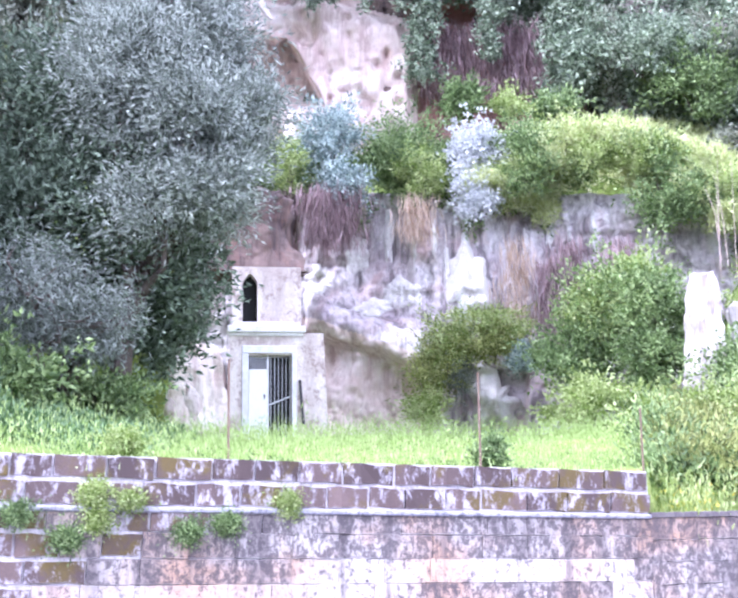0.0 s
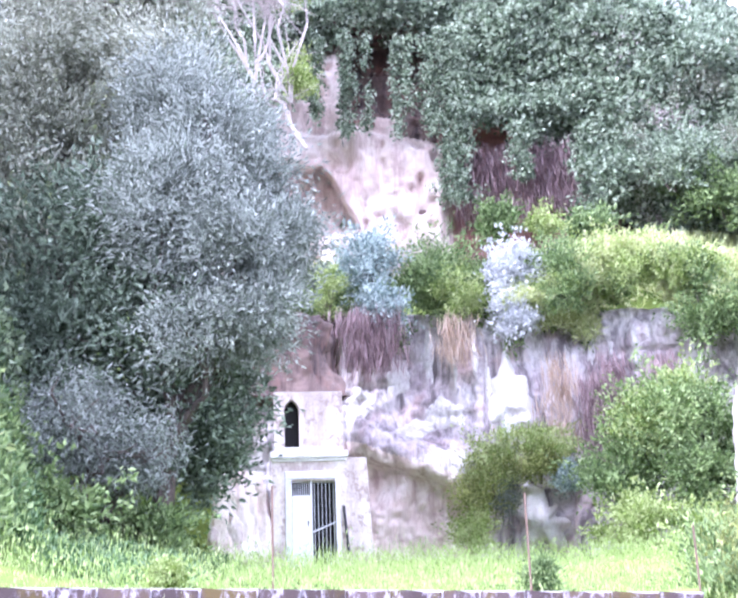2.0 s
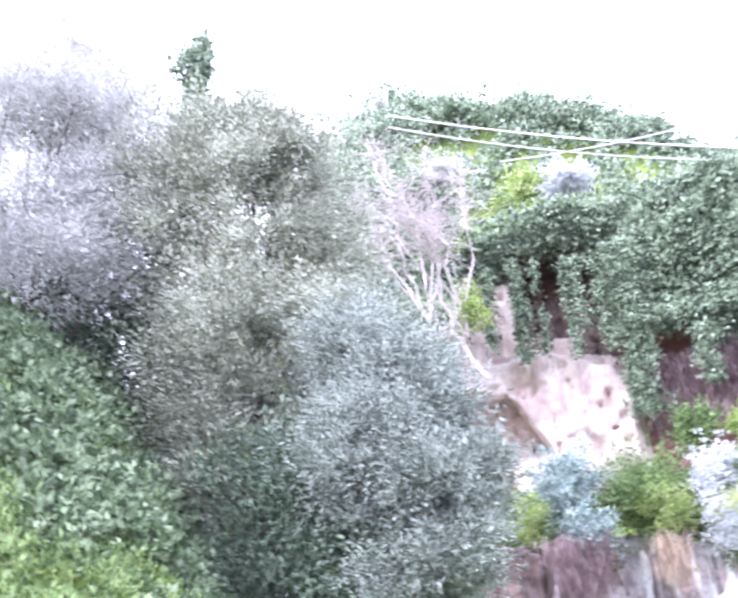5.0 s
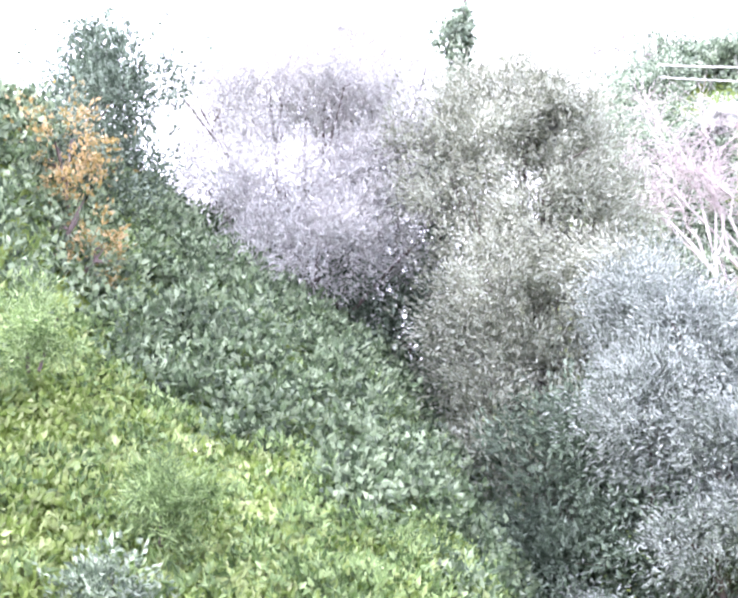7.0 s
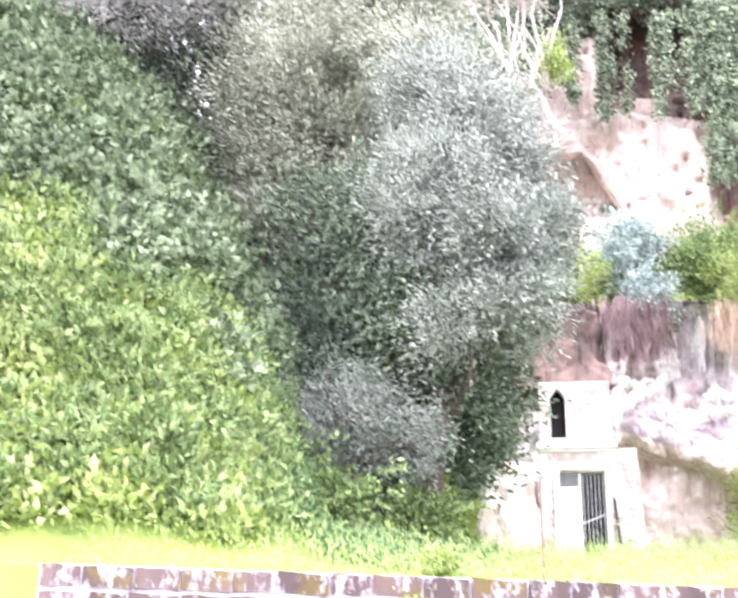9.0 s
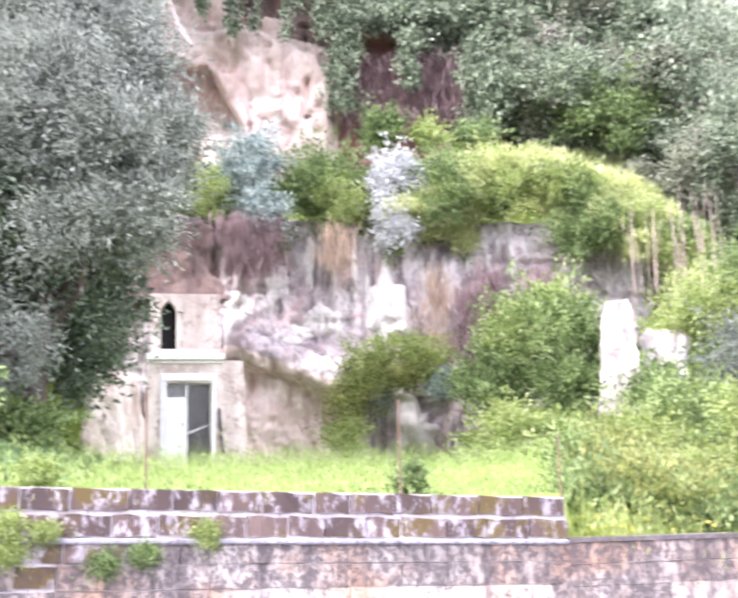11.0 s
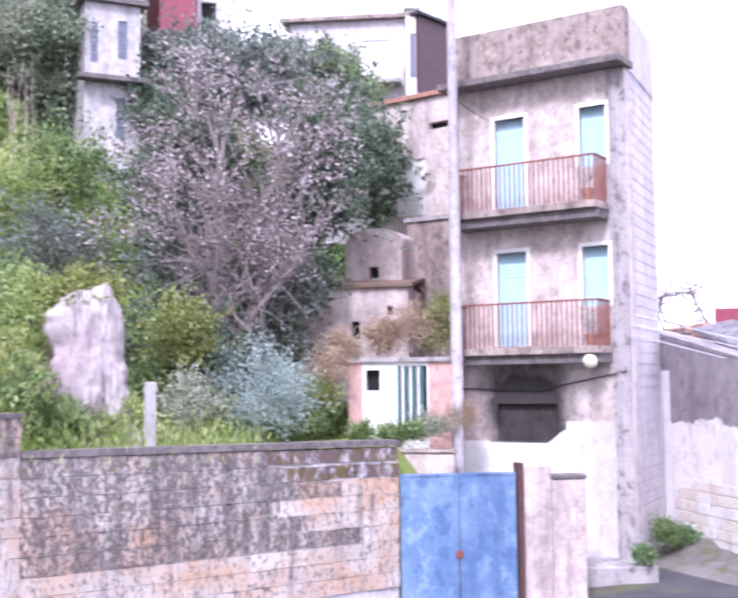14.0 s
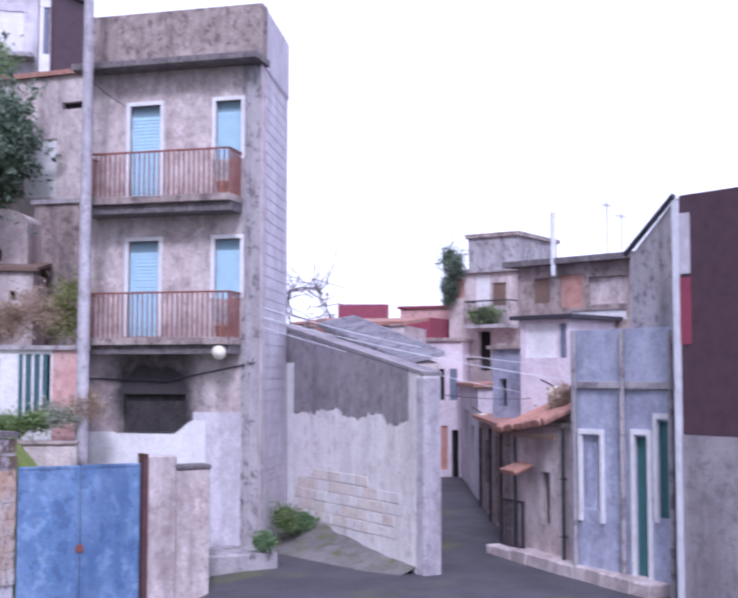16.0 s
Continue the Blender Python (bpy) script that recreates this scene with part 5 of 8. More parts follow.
tree("silver_shrub", spot(-17.0, 5.2, 20.5), [(-15.6, 8.8, 20.2, 2.2, 1.6, 1.8), (-17.8, 10.2, 20.0, 2.0, 1.8, 1.8), (-13.6, 8.0, 20.4, 1.4, 1.2, 1.2)], OLIVE_GREY, "dull grey-green shrub drooping over the grass", 27, 8000, 0.15, 0.18, 0.08, hang=0.9, cluster=0.4, gaps=0.3)

# ivy-clad dead trunk
bm = bmesh.new()
p0, p1 = spot(-23.2, 30.0, 27.0), spot(-20.4, 42.6, 27.0)
limb(bm, [p0 - p0, (p1 - p0) * 0.4 + Vector((-0.2, 0, 0)), (p1 - p0) * 0.8, p1 - p0], 0.16, 0.06)
snag = thing("dead_trunk", p0, "dead tree trunk wrapped in ivy", "tree trunk")
part("trunk", bm, BARK, snag)
rng = np.random.default_rng(77)
t = rng.uniform(0, 0.93, 260) ** 0.8
c = np.array(p1 - p0)[None] * t[:, None] + rng.normal(0, 0.3, (260, 3)) * (1.1 - t)[:, None]
c[:40] = np.array(p1 - p0) * 0.84 + np.array([-0.3, 0, 0]) + rng.normal(0, 0.26, (40, 3))
child("ivy", leaf_mesh("ivy", np.repeat(c, 16, 0) + rng.normal(0, 0.14, (260 * 16, 3)), np.tile([0, -0.6, -0.2], (260 * 16, 1)), 0.2, 0.13, IVY, rng), snag, "dark ivy leaves")


def bare_tree(base, tips, mat, label, seed, twigs=40):
    rng = np.random.default_rng(seed)
    root = thing("bare_tree", base, label, "tree")
    for tip in tips:
        bm = bmesh.new()
        e = spot(*tip) - base
        mid_p = e * 0.5 + Vector(rng.uniform(-0.8, 0.8, 3))
        limb(bm, [(0, 0, -0.3), mid_p * 0.3 + Vector(rng.uniform(-0.3, 0.3, 3)), mid_p * 0.65 + Vector(rng.uniform(-0.3, 0.3, 3)), mid_p, mid_p.lerp(e, 0.5) + Vector(rng.uniform(-0.35, 0.35, 3)), e], 0.06, 0.016, 6)
        for k in range(twigs):
            s = mid_p.lerp(e, rng.uniform(0, 1))
            q = s + Vector((rng.normal(0, 0.8), rng.normal(0, 0.4), rng.normal(0.2, 0.7)))
            limb(bm, [s, s.lerp(q, 0.5) + Vector(rng.uniform(-0.15, 0.15, 3)), q], 0.016, 0.006, 4)
        part("branch", bm, mat, root)
    return root


bare_tree(spot(-6.0, 26.5, 34), [(-8.6, 33.0, 33.5), (-10.5, 36.5, 34), (-7.0, 36.0, 34.5), (-12.0, 33.5, 33.5), (-5.0, 34.5, 34)], PALE_BARK, "bare tree with pale twisted twigs", 31, 90)
bare_tree(spot(-5.2, 24.2, 33), [(-7.8, 28.6, 32.6), (-5.8, 28.8, 33), (-9.0, 27.0, 32.6)], PALE_BARK, "bare shrub with pale crooked branches", 32, 16)

bare_tree(spot(-8.0, 27.5, 33.5), [(-10.8, 31.5, 33), (-9.4, 34.0, 33.4), (-11.6, 34.6, 33.2), (-8.0, 32.4, 33.6), (-10.2, 36.6, 33.6), (-6.6, 33.2, 33.8)], PALE_BARK, "bare tree with pale crooked branches", 36, 60)
bare_tree(spot(-11.0, 35.0, 50), [(-14.0, 39.4, 50), (-12.4, 39.9, 50), (-10.6, 39.7, 50), (-9.0, 38.6, 50), (-15.4, 38.4, 50)], TWIG, "leafless mauve-grey tree on the skyline", 37, 70)

# bushes on the cliffs and the plateau: bearing, rise, distance, width, height
for data in (
    ("blue_bush", -2.2, 17.6, 36.4, 2.3, 2.6, BLUE_LEAF, "blue-grey leafy bush on the cliff edge", 4200, 0.15, 0.5),
    ("blue_bush", -1.2, 15.6, 35.6, 1.5, 1.6, BLUE_LEAF, "blue-grey bush hanging from the cliff edge", 1800, 0.14, 0.5),
    ("lime_bush", -4.2, 16.6, 35.8, 1.1, 1.7, LIME, "yellow-green bush on the cliff edge", 1300, 0.12, 0.4),
    ("green_bush", 1.6, 17.4, 36.4, 2.6, 2.2, GREEN, "green weedy bush on the cliff edge", 3600, 0.2, 0.25),
    ("green_bush", 2.9, 16.0, 35.8, 1.6, 1.8, LIME, "yellow-green bush hanging over the cliff", 1700, 0.18, 0.25),
    ("white_flowering_bush", 5.6, 17.2, 36.0, 1.6, 2.4, BLOSSOM, "bush thick with white blossom", 2900, 0.15, 0.6),
    ("white_flowering_bush", 5.7, 14.8, 35.6, 1.6, 1.5, BLOSSOM, "white blossoming bush drooping over the rock", 1500, 0.14, 0.6),
    ("green_bush", 8.0, 16.8, 36.2, 2.6, 2.2, GREEN, "green bush on the cliff edge", 3400, 0.17, 0.4),
    ("green_bush", 10.8, 17.0, 36.8, 3.0, 1.9, LIME, "green bush along the cliff top", 3200, 0.17, 0.4),
    ("green_bush", 5.2, 19.6, 38.5, 1.4, 1.6, GREEN, "tall leafy weed on the plateau", 1300, 0.2, 0.4),
    ("lime_bush", 7.4, 19.2, 38.5, 1.4, 1.2, LIME, "yellow-flowered weed on the plateau", 1000, 0.14, 0.5),
    ("green_bush", 10.0, 18.9, 39.5, 1.8, 1.3, GREEN, "leafy green bush at the foot of the red rock", 1500, 0.2, 0.5),
    ("green_bush", 15.4, 14.4, 35.6, 2.0, 2.8, GREEN, "green creeper hanging from the cliff edge", 2600, 0.16, 0.5),
    ("green_bush", 14.6, 21.2, 41.5, 4.2, 2.2, IVY, "rounded green bush below the ivy", 3600, 0.2, 0.5),
    ("dark_bush", 17.5, 19.6, 42.0, 4.8, 3.0, GREEN, "green bush at the back of the plateau", 3600, 0.2, 0.5),
    ("cave_bush", 4.0, 7.2, 34.2, 1.7, 2.4, LIME, "yellow-green bush hanging over the cave mouth", 2600, 0.14, 0.35),
    ("cave_bush", 6.2, 7.2, 34.0, 2.4, 1.5, OLIVE_DRY, "brownish bush growing out of the rock", 3000, 0.13, 0.4),
    ("cave_bush", 6.4, 8.3, 34.0, 2.6, 1.0, LIME, "yellow-topped bush under the rock scar", 1700, 0.13, 0.35),
    ("cave_bush", 4.4, 5.6, 34.2, 0.9, 1.8, OLIVE_GREY, "dry brown bush in front of the cave", 1700, 0.14, 0.2),
    ("cave_bush", 3.3, 5.7, 34.0, 1.7, 3.2, OLIVE_DRY, "drooping olive bush beside the cave mouth", 3000, 0.15, 0.3),
    ("cave_bush", 2.9, 4.0, 33.8, 1.2, 1.6, LIME, "yellow-green weeds at the cave mouth", 1300, 0.13, 0.35),
    ("blue_bush", 7.8, 6.5, 33.6, 0.7, 0.7, BLUE_LEAF, "small blue-grey bush in the rock", 500, 0.11, 0.5),
    ("broad_bush", 12.9, 8.2, 32.5, 3.2, 3.4, LEAFY, "broad fresh green bush against the cliff", 7000, 0.15, 0.55),
    ("broad_bush", 10.4, 6.4, 32.2, 2.2, 2.2, GREEN, "dense green bush at the cliff foot", 3600, 0.15, 0.5),
    ("broad_bush", 14.2, 6.0, 31.6, 2.0, 2.4, GREEN, "green bush beside the rock pillar", 3000, 0.15, 0.55),
    ("broad_bush", 11.6, 8.4, 32.6, 2.4, 2.0, LIME, "light green bush against the cliff", 2600, 0.15, 0.5),
    ("broad_bush", 15.0, 8.2, 32.0, 1.6, 2.2, GREEN, "green bush leaning on the rock pillar", 2200, 0.15, 0.5),
    ("broad_bush", 18.6, 5.2, 30.0, 2.4, 2.0, GREEN, "green bush at the foot of the rock pillar", 3000, 0.15, 0.5),
    ("fern_clump", -38.5, 17.5, 17.4, 1.6, 1.8, GREEN, "soft green feathery plant on the bank", 2400, 0.2, 0.14),
    ("fern_clump", -46.0, 25.4, 17.6, 1.4, 1.8, GREEN, "soft green feathery plant on the bank", 2200, 0.2, 0.14),
    ("fern_clump", -41.5, 13.0, 17.0, 1.4, 1.2, IVY, "dark leafy plant on the bank", 1800, 0.14, 0.5),
    ("broad_bush", 13.9, 10.4, 33.0, 1.8, 1.6, LIME, "light green leafy bush top", 1700, 0.15, 0.55),
    ("yellow_bush", 11.0, 4.0, 30.5, 2.6, 1.6, LIME, "yellow-green weeds at the cliff foot", 3000, 0.15, 0.4),
    ("yellow_bush", 13.8, 2.9, 24.0, 1.2, 1.3, LIME, "yellow-flowering tall weed behind the wall", 1500, 0.12, 0.45),
    ("yellow_bush", 17.0, 2.6, 26.0, 3.0, 1.8, LIME, "yellow-green bramble on the slope", 3600, 0.15, 0.45),
    ("yellow_bush", 20.0, 3.6, 27.0, 3.0, 2.4, LEAFY, "fresh green bramble on the slope", 3600, 0.15, 0.45),
    ("yellow_bush", 20.6, 9.6, 32.0, 3.4, 2.6, LIME, "yellow flowering broom on the slope", 4200, 0.15, 0.4),
    ("yellow_bush", 18.3, 1.0, 22.0, 2.0, 1.4, LIME, "yellow-green weeds above the wall", 2600, 0.13, 0.4),
    ("yellow_bush", 21.6, 0.8, 22.5, 1.8, 1.4, LIME, "yellow-flowering weeds above the wall", 2400, 0.13, 0.4),
    ("green_bush", 22.6, 6.4, 29.0, 3.0, 2.2, OLIVE_GREY, "grey-green bush above the rock column", 3600, 0.14, 0.4),
    ("green_bush", 23.4, 10.4, 34.0, 3.4, 2.6, GREEN, "green bush below the white house", 3600, 0.16, 0.45),
    ("column_bush", 24.2, 4.6, 21.6, 1.6, 0.9, OLIVE_DRY, "dusty bush overhanging the rock column", 2200, 0.12, 0.4),
    ("column_bush", 22.6, 3.6, 21.6, 1.2, 1.6, LIME, "yellow-green bush beside the rock column", 1800, 0.12, 0.4),
    ("green_bush", 28.6, 1.4, 24.0, 1.5, 2.4, GREEN, "green bush beside the rock column", 2600, 0.13, 0.5),
    ("lime_bush", 29.4, 2.6, 23.6, 1.4, 1.5, OLIVE_DRY, "yellow-green bush above the yard wall", 1700, 0.12, 0.5),
    ("yellow_bush", 26.6, -1.8, 21.2, 1.3, 0.8, LIME, "yellow-green weeds at the foot of the rock column", 1300, 0.11, 0.4),
    ("green_bush", 23.4, -1.9, 20.8, 1.4, 0.7, GREEN, "long-leaved green plant above the wall", 900, 0.3, 0.12),
    ("blue_bush", 33.2, -0.4, 23.5, 2.2, 1.9, BLUE_LEAF, "blue-grey rounded bush above the yard wall", 4600, 0.11, 0.3),
    ("dark_bush", 31.2, -1.2, 23.8, 1.1, 1.4, DARK_GREEN, "dark bush in the yard", 1400, 0.12, 0.5),
    ("dark_bush", 29.8, -1.0, 22.0, 1.2, 1.0, GREY_GREEN, "brownish bush above the yard wall", 1400, 0.11, 0.4),
    ("dark_bush", 39.5, 10.6, 37.0, 2.0, 3.4, DARK_GREEN, "dark evergreen bush beside the houses", 3600, 0.16, 0.5),
    ("green_bush", 37.5, 14.6, 40.0, 3.4, 3.0, GREEN, "green bush below the balcony", 3600, 0.18, 0.5),
    ("green_bush", 34.6, 15.0, 40.0, 3.2, 2.8, GREEN, "green bush on the high slope", 3200, 0.18, 0.5),
    ("white_bush", -6.4, 34.2, 41.0, 2.6, 1.4, PALE_SILVER, "pale silvery shrub on the hilltop", 2200, 0.18, 0.5),
    ("white_bush", 1.1, 33.0, 45.5, 2.4, 2.0, BLOSSOM, "white blossoming shrub on the hilltop", 2400, 0.18, 0.5),
    ("green_bush", -1.5, 33.0, 46.0, 2.6, 1.6, LIME, "light green shrub on the hilltop", 1700, 0.2, 0.5),
    ("dark_bush", -45.6, 32.6, 23.4, 2.6, 3.6, DARK_GREEN, "dark leafy bush behind the orange leaves", 2600, 0.15, 0.5),
    ("dark_bush", -43.4, 27.0, 21.6, 1.6, 1.4, IVY, "dark ivy bush under the orange leaves", 1300, 0.15, 0.6),
    ("green_bush", -18.6, 5.4, 19.6, 2.4, 1.5, GREEN, "bright leafy creeper bush under the tree", 2200, 0.15, 0.55),
    ("green_bush", -13.2, 4.6, 21.0, 1.8, 1.0, GREEN, "low leafy bush at the bank foot", 1500, 0.13, 0.5),
    ("purple_bush", 12.6, 27.4, 43.0, 1.7, 2.6, MAUVE_LEAF, "dusty mauve shrub among the ivy", 2000, 0.16, 0.3),
    ("lime_bush", -5.6, 27.3, 34.0, 1.2, 1.6, LIME, "yellow-green shrub on a rock ledge", 1100, 0.14, 0.45),
):
    bush(*data[:8], int(data[8] * 1.25), *data[9:])

# ivy-covered growth behind the bare tree
for k, (ub, ur, ud, uw, uh) in enumerate(((-9.6, 30.0, 40.0, 5.0, 4.0), (-7.4, 32.6, 42.0, 4.4, 4.0), (-11.6, 33.0, 41.0, 4.4, 5.0), (-8.6, 27.0, 39.5, 3.6, 3.0), (-10.4, 36.0, 44.0, 5.0, 3.6))):
    bush("ivy_bush", ub, ur, ud, uw, uh, IVY, "dark ivy bush behind the bare tree", 4200, 0.22, 0.65, seed=k + 70)

# dark scrub on the upper slope below the hill houses
for k, (ub, ur, ud, uw, uh, um) in enumerate(((28.9, 16.2, 42.0, 3.4, 3.0, OLIVE_GREY), (30.6, 15.6, 41.5, 3.6, 3.2, DARK_GREEN), (32.4, 16.0, 41.0, 3.8, 3.2, OLIVE_GREY), (28.2, 13.4, 40.0, 2.6, 3.2, DARK_GREEN),
                                              (34.3, 15.6, 40.5, 3.6, 2.8, DARK_GREEN), (36.4, 15.0, 40.0, 3.2, 3.0, OLIVE_GREY), (38.0, 13.2, 38.5, 3.0, 3.4, DARK_GREEN), (39.8, 11.4, 35.0, 1.8, 2.8, DARK_GREEN),
                                              (23.4, 17.4, 40.5, 3.0, 6.0, IVY), (21.6, 18.6, 42.0, 3.4, 4.6, IVY), (23.0, 21.0, 44.0, 3.0, 4.0, IVY))):
    bush("slope_bush", ub, ur, ud, uw, uh, um, "dark scrubby bush below the hill houses", 3600, 0.2, 0.5, seed=k + 9)

# shaggy growth along the rim of the lower cliff
rim_rng = random.Random(31)
for k in range(26):
    vb = 6.4 + 14.8 * k / 25 + rim_rng.uniform(-0.4, 0.4)
    vr = float(np.interp(vb, [6, 11, 14, 17, 19.5, 22], [16.3, 16.9, 16.2, 14.9, 13.4, 11.4])) + rim_rng.uniform(-1.2, 0.9)
    bush("rim_bush", vb, vr, 35.6 + rim_rng.uniform(-0.2, 0.8), rim_rng.uniform(1.0, 2.0), rim_rng.uniform(0.8, 1.7), (SUNLIT_GRASS, LIME, SUNLIT_GRASS, GREEN, LIME)[k % 5],
         "shaggy weeds on the rim of the cliff", 1500, 0.17, 0.3, seed=k, stems=False, category="bush")

# hilltop trees along the skyline
for k, (hb, hr, hd, hw, hh) in enumerate(((-9.5, 37.6, 58, 8, 5), (-3.5, 37.0, 58, 8, 4.6), (1.5, 36.0, 58, 7, 4.4), (5.5, 34.3, 58, 6, 4), (9.0, 31.6, 58, 6, 3.6), (13, 29.4, 58, 7, 3.2), (17, 27.4, 58, 7, 3.2))):
    bush("hilltop_tree", hb, hr - 0.6, hd, hw, hh, IVY, "dark leafy tree on the skyline", 5000, 0.3, 0.7, seed=k, category="tree")
for k, (hb, hr, hd, hw, hh) in enumerate(((20.5, 22.5, 46, 5, 5), (23, 19.5, 45, 4.5, 6), (22.0, 16.2, 42, 4.0, 3.2), (18.5, 23.5, 47, 5, 4))):
    bush("conifer", hb, hr, hd, hw, hh, IVY if k in (0, 3) else GREY_GREEN, "feathery evergreen on the hill shoulder", 6000, 0.26, 0.35, seed=k, category="tree")

# flowering tree above the yard
tree("flowering_tree", spot(32.5, -0.5, 27.0), [
    (29.0, 8.0, 26.6, 3.8, 2.8, 2.6), (31.6, 10.8, 27.0, 4.4, 3.8, 3.0), (35.0, 10.2, 27.0, 3.2, 3.6, 2.8), (31.0, 14.0, 28.0, 3.0, 2.4, 2.4), (34.4, 13.4, 28.0, 3.0, 2.4, 2.4), (33.4, 5.4, 26.4, 2.4, 2.4, 2.2), (30.6, 4.8, 26.4, 2.6, 2.2, 2.0), (28.2, 11.4, 27.6, 2.2, 2.0, 2.0), (29.6, 15.4, 28.2, 2.0, 1.8, 1.8), (36.6, 13.4, 28.2, 1.8, 2.0, 1.8), (36.6, 9.0, 26.8, 1.4, 1.8, 1.6), (33.0, 7.6, 26.2, 2.8, 2.2, 2.0)],
    PINK_BLOSSOM, "wispy tree full of dusty pink blossom", 41, 36000, 0.12, 0.6, 0.075, TWIG, cluster=0.34, per=22, gaps=0.42)
for k, gb in enumerate(((30.2, 12.4, 29.0), (33.4, 15.2, 30.0), (36.4, 12.6, 29.6), (32.6, 9.6, 29.2), (29.4, 6.2, 28.6), (34.8, 7.0, 28.6), (36.8, 9.4, 29.4), (31.4, 15.0, 30.4), (28.8, 9.6, 29.4), (31.8, 3.4, 27.6), (33.8, 3.6, 27.8), (28.4, 2.4, 26.4), (30.4, 0.6, 25.0))):
    bush("green_bush", *gb, 2.8, 2.6, (DARK_GREEN, OLIVE_GREY, DARK_GREEN)[k % 3], "dusty green bush behind the blossom", 3000, 0.17, 0.5, seed=k)
bare_tree(spot(32.6, 0.5, 25.6), [(29.8, 7.6, 25.4), (31.2, 10.6, 25.6), (33.6, 9.6, 25.6), (35.6, 7.0, 25.4), (34.4, 12.6, 26.2), (32.2, 5.0, 25.2)], TWIG, "grey leafless branches among the blossom", 35, 60)

# weeds rooted in the wall and along its top
for k, (wb, wr, ww, wh2, wm) in enumerate(((-13.9, 0.0, 0.5, 0.5, LIME), (-13.6, -1.2, 0.3, 0.45, LIME), (-17.4, -1.0, 0.4, 0.35, GREEN), (-15.2, -2.2, 0.6, 0.35, GREEN), (-4.3, -0.7, 0.3, 0.5, LIME), (-9.2, -2.0, 0.4, 0.25, GREEN), (-7.4, -1.6, 0.5, 0.2, GREEN), (-12.2, -0.4, 0.3, 0.3, LIME))):
    bush("wall_weed", wb, wr, float(wall_away(np.array(wb))) - 0.04, ww * 0.45, wh2 * 0.6, wm, "small yellow-green weed rooted in the wall", 150, 0.045, 0.5, seed=k, deep=0.16, stems=False, category="weed")
for k, (wb, wr, ww, wh2, wm) in enumerate(((5.9, 1.5, 0.35, 0.5, GREEN), (-12.6, 2.3, 0.5, 0.3, LIME))):
    bush("terrace_weed", wb, wr, float(wall_away(np.array(wb))) + 0.9, ww, wh2, wm, "leafy green weed on the terrace edge", 520, 0.07, 0.5, seed=k, stems=False, category="weed")
# ---- tall house with balconies ----
def balustrade(root, x0, x1, z, out):
    """A balcony: slab, rail and upright bars round three sides."""
    slab = part("balcony", boxes((x0, x1, -out, 0.02, z - 0.16, z), bevel=0.01), BROWN, root, "thin concrete balcony slab")
    # added dark strip: stands in for the shade on the wall below the slab
    part("beam", boxes((x0 + 0.03, x1 - 0.03, -out + 0.12, 0.02, z - 0.36, z - 0.163)), DARK_COPE, slab, "dark band put in for the shade under the slab")
    part("handrail", boxes((x0 + 0.02, x1 - 0.02, -out + 0.02, -out + 0.06, z + 0.98, z + 1.02), (x0 + 0.02, x0 + 0.06, -out + 0.06, 0, z + 0.98, z + 1.02),
                           (x1 - 0.06, x1 - 0.02, -out + 0.06, 0, z + 0.98, z + 1.02)), RED_RUST, slab, "rusty red iron handrail")
    me = bpy.data.meshes.new("baluster")
    bm = boxes((-0.013, 0.013, -0.01, 0.01, 0, 0.98))
    bm.to_mesh(me)
    bm.free()
    me.materials.append(RED_RUST)
    n = int((x1 - x0) / 0.12)
    for k in range(n + 1):
        child("baluster", me, slab).location = (x0 + 0.04 + (x1 - x0 - 0.08) * k / n, -out + 0.04, z)
    for side in (x0 + 0.04, x1 - 0.04):
        for k in range(1, 7):
            child("baluster", me, slab).location = (side, -out + 0.04 + (out - 0.04) * k / 7, z)
    return slab


def slats(parent, x0, x1, y, z0, z1, n, mat):
    """The slats of a closed rolling shutter, each its own piece."""
    h = (z1 - z0) / n
    bm = boxes((x0, x1, 0, 0.02, 0.003, h - 0.003))
    for v in bm.verts:
        if v.co.y < 0.01 and v.co.z < h / 2:
            v.co.y -= 0.012
    me = bpy.data.meshes.new("slat")
    bm.to_mesh(me)
    bm.free()
    me.materials.append(mat)
    for k in range(n):
        child("slat", me, parent).location = (0, y, z0 + h * k)


def shutter_window(root, x0, x1, z0, z1, name="window", mat=SHUTTER):
    w = part(name, boxes((x0 - 0.09, x0, -0.04, 0.1, z0, z1 + 0.09), (x1, x1 + 0.09, -0.04, 0.1, z0, z1 + 0.09), (x0, x1, -0.04, 0.1, z1, z1 + 0.09)), WHITE, root, "pale plaster window surround")
    slats(w, x0, x1, 0.09, z0, z1 - 0.25, 24, mat)
    part("pane", boxes((x0, x1, 0.14, 0.16, z1 - 0.25, z1)), GLASS, w, "dark glass strip above the shutter")
    return w


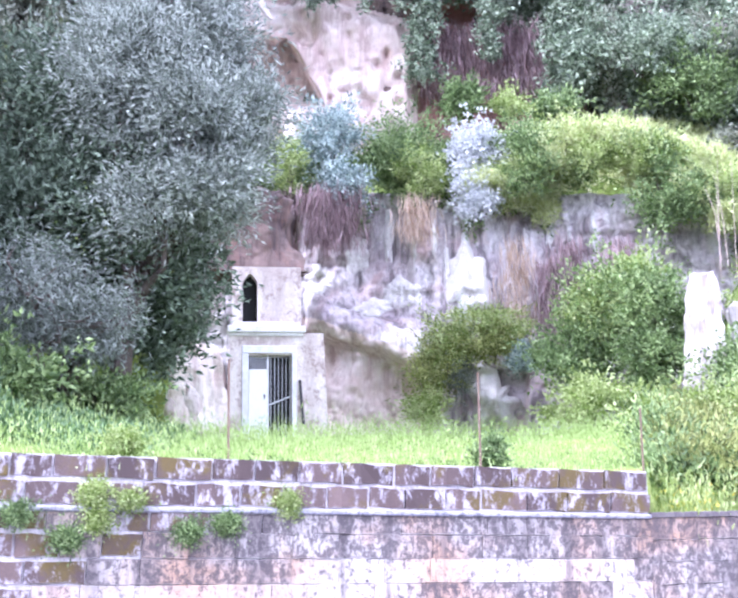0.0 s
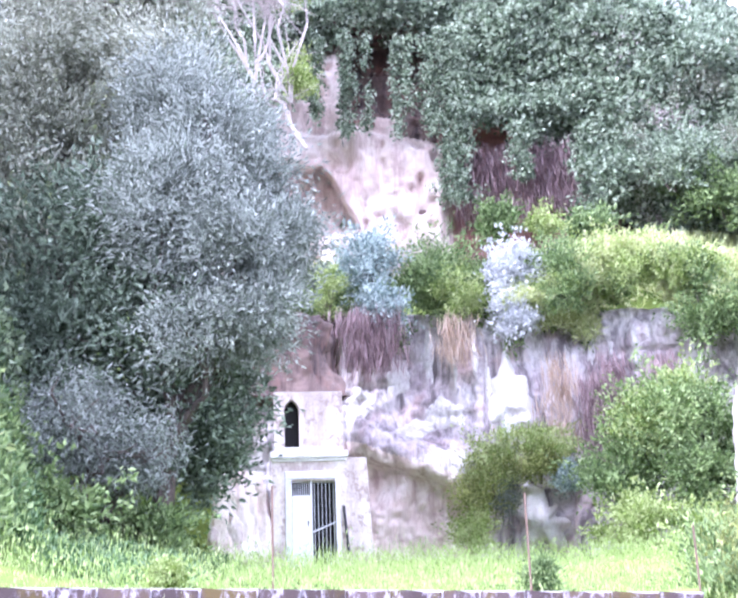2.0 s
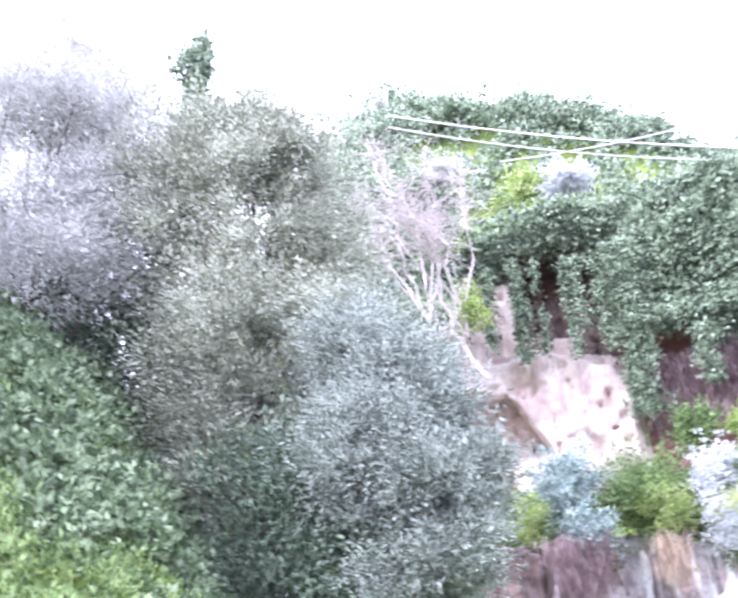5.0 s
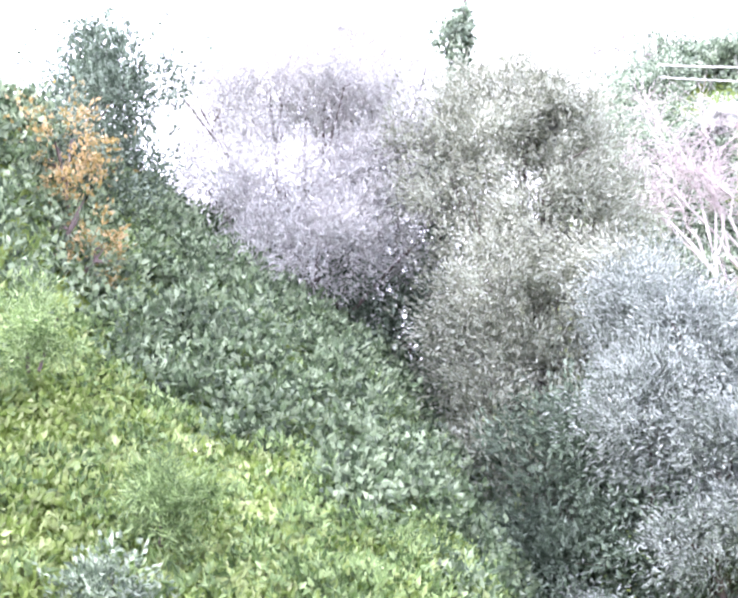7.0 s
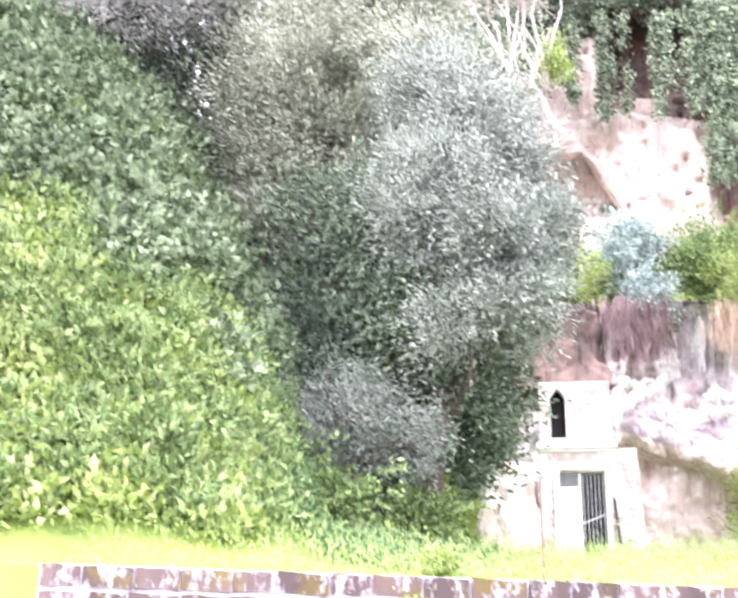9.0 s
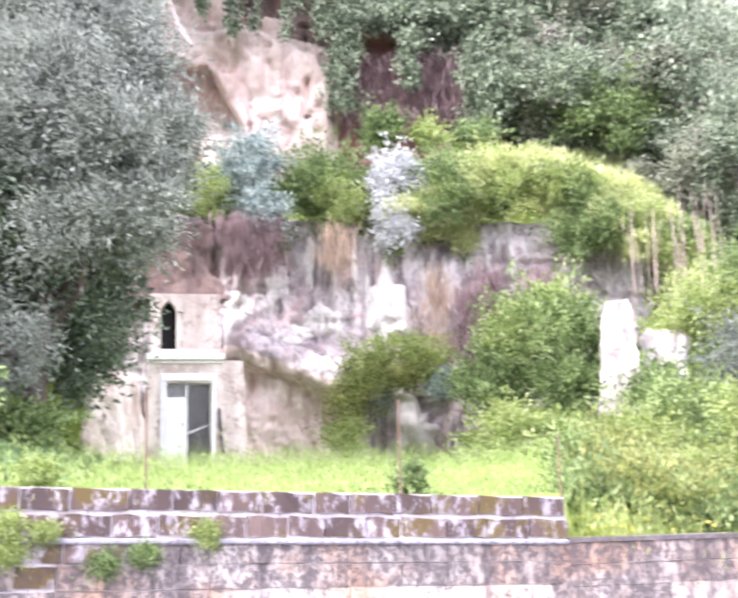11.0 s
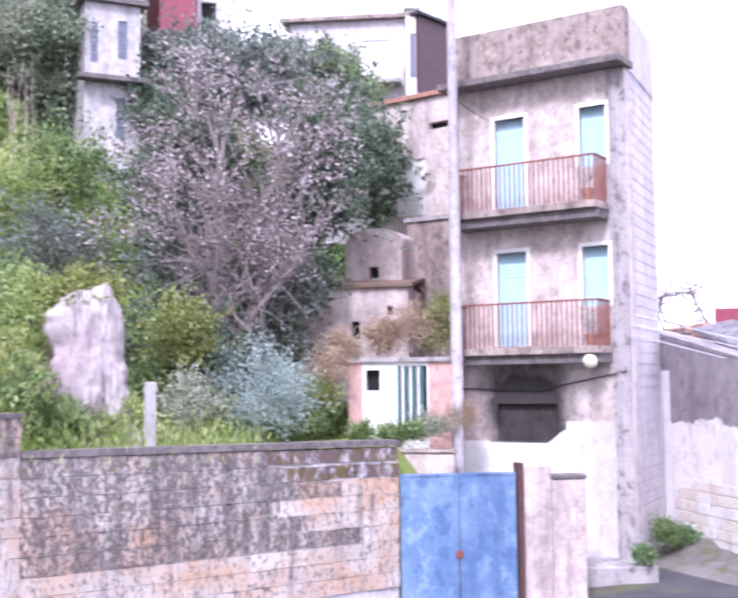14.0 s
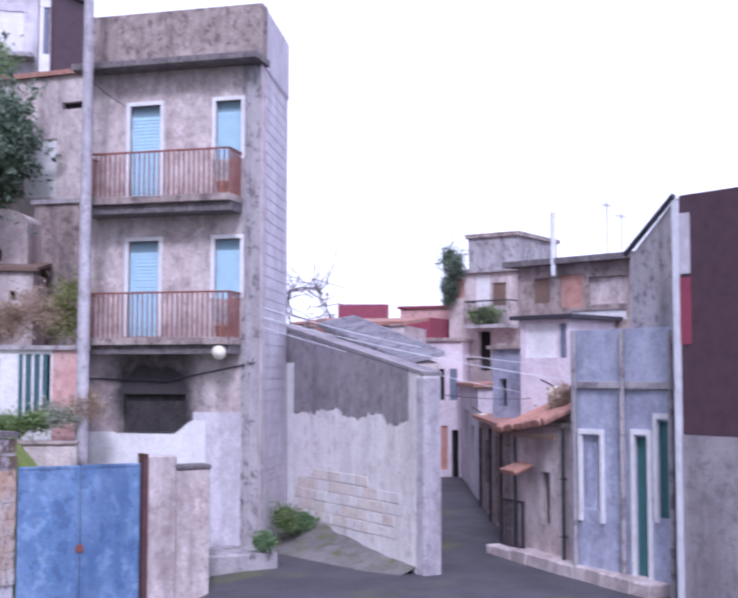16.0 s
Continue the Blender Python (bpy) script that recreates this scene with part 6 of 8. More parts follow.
def sooted(centre, radii):
    """Mauve plaster with a smoke stain of ragged outline round the burnt shutter."""
    mat = wall_material("sooted_plaster", (0.53, 0.44, 0.43), (0.25, 0.2, 0.2), (0.74, 0.65, 0.64), 0.7, 1.3, worn=0.45)
    nt = mat.node_tree
    bsdf = nt.nodes["Principled BSDF"]
    paint = bsdf.inputs["Base Color"].links[0].from_socket
    geo = nt.nodes.new("ShaderNodeNewGeometry")
    mp = nt.nodes.new("ShaderNodeMapping")
    mp.vector_type = "TEXTURE"
    mp.inputs["Location"].default_value, mp.inputs["Scale"].default_value = centre, radii
    nt.links.new(geo.outputs["Position"], mp.inputs[0])
    ln = nt.nodes.new("ShaderNodeVectorMath")
    ln.operation = "LENGTH"
    nt.links.new(mp.outputs[0], ln.inputs[0])
    rag = nt.nodes.new("ShaderNodeMath")
    rag.operation = "MULTIPLY_ADD"
    rag.inputs[1].default_value = 1.1
    nt.links.new(grain(nt, 1.6, 5), rag.inputs[0])
    nt.links.new(ln.outputs["Value"], rag.inputs[2])
    col = mixed(nt, span(nt, rag.outputs[0], 1.95, 1.2, 0.0, 0.96), paint, (0.03, 0.026, 0.029))
    nt.links.new(col, bsdf.inputs["Base Color"])
    return mat


def build_tall_house():
    f = Face(43.47, 26.8, 52.2, 25.0, 0.0)
    root = thing("tall_house", f.m, "narrow three-storey house of mauve plaster with two balconies", "house")
    w = f.width
    top = f.at(52.2, 18.6)[1]
    corn = f.at(52.2, 16.2)[1]
    holes = []
    wins = [f.hole(45.6, 8.9, 47.1, 13.9), f.hole(49.9, 8.9, 51.2, 14.6), f.hole(45.6, 1.9, 47.1, 7.6), f.hole(49.9, 1.9, 51.2, 7.9)]
    z1 = f.at(51.3, 9.1)[1] - 0.05
    z2 = f.at(51.3, 1.85)[1]
    for k, h in enumerate(wins):
        z0 = (z1 if k < 2 else z2) + (0.06 if k % 2 == 0 else 0.9)
        zt = (z1 if k < 2 else z2) + 2.25
        wins[k] = (h[0], h[1], z0, zt)
        holes.append(wins[k])
    gar = f.hole(45.45, -2.85, 48.5, -1.0)
    gar = (gar[0], gar[1], gar[2], gar[3])
    holes.append(gar)
    bm = bmesh.new()
    pierced(bm, 0, w, 0, 0.3, -0.6, corn - 0.25, holes)
    gate_mid = f.m @ Vector(((gar[0] + gar[1]) / 2, 0.0, gar[3] - 0.1))
    part("front_wall", bm, sooted(gate_mid, (1.15, 1.15, 1.25)), root)
    far = f.m.inverted() @ Vector((*spot(53.55, 0, 28.2).xy, 0.0))
    bm = bmesh.new()
    ring = [(w, 0.0), (far.x, far.y), (far.x - 3.5, far.y + 1.0), (0.0, 5.5), (0.0, 0.3), (w - 0.3, 0.3)]
    lo = [bm.verts.new((x, y, -0.6)) for x, y in ring]
    hi = [bm.verts.new((x, y, corn - 0.25)) for x, y in ring]
    for k in range(len(ring)):
        bm.faces.new((lo[k], lo[(k + 1) % 6], hi[(k + 1) % 6], hi[k]))
    bm.faces.new(hi)
    part("side_wall", bm, LILAC, root, "lilac plastered side wall")
    part("interior", boxes((0.1, w - 0.1, 0.32, 0.36, -0.5, corn - 0.3)), VOID, root)
    # dark colour on the cornice carries the soffit's shade under the parapet
    part("cornice", boxes((-0.12, w + 0.1, -0.6, 0.3, corn - 0.25, corn - 0.1), bevel=0.01), DARK_COPE, root, "cornice coloured dark for the shade of its soffit")
    par = boxes((-0.05, w + 0.04, -0.06, 0.3, corn - 0.1, top), bevel=0.015)
    part("parapet", par, BROWN, root, "stained brown concrete parapet")
    sv = Vector((far.x - w, far.y)).normalized()
    bm = bmesh.new()
    ring2 = [(w + 0.04, 0.0), (far.x + 0.04, far.y), (far.x - 0.3, far.y), (w - 0.3, 0.3)]
    lo = [bm.verts.new((x, y, corn - 0.25)) for x, y in ring2]
    hi = [bm.verts.new((x, y, top)) for x, y in ring2]
    for k in range(4):
        bm.faces.new((lo[k], lo[(k + 1) % 4], hi[(k + 1) % 4], hi[k]))
    bm.faces.new(hi)
    part("side_parapet", bm, LILAC, root)
    run = Vector((far.x - w, far.y, 0))
    for k in range(int((corn + 0.1) / 0.26)):
        bm = boxes((0.02, run.length - 0.02, -0.014, -0.001, 0.26 * k + 0.012, 0.26 * k + 0.25))
        bm.transform(Matrix.Translation((w, 0, 0)) @ Matrix.Rotation(math.atan2(run.y, run.x), 4, "Z"))
        part("block_course", bm, LILAC, root)
    for k, h in enumerate(wins):
        shutter_window(root, *h)
    part("corner_pilaster", boxes((w - 0.42, w - 0.004, -0.035, 0, -0.5, corn - 0.26)), GREY, root)
    part("corner_pilaster", boxes((0.004, 0.16, -0.035, 0, -0.5, corn - 0.26)), GREY, root)
    xr = f.at(51.35, 0)[0]
    balustrade(root, 0.25, xr - 0.02, z1, 0.8)
    balustrade(root, 0.25, xr - 0.02, z2, 0.8)
    shut = part("garage_shutter", boxes((gar[0], gar[1], 0.22, 0.24, gar[2], gar[3])), SOOT, root, "sooty dark rolling shutter")
    slats(shut, gar[0], gar[1], 0.17, gar[2], gar[3], 12, SOOT)
    sx = gar
    part("lower_wall", boxes((0.18, sx[0] - 0.202, -0.02, -0.001, -0.4, gar[2])), WHITE, root, "whitewashed lower wall")
    part("lower_wall", boxes((sx[1] + 0.505, w - 0.425, -0.02, -0.001, -0.4, gar[2] + 0.4)), WHITE, root, "whitewashed lower wall")
    wq, wh3 = np.meshgrid(np.linspace(0, 1, 60), np.linspace(0, 1, 3))
    wx3 = sx[0] - 0.2 + (sx[1] + 0.7 - sx[0]) * wq
    edge = gar[2] - 0.03 + 0.28 * step(0.6, 1.0, wq) + 0.1 * fbm(np.stack([wx3 * 2.2, 0 * wx3, 0 * wx3 + 3], -1).reshape(-1, 3), 4).reshape(wq.shape) * step(0.6, 0.75, wq)
    wz3 = 0.0 + (edge - 0.0) * np.clip(wh3 * 2, 0, 1)
    child("whitewash", sheet("whitewash", np.stack([wx3, -0.03 + 0.03 * (wh3 > 0.9), wz3], -1), [WHITE], smooth=False), root, "ragged whitewash under the shutter")
    part("white_panel", boxes((f.at(48.9, 0)[0], f.at(51.6, 0)[0], -0.025, 0, -0.4, f.at(50, -1.9)[1])), LILAC, root, "pale lilac painted door panel")
    lamp = thing("street_lamp", f.m @ Matrix.Translation((f.at(50.75, 0)[0], -0.7, f.at(50.75, 1.1)[1])), "round cream lamp globe hanging under the balcony", "lamp")
    bm = bmesh.new()
    bmesh.ops.create_uvsphere(bm, u_segments=16, v_segments=10, radius=0.16)
    part("globe", bm, GLOBE, lamp)
    bm = bmesh.new()
    rod(bm, (0, 0.65, 0.1), (0, 0, 0.12), 0.015)
    rod(bm, (0, 0, 0.12), (0, 0, 0.3), 0.03)
    part("bracket", bm, IRON, lamp)
    bm = bmesh.new()
    rod(bm, (f.at(51.6, 0)[0], -0.06, -0.4), (f.at(51.6, 0)[0], -0.06, corn - 0.4), 0.045)
    part("downpipe", bm, GREY, root)
    return f


TALL = build_tall_house()


# ---- blue gate and its pillar ----
def build_gate():
    f = Face(40.45, 22.0, 46.35, 22.5, -0.75)
    root = thing("steel_gate", f.m, "blue painted double steel gate, closed", "gate")
    w, h = f.width, 3.02
    for k, (x0, x1) in enumerate(((0.02, w / 2 - 0.01), (w / 2 + 0.01, w - 0.02))):
        leaf_ob = part("gate_leaf", boxes((x0, x1, 0.02, 0.05, 0.05, h - 0.04)), BLUE_STEEL, root)
        part("gate_frame", boxes((x0, x0 + 0.05, 0, 0.06, 0.05, h), (x1 - 0.05, x1, 0, 0.06, 0.05, h), (x0 + 0.05, x1 - 0.05, 0, 0.06, h - 0.05, h), (x0 + 0.05, x1 - 0.05, 0, 0.06, 0.05, 0.1)), BLUE_STEEL, leaf_ob)
    part("lock", boxes((w / 2 - 0.07, w / 2 + 0.07, -0.03, 0.01, h - 1.65, h - 1.5), bevel=0.01), RED_RUST, root, "rusty lock box")
    f2 = Face(46.45, 22.4, 49.75, 22.9, -0.75)
    pil = thing("gate_pillar", f2.m, "brown plastered gate pillar with a rusty steel edge", "pillar", kind="structure")
    wp = f2.at(48.1, 0)[0]
    part("post", boxes((0, 0.09, -0.05, 0.3, 0, 3.2)), DARK_RUST, pil, "rusty red steel post")
    part("shaft", boxes((0.092, wp, 0, 0.4, 0, 3.14), bevel=0.02), MAUVE, pil)
    part("side_wall", boxes((wp + 0.002, f2.width, -0.02, 0.38, 0, 2.86), bevel=0.02), MAUVE, pil)
    part("coping", boxes((wp + 0.002, f2.width + 0.02, -0.05, 0.42, 2.862, 2.95), bevel=0.015), DARK_COPE, pil)


build_gate()


# ---- houses ----
def house(name, face, depth, top, label, mat, windows=(), roof=None, extra_foot=0.6, frame_mat=WHITE, pane_mat=None):
    """A plain house block on a face: front with real openings, sides, roof. windows: (bearing0, rise0, bearing1, rise1, kind)."""
    root = thing(name, face.m, label, "house")
    w = face.width
    holes = [face.hole(*h[:4]) for h in windows]
    bm = bmesh.new()
    pierced(bm, 0, w, 0, 0.25, -extra_foot, top, holes)
    part("front_wall", bm, mat, root)
    part("footing", boxes((0.25, w - 0.25, 0.252, 0.3, -extra_foot, -0.1)), mat, root)
    part("side_wall", boxes((0, 0.25, 0.252, depth, -extra_foot, top)), mat, root)
    part("side_wall", boxes((w - 0.25, w, 0.252, depth, -extra_foot, top)), mat, root)
    part("back_wall", boxes((0.25, w - 0.25, depth - 0.25, depth, -extra_foot, top)), mat, root)
    part("ceiling_slab", boxes((0.25, w - 0.25, 0.252, depth - 0.25, top - 0.15, top - 0.004)), mat, root)
    for h, spec in zip(holes, windows):
        kind = spec[4]
        if kind == "dark":
            part("window", boxes((h[0], h[1], 0.2, 0.24, h[2], h[3])), VOID, root, "dark unlit opening")
        elif kind == "teal":
            part("door", boxes((h[0], h[1], 0.1, 0.15, h[2], h[3])), TEAL, root, "dark teal wooden door")
        elif kind == "rose":
            part("shutter", boxes((h[0], h[1], 0.06, 0.12, h[2], h[3])), RUSTWASH, root, "faded orange-red shutter")
        elif kind == "pale":
            part("panel", boxes((h[0], h[1], 0.12, 0.18, h[2], h[3])), MAUVE, root, "pale mauve recessed wall panel")
        elif kind == "bluewood":
            sh = part("shutter", boxes((h[0], h[1], 0.1, 0.13, h[2], h[3])), BLUISH, root, "tall pale blue slatted shutter")
            for q in range(6):
                xq = h[0] + (h[1] - h[0]) * q / 6
                part("board", boxes((xq + 0.01, xq + (h[1] - h[0]) / 6 - 0.01, 0.06, 0.098, h[2], h[3])), BLUISH, sh)
        elif kind == "brown":
            part("shutter", boxes((h[0], h[1], 0.06, 0.12, h[2], h[3])), BROWNWOOD, root, "brown wooden shutter")
        elif kind == "grey":
            sh = part("shutter", boxes((h[0], h[1], 0.09, 0.12, h[2], h[3])), SLATE, root, "slate-blue slatted shutter")
            slats(sh, h[0], h[1], 0.05, h[2], h[3], 10, SLATE)
        elif kind == "white":
            part("panel", boxes((h[0], h[1], 0.05, 0.12, h[2], h[3])), WHITE, root, "white painted panel")
        else:
            win = part("window", boxes((h[0], h[0] + 0.06, 0.06, 0.14, h[2], h[3]), (h[1] - 0.06, h[1], 0.06, 0.14, h[2], h[3]), (h[0] + 0.06, h[1] - 0.06, 0.06, 0.14, h[3] - 0.06, h[3]), ((h[0] + h[1]) / 2 - 0.03, (h[0] + h[1]) / 2 + 0.03, 0.06, 0.14, h[2], h[3] - 0.06)), frame_mat, root, "pale wooden window frame")
            part("pane", boxes((h[0] + 0.06, h[1] - 0.06, 0.1, 0.11, h[2], h[3] - 0.06)), pane_mat or GLASS, win)
    if roof:
        over, thick, rmat, rise_back = roof
        bm = boxes((-over, w + over, -over, depth + over, top + 0.002, top + thick))
        for v in bm.verts:
            if v.co.y > depth * 0.5:
                v.co.z += rise_back
        part("roof", bm, rmat, root)
    return root


def height_on(face, bearing, rise):
    return face.at(bearing, rise)[1]


# white house on the slope with two eaves
fw = Face(24.55, 39.4, 27.3, 39.8, 11.0)
wh = house("white_house", fw, 4.0, height_on(fw, 26, 18.9), "white plastered house among the trees with slate-blue shutters", PALE_GREY,
           [(24.85, 16.1, 25.2, 18.0, "grey"), (26.2, 16.3, 26.65, 18.1, "grey"), (26.15, 12.4, 26.6, 14.4, "grey")], (0.25, 0.18, DARK_COPE, 0.3))
zm = height_on(fw, 26, 15.1)
part("eave", boxes((-0.3, fw.width + 0.3, -0.55, 0, zm, zm + 0.16)), DARK_COPE, wh, "dark tiled eave between the storeys")
fw2 = Face(25.2, 43.6, 27.0, 43.8, 14.0)
house("upper_house", fw2, 4.0, height_on(fw2, 26.5, 23.0), "grey upper house wall behind the trees", PALE_GREY, [(26.2, 19.6, 26.6, 21.8, "grey")], (0.3, 0.2, TILE, 0.5))
fr = Face(28.3, 45.4, 30.15, 45.6, 14.0)
house("red_house", fr, 5.0, height_on(fr, 29.5, 22.5), "maroon painted house wall on the hill", MAROON, [], (0.2, 0.15, BROWN, 0.0))
fr2 = Face(30.2, 46.2, 31.9, 46.4, 14.0)
house("pale_house", fr2, 4.0, height_on(fr2, 31, 20.2), "pale house with a shaded balcony on the hill", LILAC, [(30.4, 17.6, 31.2, 19.2, "dark")], (0.3, 0.2, GREY, 0.0))

# house on the hill with a balcony and a plum side wall
fh = Face(35.0, 42.6, 41.0, 42.0, 10.0)
hh = house("hill_house", fh, 4.0, height_on(fh, 38, 18.4), "pale mauve hill house with a long balcony", LILAC, [(38.7, 15.6, 40.3, 17.5, "white"), (36.4, 16.4, 37.2, 17.6, "dark")], (0.3, 0.15, BROWN, 0.3))
zb = height_on(fh, 38.5, 15.3)
hill_balcony = part("balcony", boxes((fh.at(37.9, 0)[0], fh.width - 0.1, -0.8, -0.002, zb - 0.15, zb)), GREY, hh)
hx0, hx1 = fh.at(38.0, 0)[0], fh.width - 0.15
part("handrail", boxes((hx0, hx1, -0.78, -0.74, zb + 0.98, zb + 1.03)), PALE_STEEL, hill_balcony)
for k in range(22):
    bx = hx0 + (hx1 - hx0 - 0.03) * k / 21
    part("baluster", boxes((bx, bx + 0.03, -0.775, -0.745, zb, zb + 0.98)), PALE_STEEL, hill_balcony)
fp = Face(41.75, 41.6, 43.2, 43.0, 10.0)
house("plum_house", fp, 1.2, height_on(fp, 41.9, 18.6), "house end clad in plum-coloured sheets", PLUM, [], (0.15, 0.12, IRON, 0.0))
fp2 = Face(41.05, 41.7, 41.72, 41.7, 10.0)
house("white_bay", fp2, 1.5, height_on(fp2, 41.4, 18.9), "narrow white plastered bay between the hill houses", WHITE, [(41.25, 15.6, 41.55, 17.8, "grey")], (0.08, 0.1, GREY, 0.0))
fm = Face(39.4, 37.0, 43.9, 35.0, 6.0)
house("ochre_house", fm, 3.0, height_on(fm, 42, 14.6), "brown plastered old house wall with patches", MAUVE, [(40.5, 8.6, 42.0, 11.6, "white"), (42.2, 13.0, 43.2, 13.5, "dark")], (0.15, 0.15, TILE, 0.5))
fm2 = Face(41.0, 31.5, 44.2, 30.5, 2.5)
house("narrow_house", fm2, 2.5, height_on(fm2, 42, 8.4), "grey-brown plastered house wall", BROWN, [], (0.08, 0.12, GREY, 0.2))
# low rounded outbuilding and its pitched neighbour
fd = Face(37.8, 31.0, 40.7, 30.4, 2.5)
dome = house("outbuilding", fd, 2.4, height_on(fd, 39, 7.4), "small rounded mauve outbuilding", MAUVE, [(39.0, 5.5, 39.5, 6.1, "dark")], None)
bm = bmesh.new()
bmesh.ops.create_cone(bm, cap_ends=True, segments=28, radius1=fd.width / 2, radius2=fd.width / 2, depth=2.4, matrix=Matrix.Translation((fd.width / 2, 1.2, height_on(fd, 39, 7.4))) @ Matrix.Rotation(radians(90), 4, "X"))
for v in bm.verts:
    h0 = height_on(fd, 39, 7.4)
    v.co.z = h0 + max(0.0, v.co.z - h0) * 0.42
part("vault", bm, MAUVE, dome, "rounded vaulted top")
fo = Face(35.4, 29.6, 41.0, 29.0, 2.3)
house("low_house", fo, 2.2, height_on(fo, 38, 5.0), "low brown plastered house with a thin tiled roof", MAUVE, [(38.1, 2.4, 38.5, 3.3, "dark"), (39.9, 3.6, 40.2, 4.1, "dark")], (0.12, 0.1, BROWNWOOD, 0.35))

# white shed with a planted roof
fs = Face(37.9, 26.2, 43.6, 26.0, 2.6)
shed = house("garden_shed", fs, 2.0, height_on(fs, 40, 1.2), "white shed with rose edges, dark window and open striped doorway", WHITE,
             [(38.8, -0.25, 39.5, 0.8, "dark"), (40.4, -2.3, 41.9, 1.0, "dark")], (0.1, 0.1, GREY, 0.0))
part("rose_edge", boxes((0, 0.32, -0.012, 0, -0.4, height_on(fs, 40, 1.2))), ROSE, shed, "rose painted corner")
part("rose_edge", boxes((fs.at(42.0, 0)[0], fs.width, -0.012, 0, -0.4, height_on(fs, 40, 1.2))), ROSE, shed, "rose painted corner")
for k in range(7):
    xa = fs.at(40.4 + 1.4 * k / 7, 0)[0]
    part("curtain_strip", boxes((xa, xa + 0.06, 0.02, 0.04, height_on(fs, 41, -2.2), height_on(fs, 41, 1.0))), PALE_STEEL if k % 2 else TEAL, shed)
for k, (yb, yr, yd, yw, yh, ym, ylab) in enumerate((
        (39.6, 2.5, 26.9, 1.0, 0.9, STRAW, "dry brown creeper on the shed roof"), (41.2, 2.9, 27.0, 1.6, 1.2, STRAW, "dry brown creeper on the shed roof"),
        (42.7, 3.1, 27.0, 1.2, 1.3, OLIVE_DRY, "dusty olive creeper on the shed roof"), (36.9, 0.9, 25.8, 1.0, 0.9, STRAW, "dry brown creeper beside the shed"),
        (36.4, -0.6, 25.4, 0.9, 0.8, OLIVE_DRY, "dusty olive creeper beside the shed"), (37.4, 1.9, 26.2, 0.8, 0.7, STRAW, "dry brown creeper beside the shed"))):
    bush("creeper", yb, yr, yd, yw, yh, ym, ylab, 1500, 0.09, 0.45, seed=k + 3, stems=False, category="creeper")

# ---- lane to the right ----
fl = Face(53.2, 28.7, 60.6, 23.1, 0.0)
lane = thing("wall_lane", fl.m, "tall plastered lane wall, grey above and cream below", "wall", kind="structure")
za, zb2 = height_on(fl, 53.8, 2.5), height_on(fl, 61.1, 0.0)
bm = boxes((0, fl.width, 0, 0.4, -0.6, 1.0))
for v in bm.verts:
    if v.co.z > 0:
        v.co.z = za if v.co.x < 1 else zb2
part("masonry", bm, OLDWASH, lane)
zq = height_on(fl, 57, -2.1)
xs = np.linspace(0.3, fl.width - 0.56, 240)
low = zq + 0.13 * fbm(np.stack([xs * 1.1, 0 * xs, 0 * xs], -1), 6) + 0.05 * fbm(np.stack([xs * 9, 0 * xs, 0 * xs], -1), 3)
high = za + (zb2 - za) * xs / fl.width - 0.02
rows = np.array([[(x, y, z) for x, z in zip(xs, line)] for y, line in ((0.0, low), (-0.01, low + 0.01), (-0.01, high))])
child("grey_render", sheet("grey_render", rows, [CEMENT], smooth=False), lane, "ragged grey cement render on the upper wall")
stone_rng = random.Random(4)
for c in range(5):
    x = 0.9 + stone_rng.uniform(0, 0.4)
    while x < fl.width - 1.2:
        ln = stone_rng.uniform(0.35, 0.75)
        if stone_rng.random() < 0.93:
            part("stone", boxes((x, x + ln - 0.02, -0.008 - stone_rng.uniform(0, 0.012), 0.0, 0.25 * c + 0.52, 0.25 * c + 0.74), bevel=0.006), CREAM if stone_rng.random() < 0.55 else OLDWASH, lane)
        x += ln
part("end_post", boxes((fl.width - 0.28, fl.width + 0.02, -0.018, 0.42, -0.6, zb2 - 0.06), bevel=0.02), RENDER, lane)
bm = boxes((-0.05, fl.width + 0.03, -0.03, 0.44, 0, 0.06))
for v in bm.verts:
    v.co.z += za + (zb2 - za) * v.co.x / fl.width + 0.004
part("coping", bm, CEMENT, lane, "thin grey coping")
part("white_strip", boxes((0.25, 0.85, -0.03, -0.022, -0.3, height_on(fl, 53.8, 0.6))), WHITE, lane, "white painted strip")

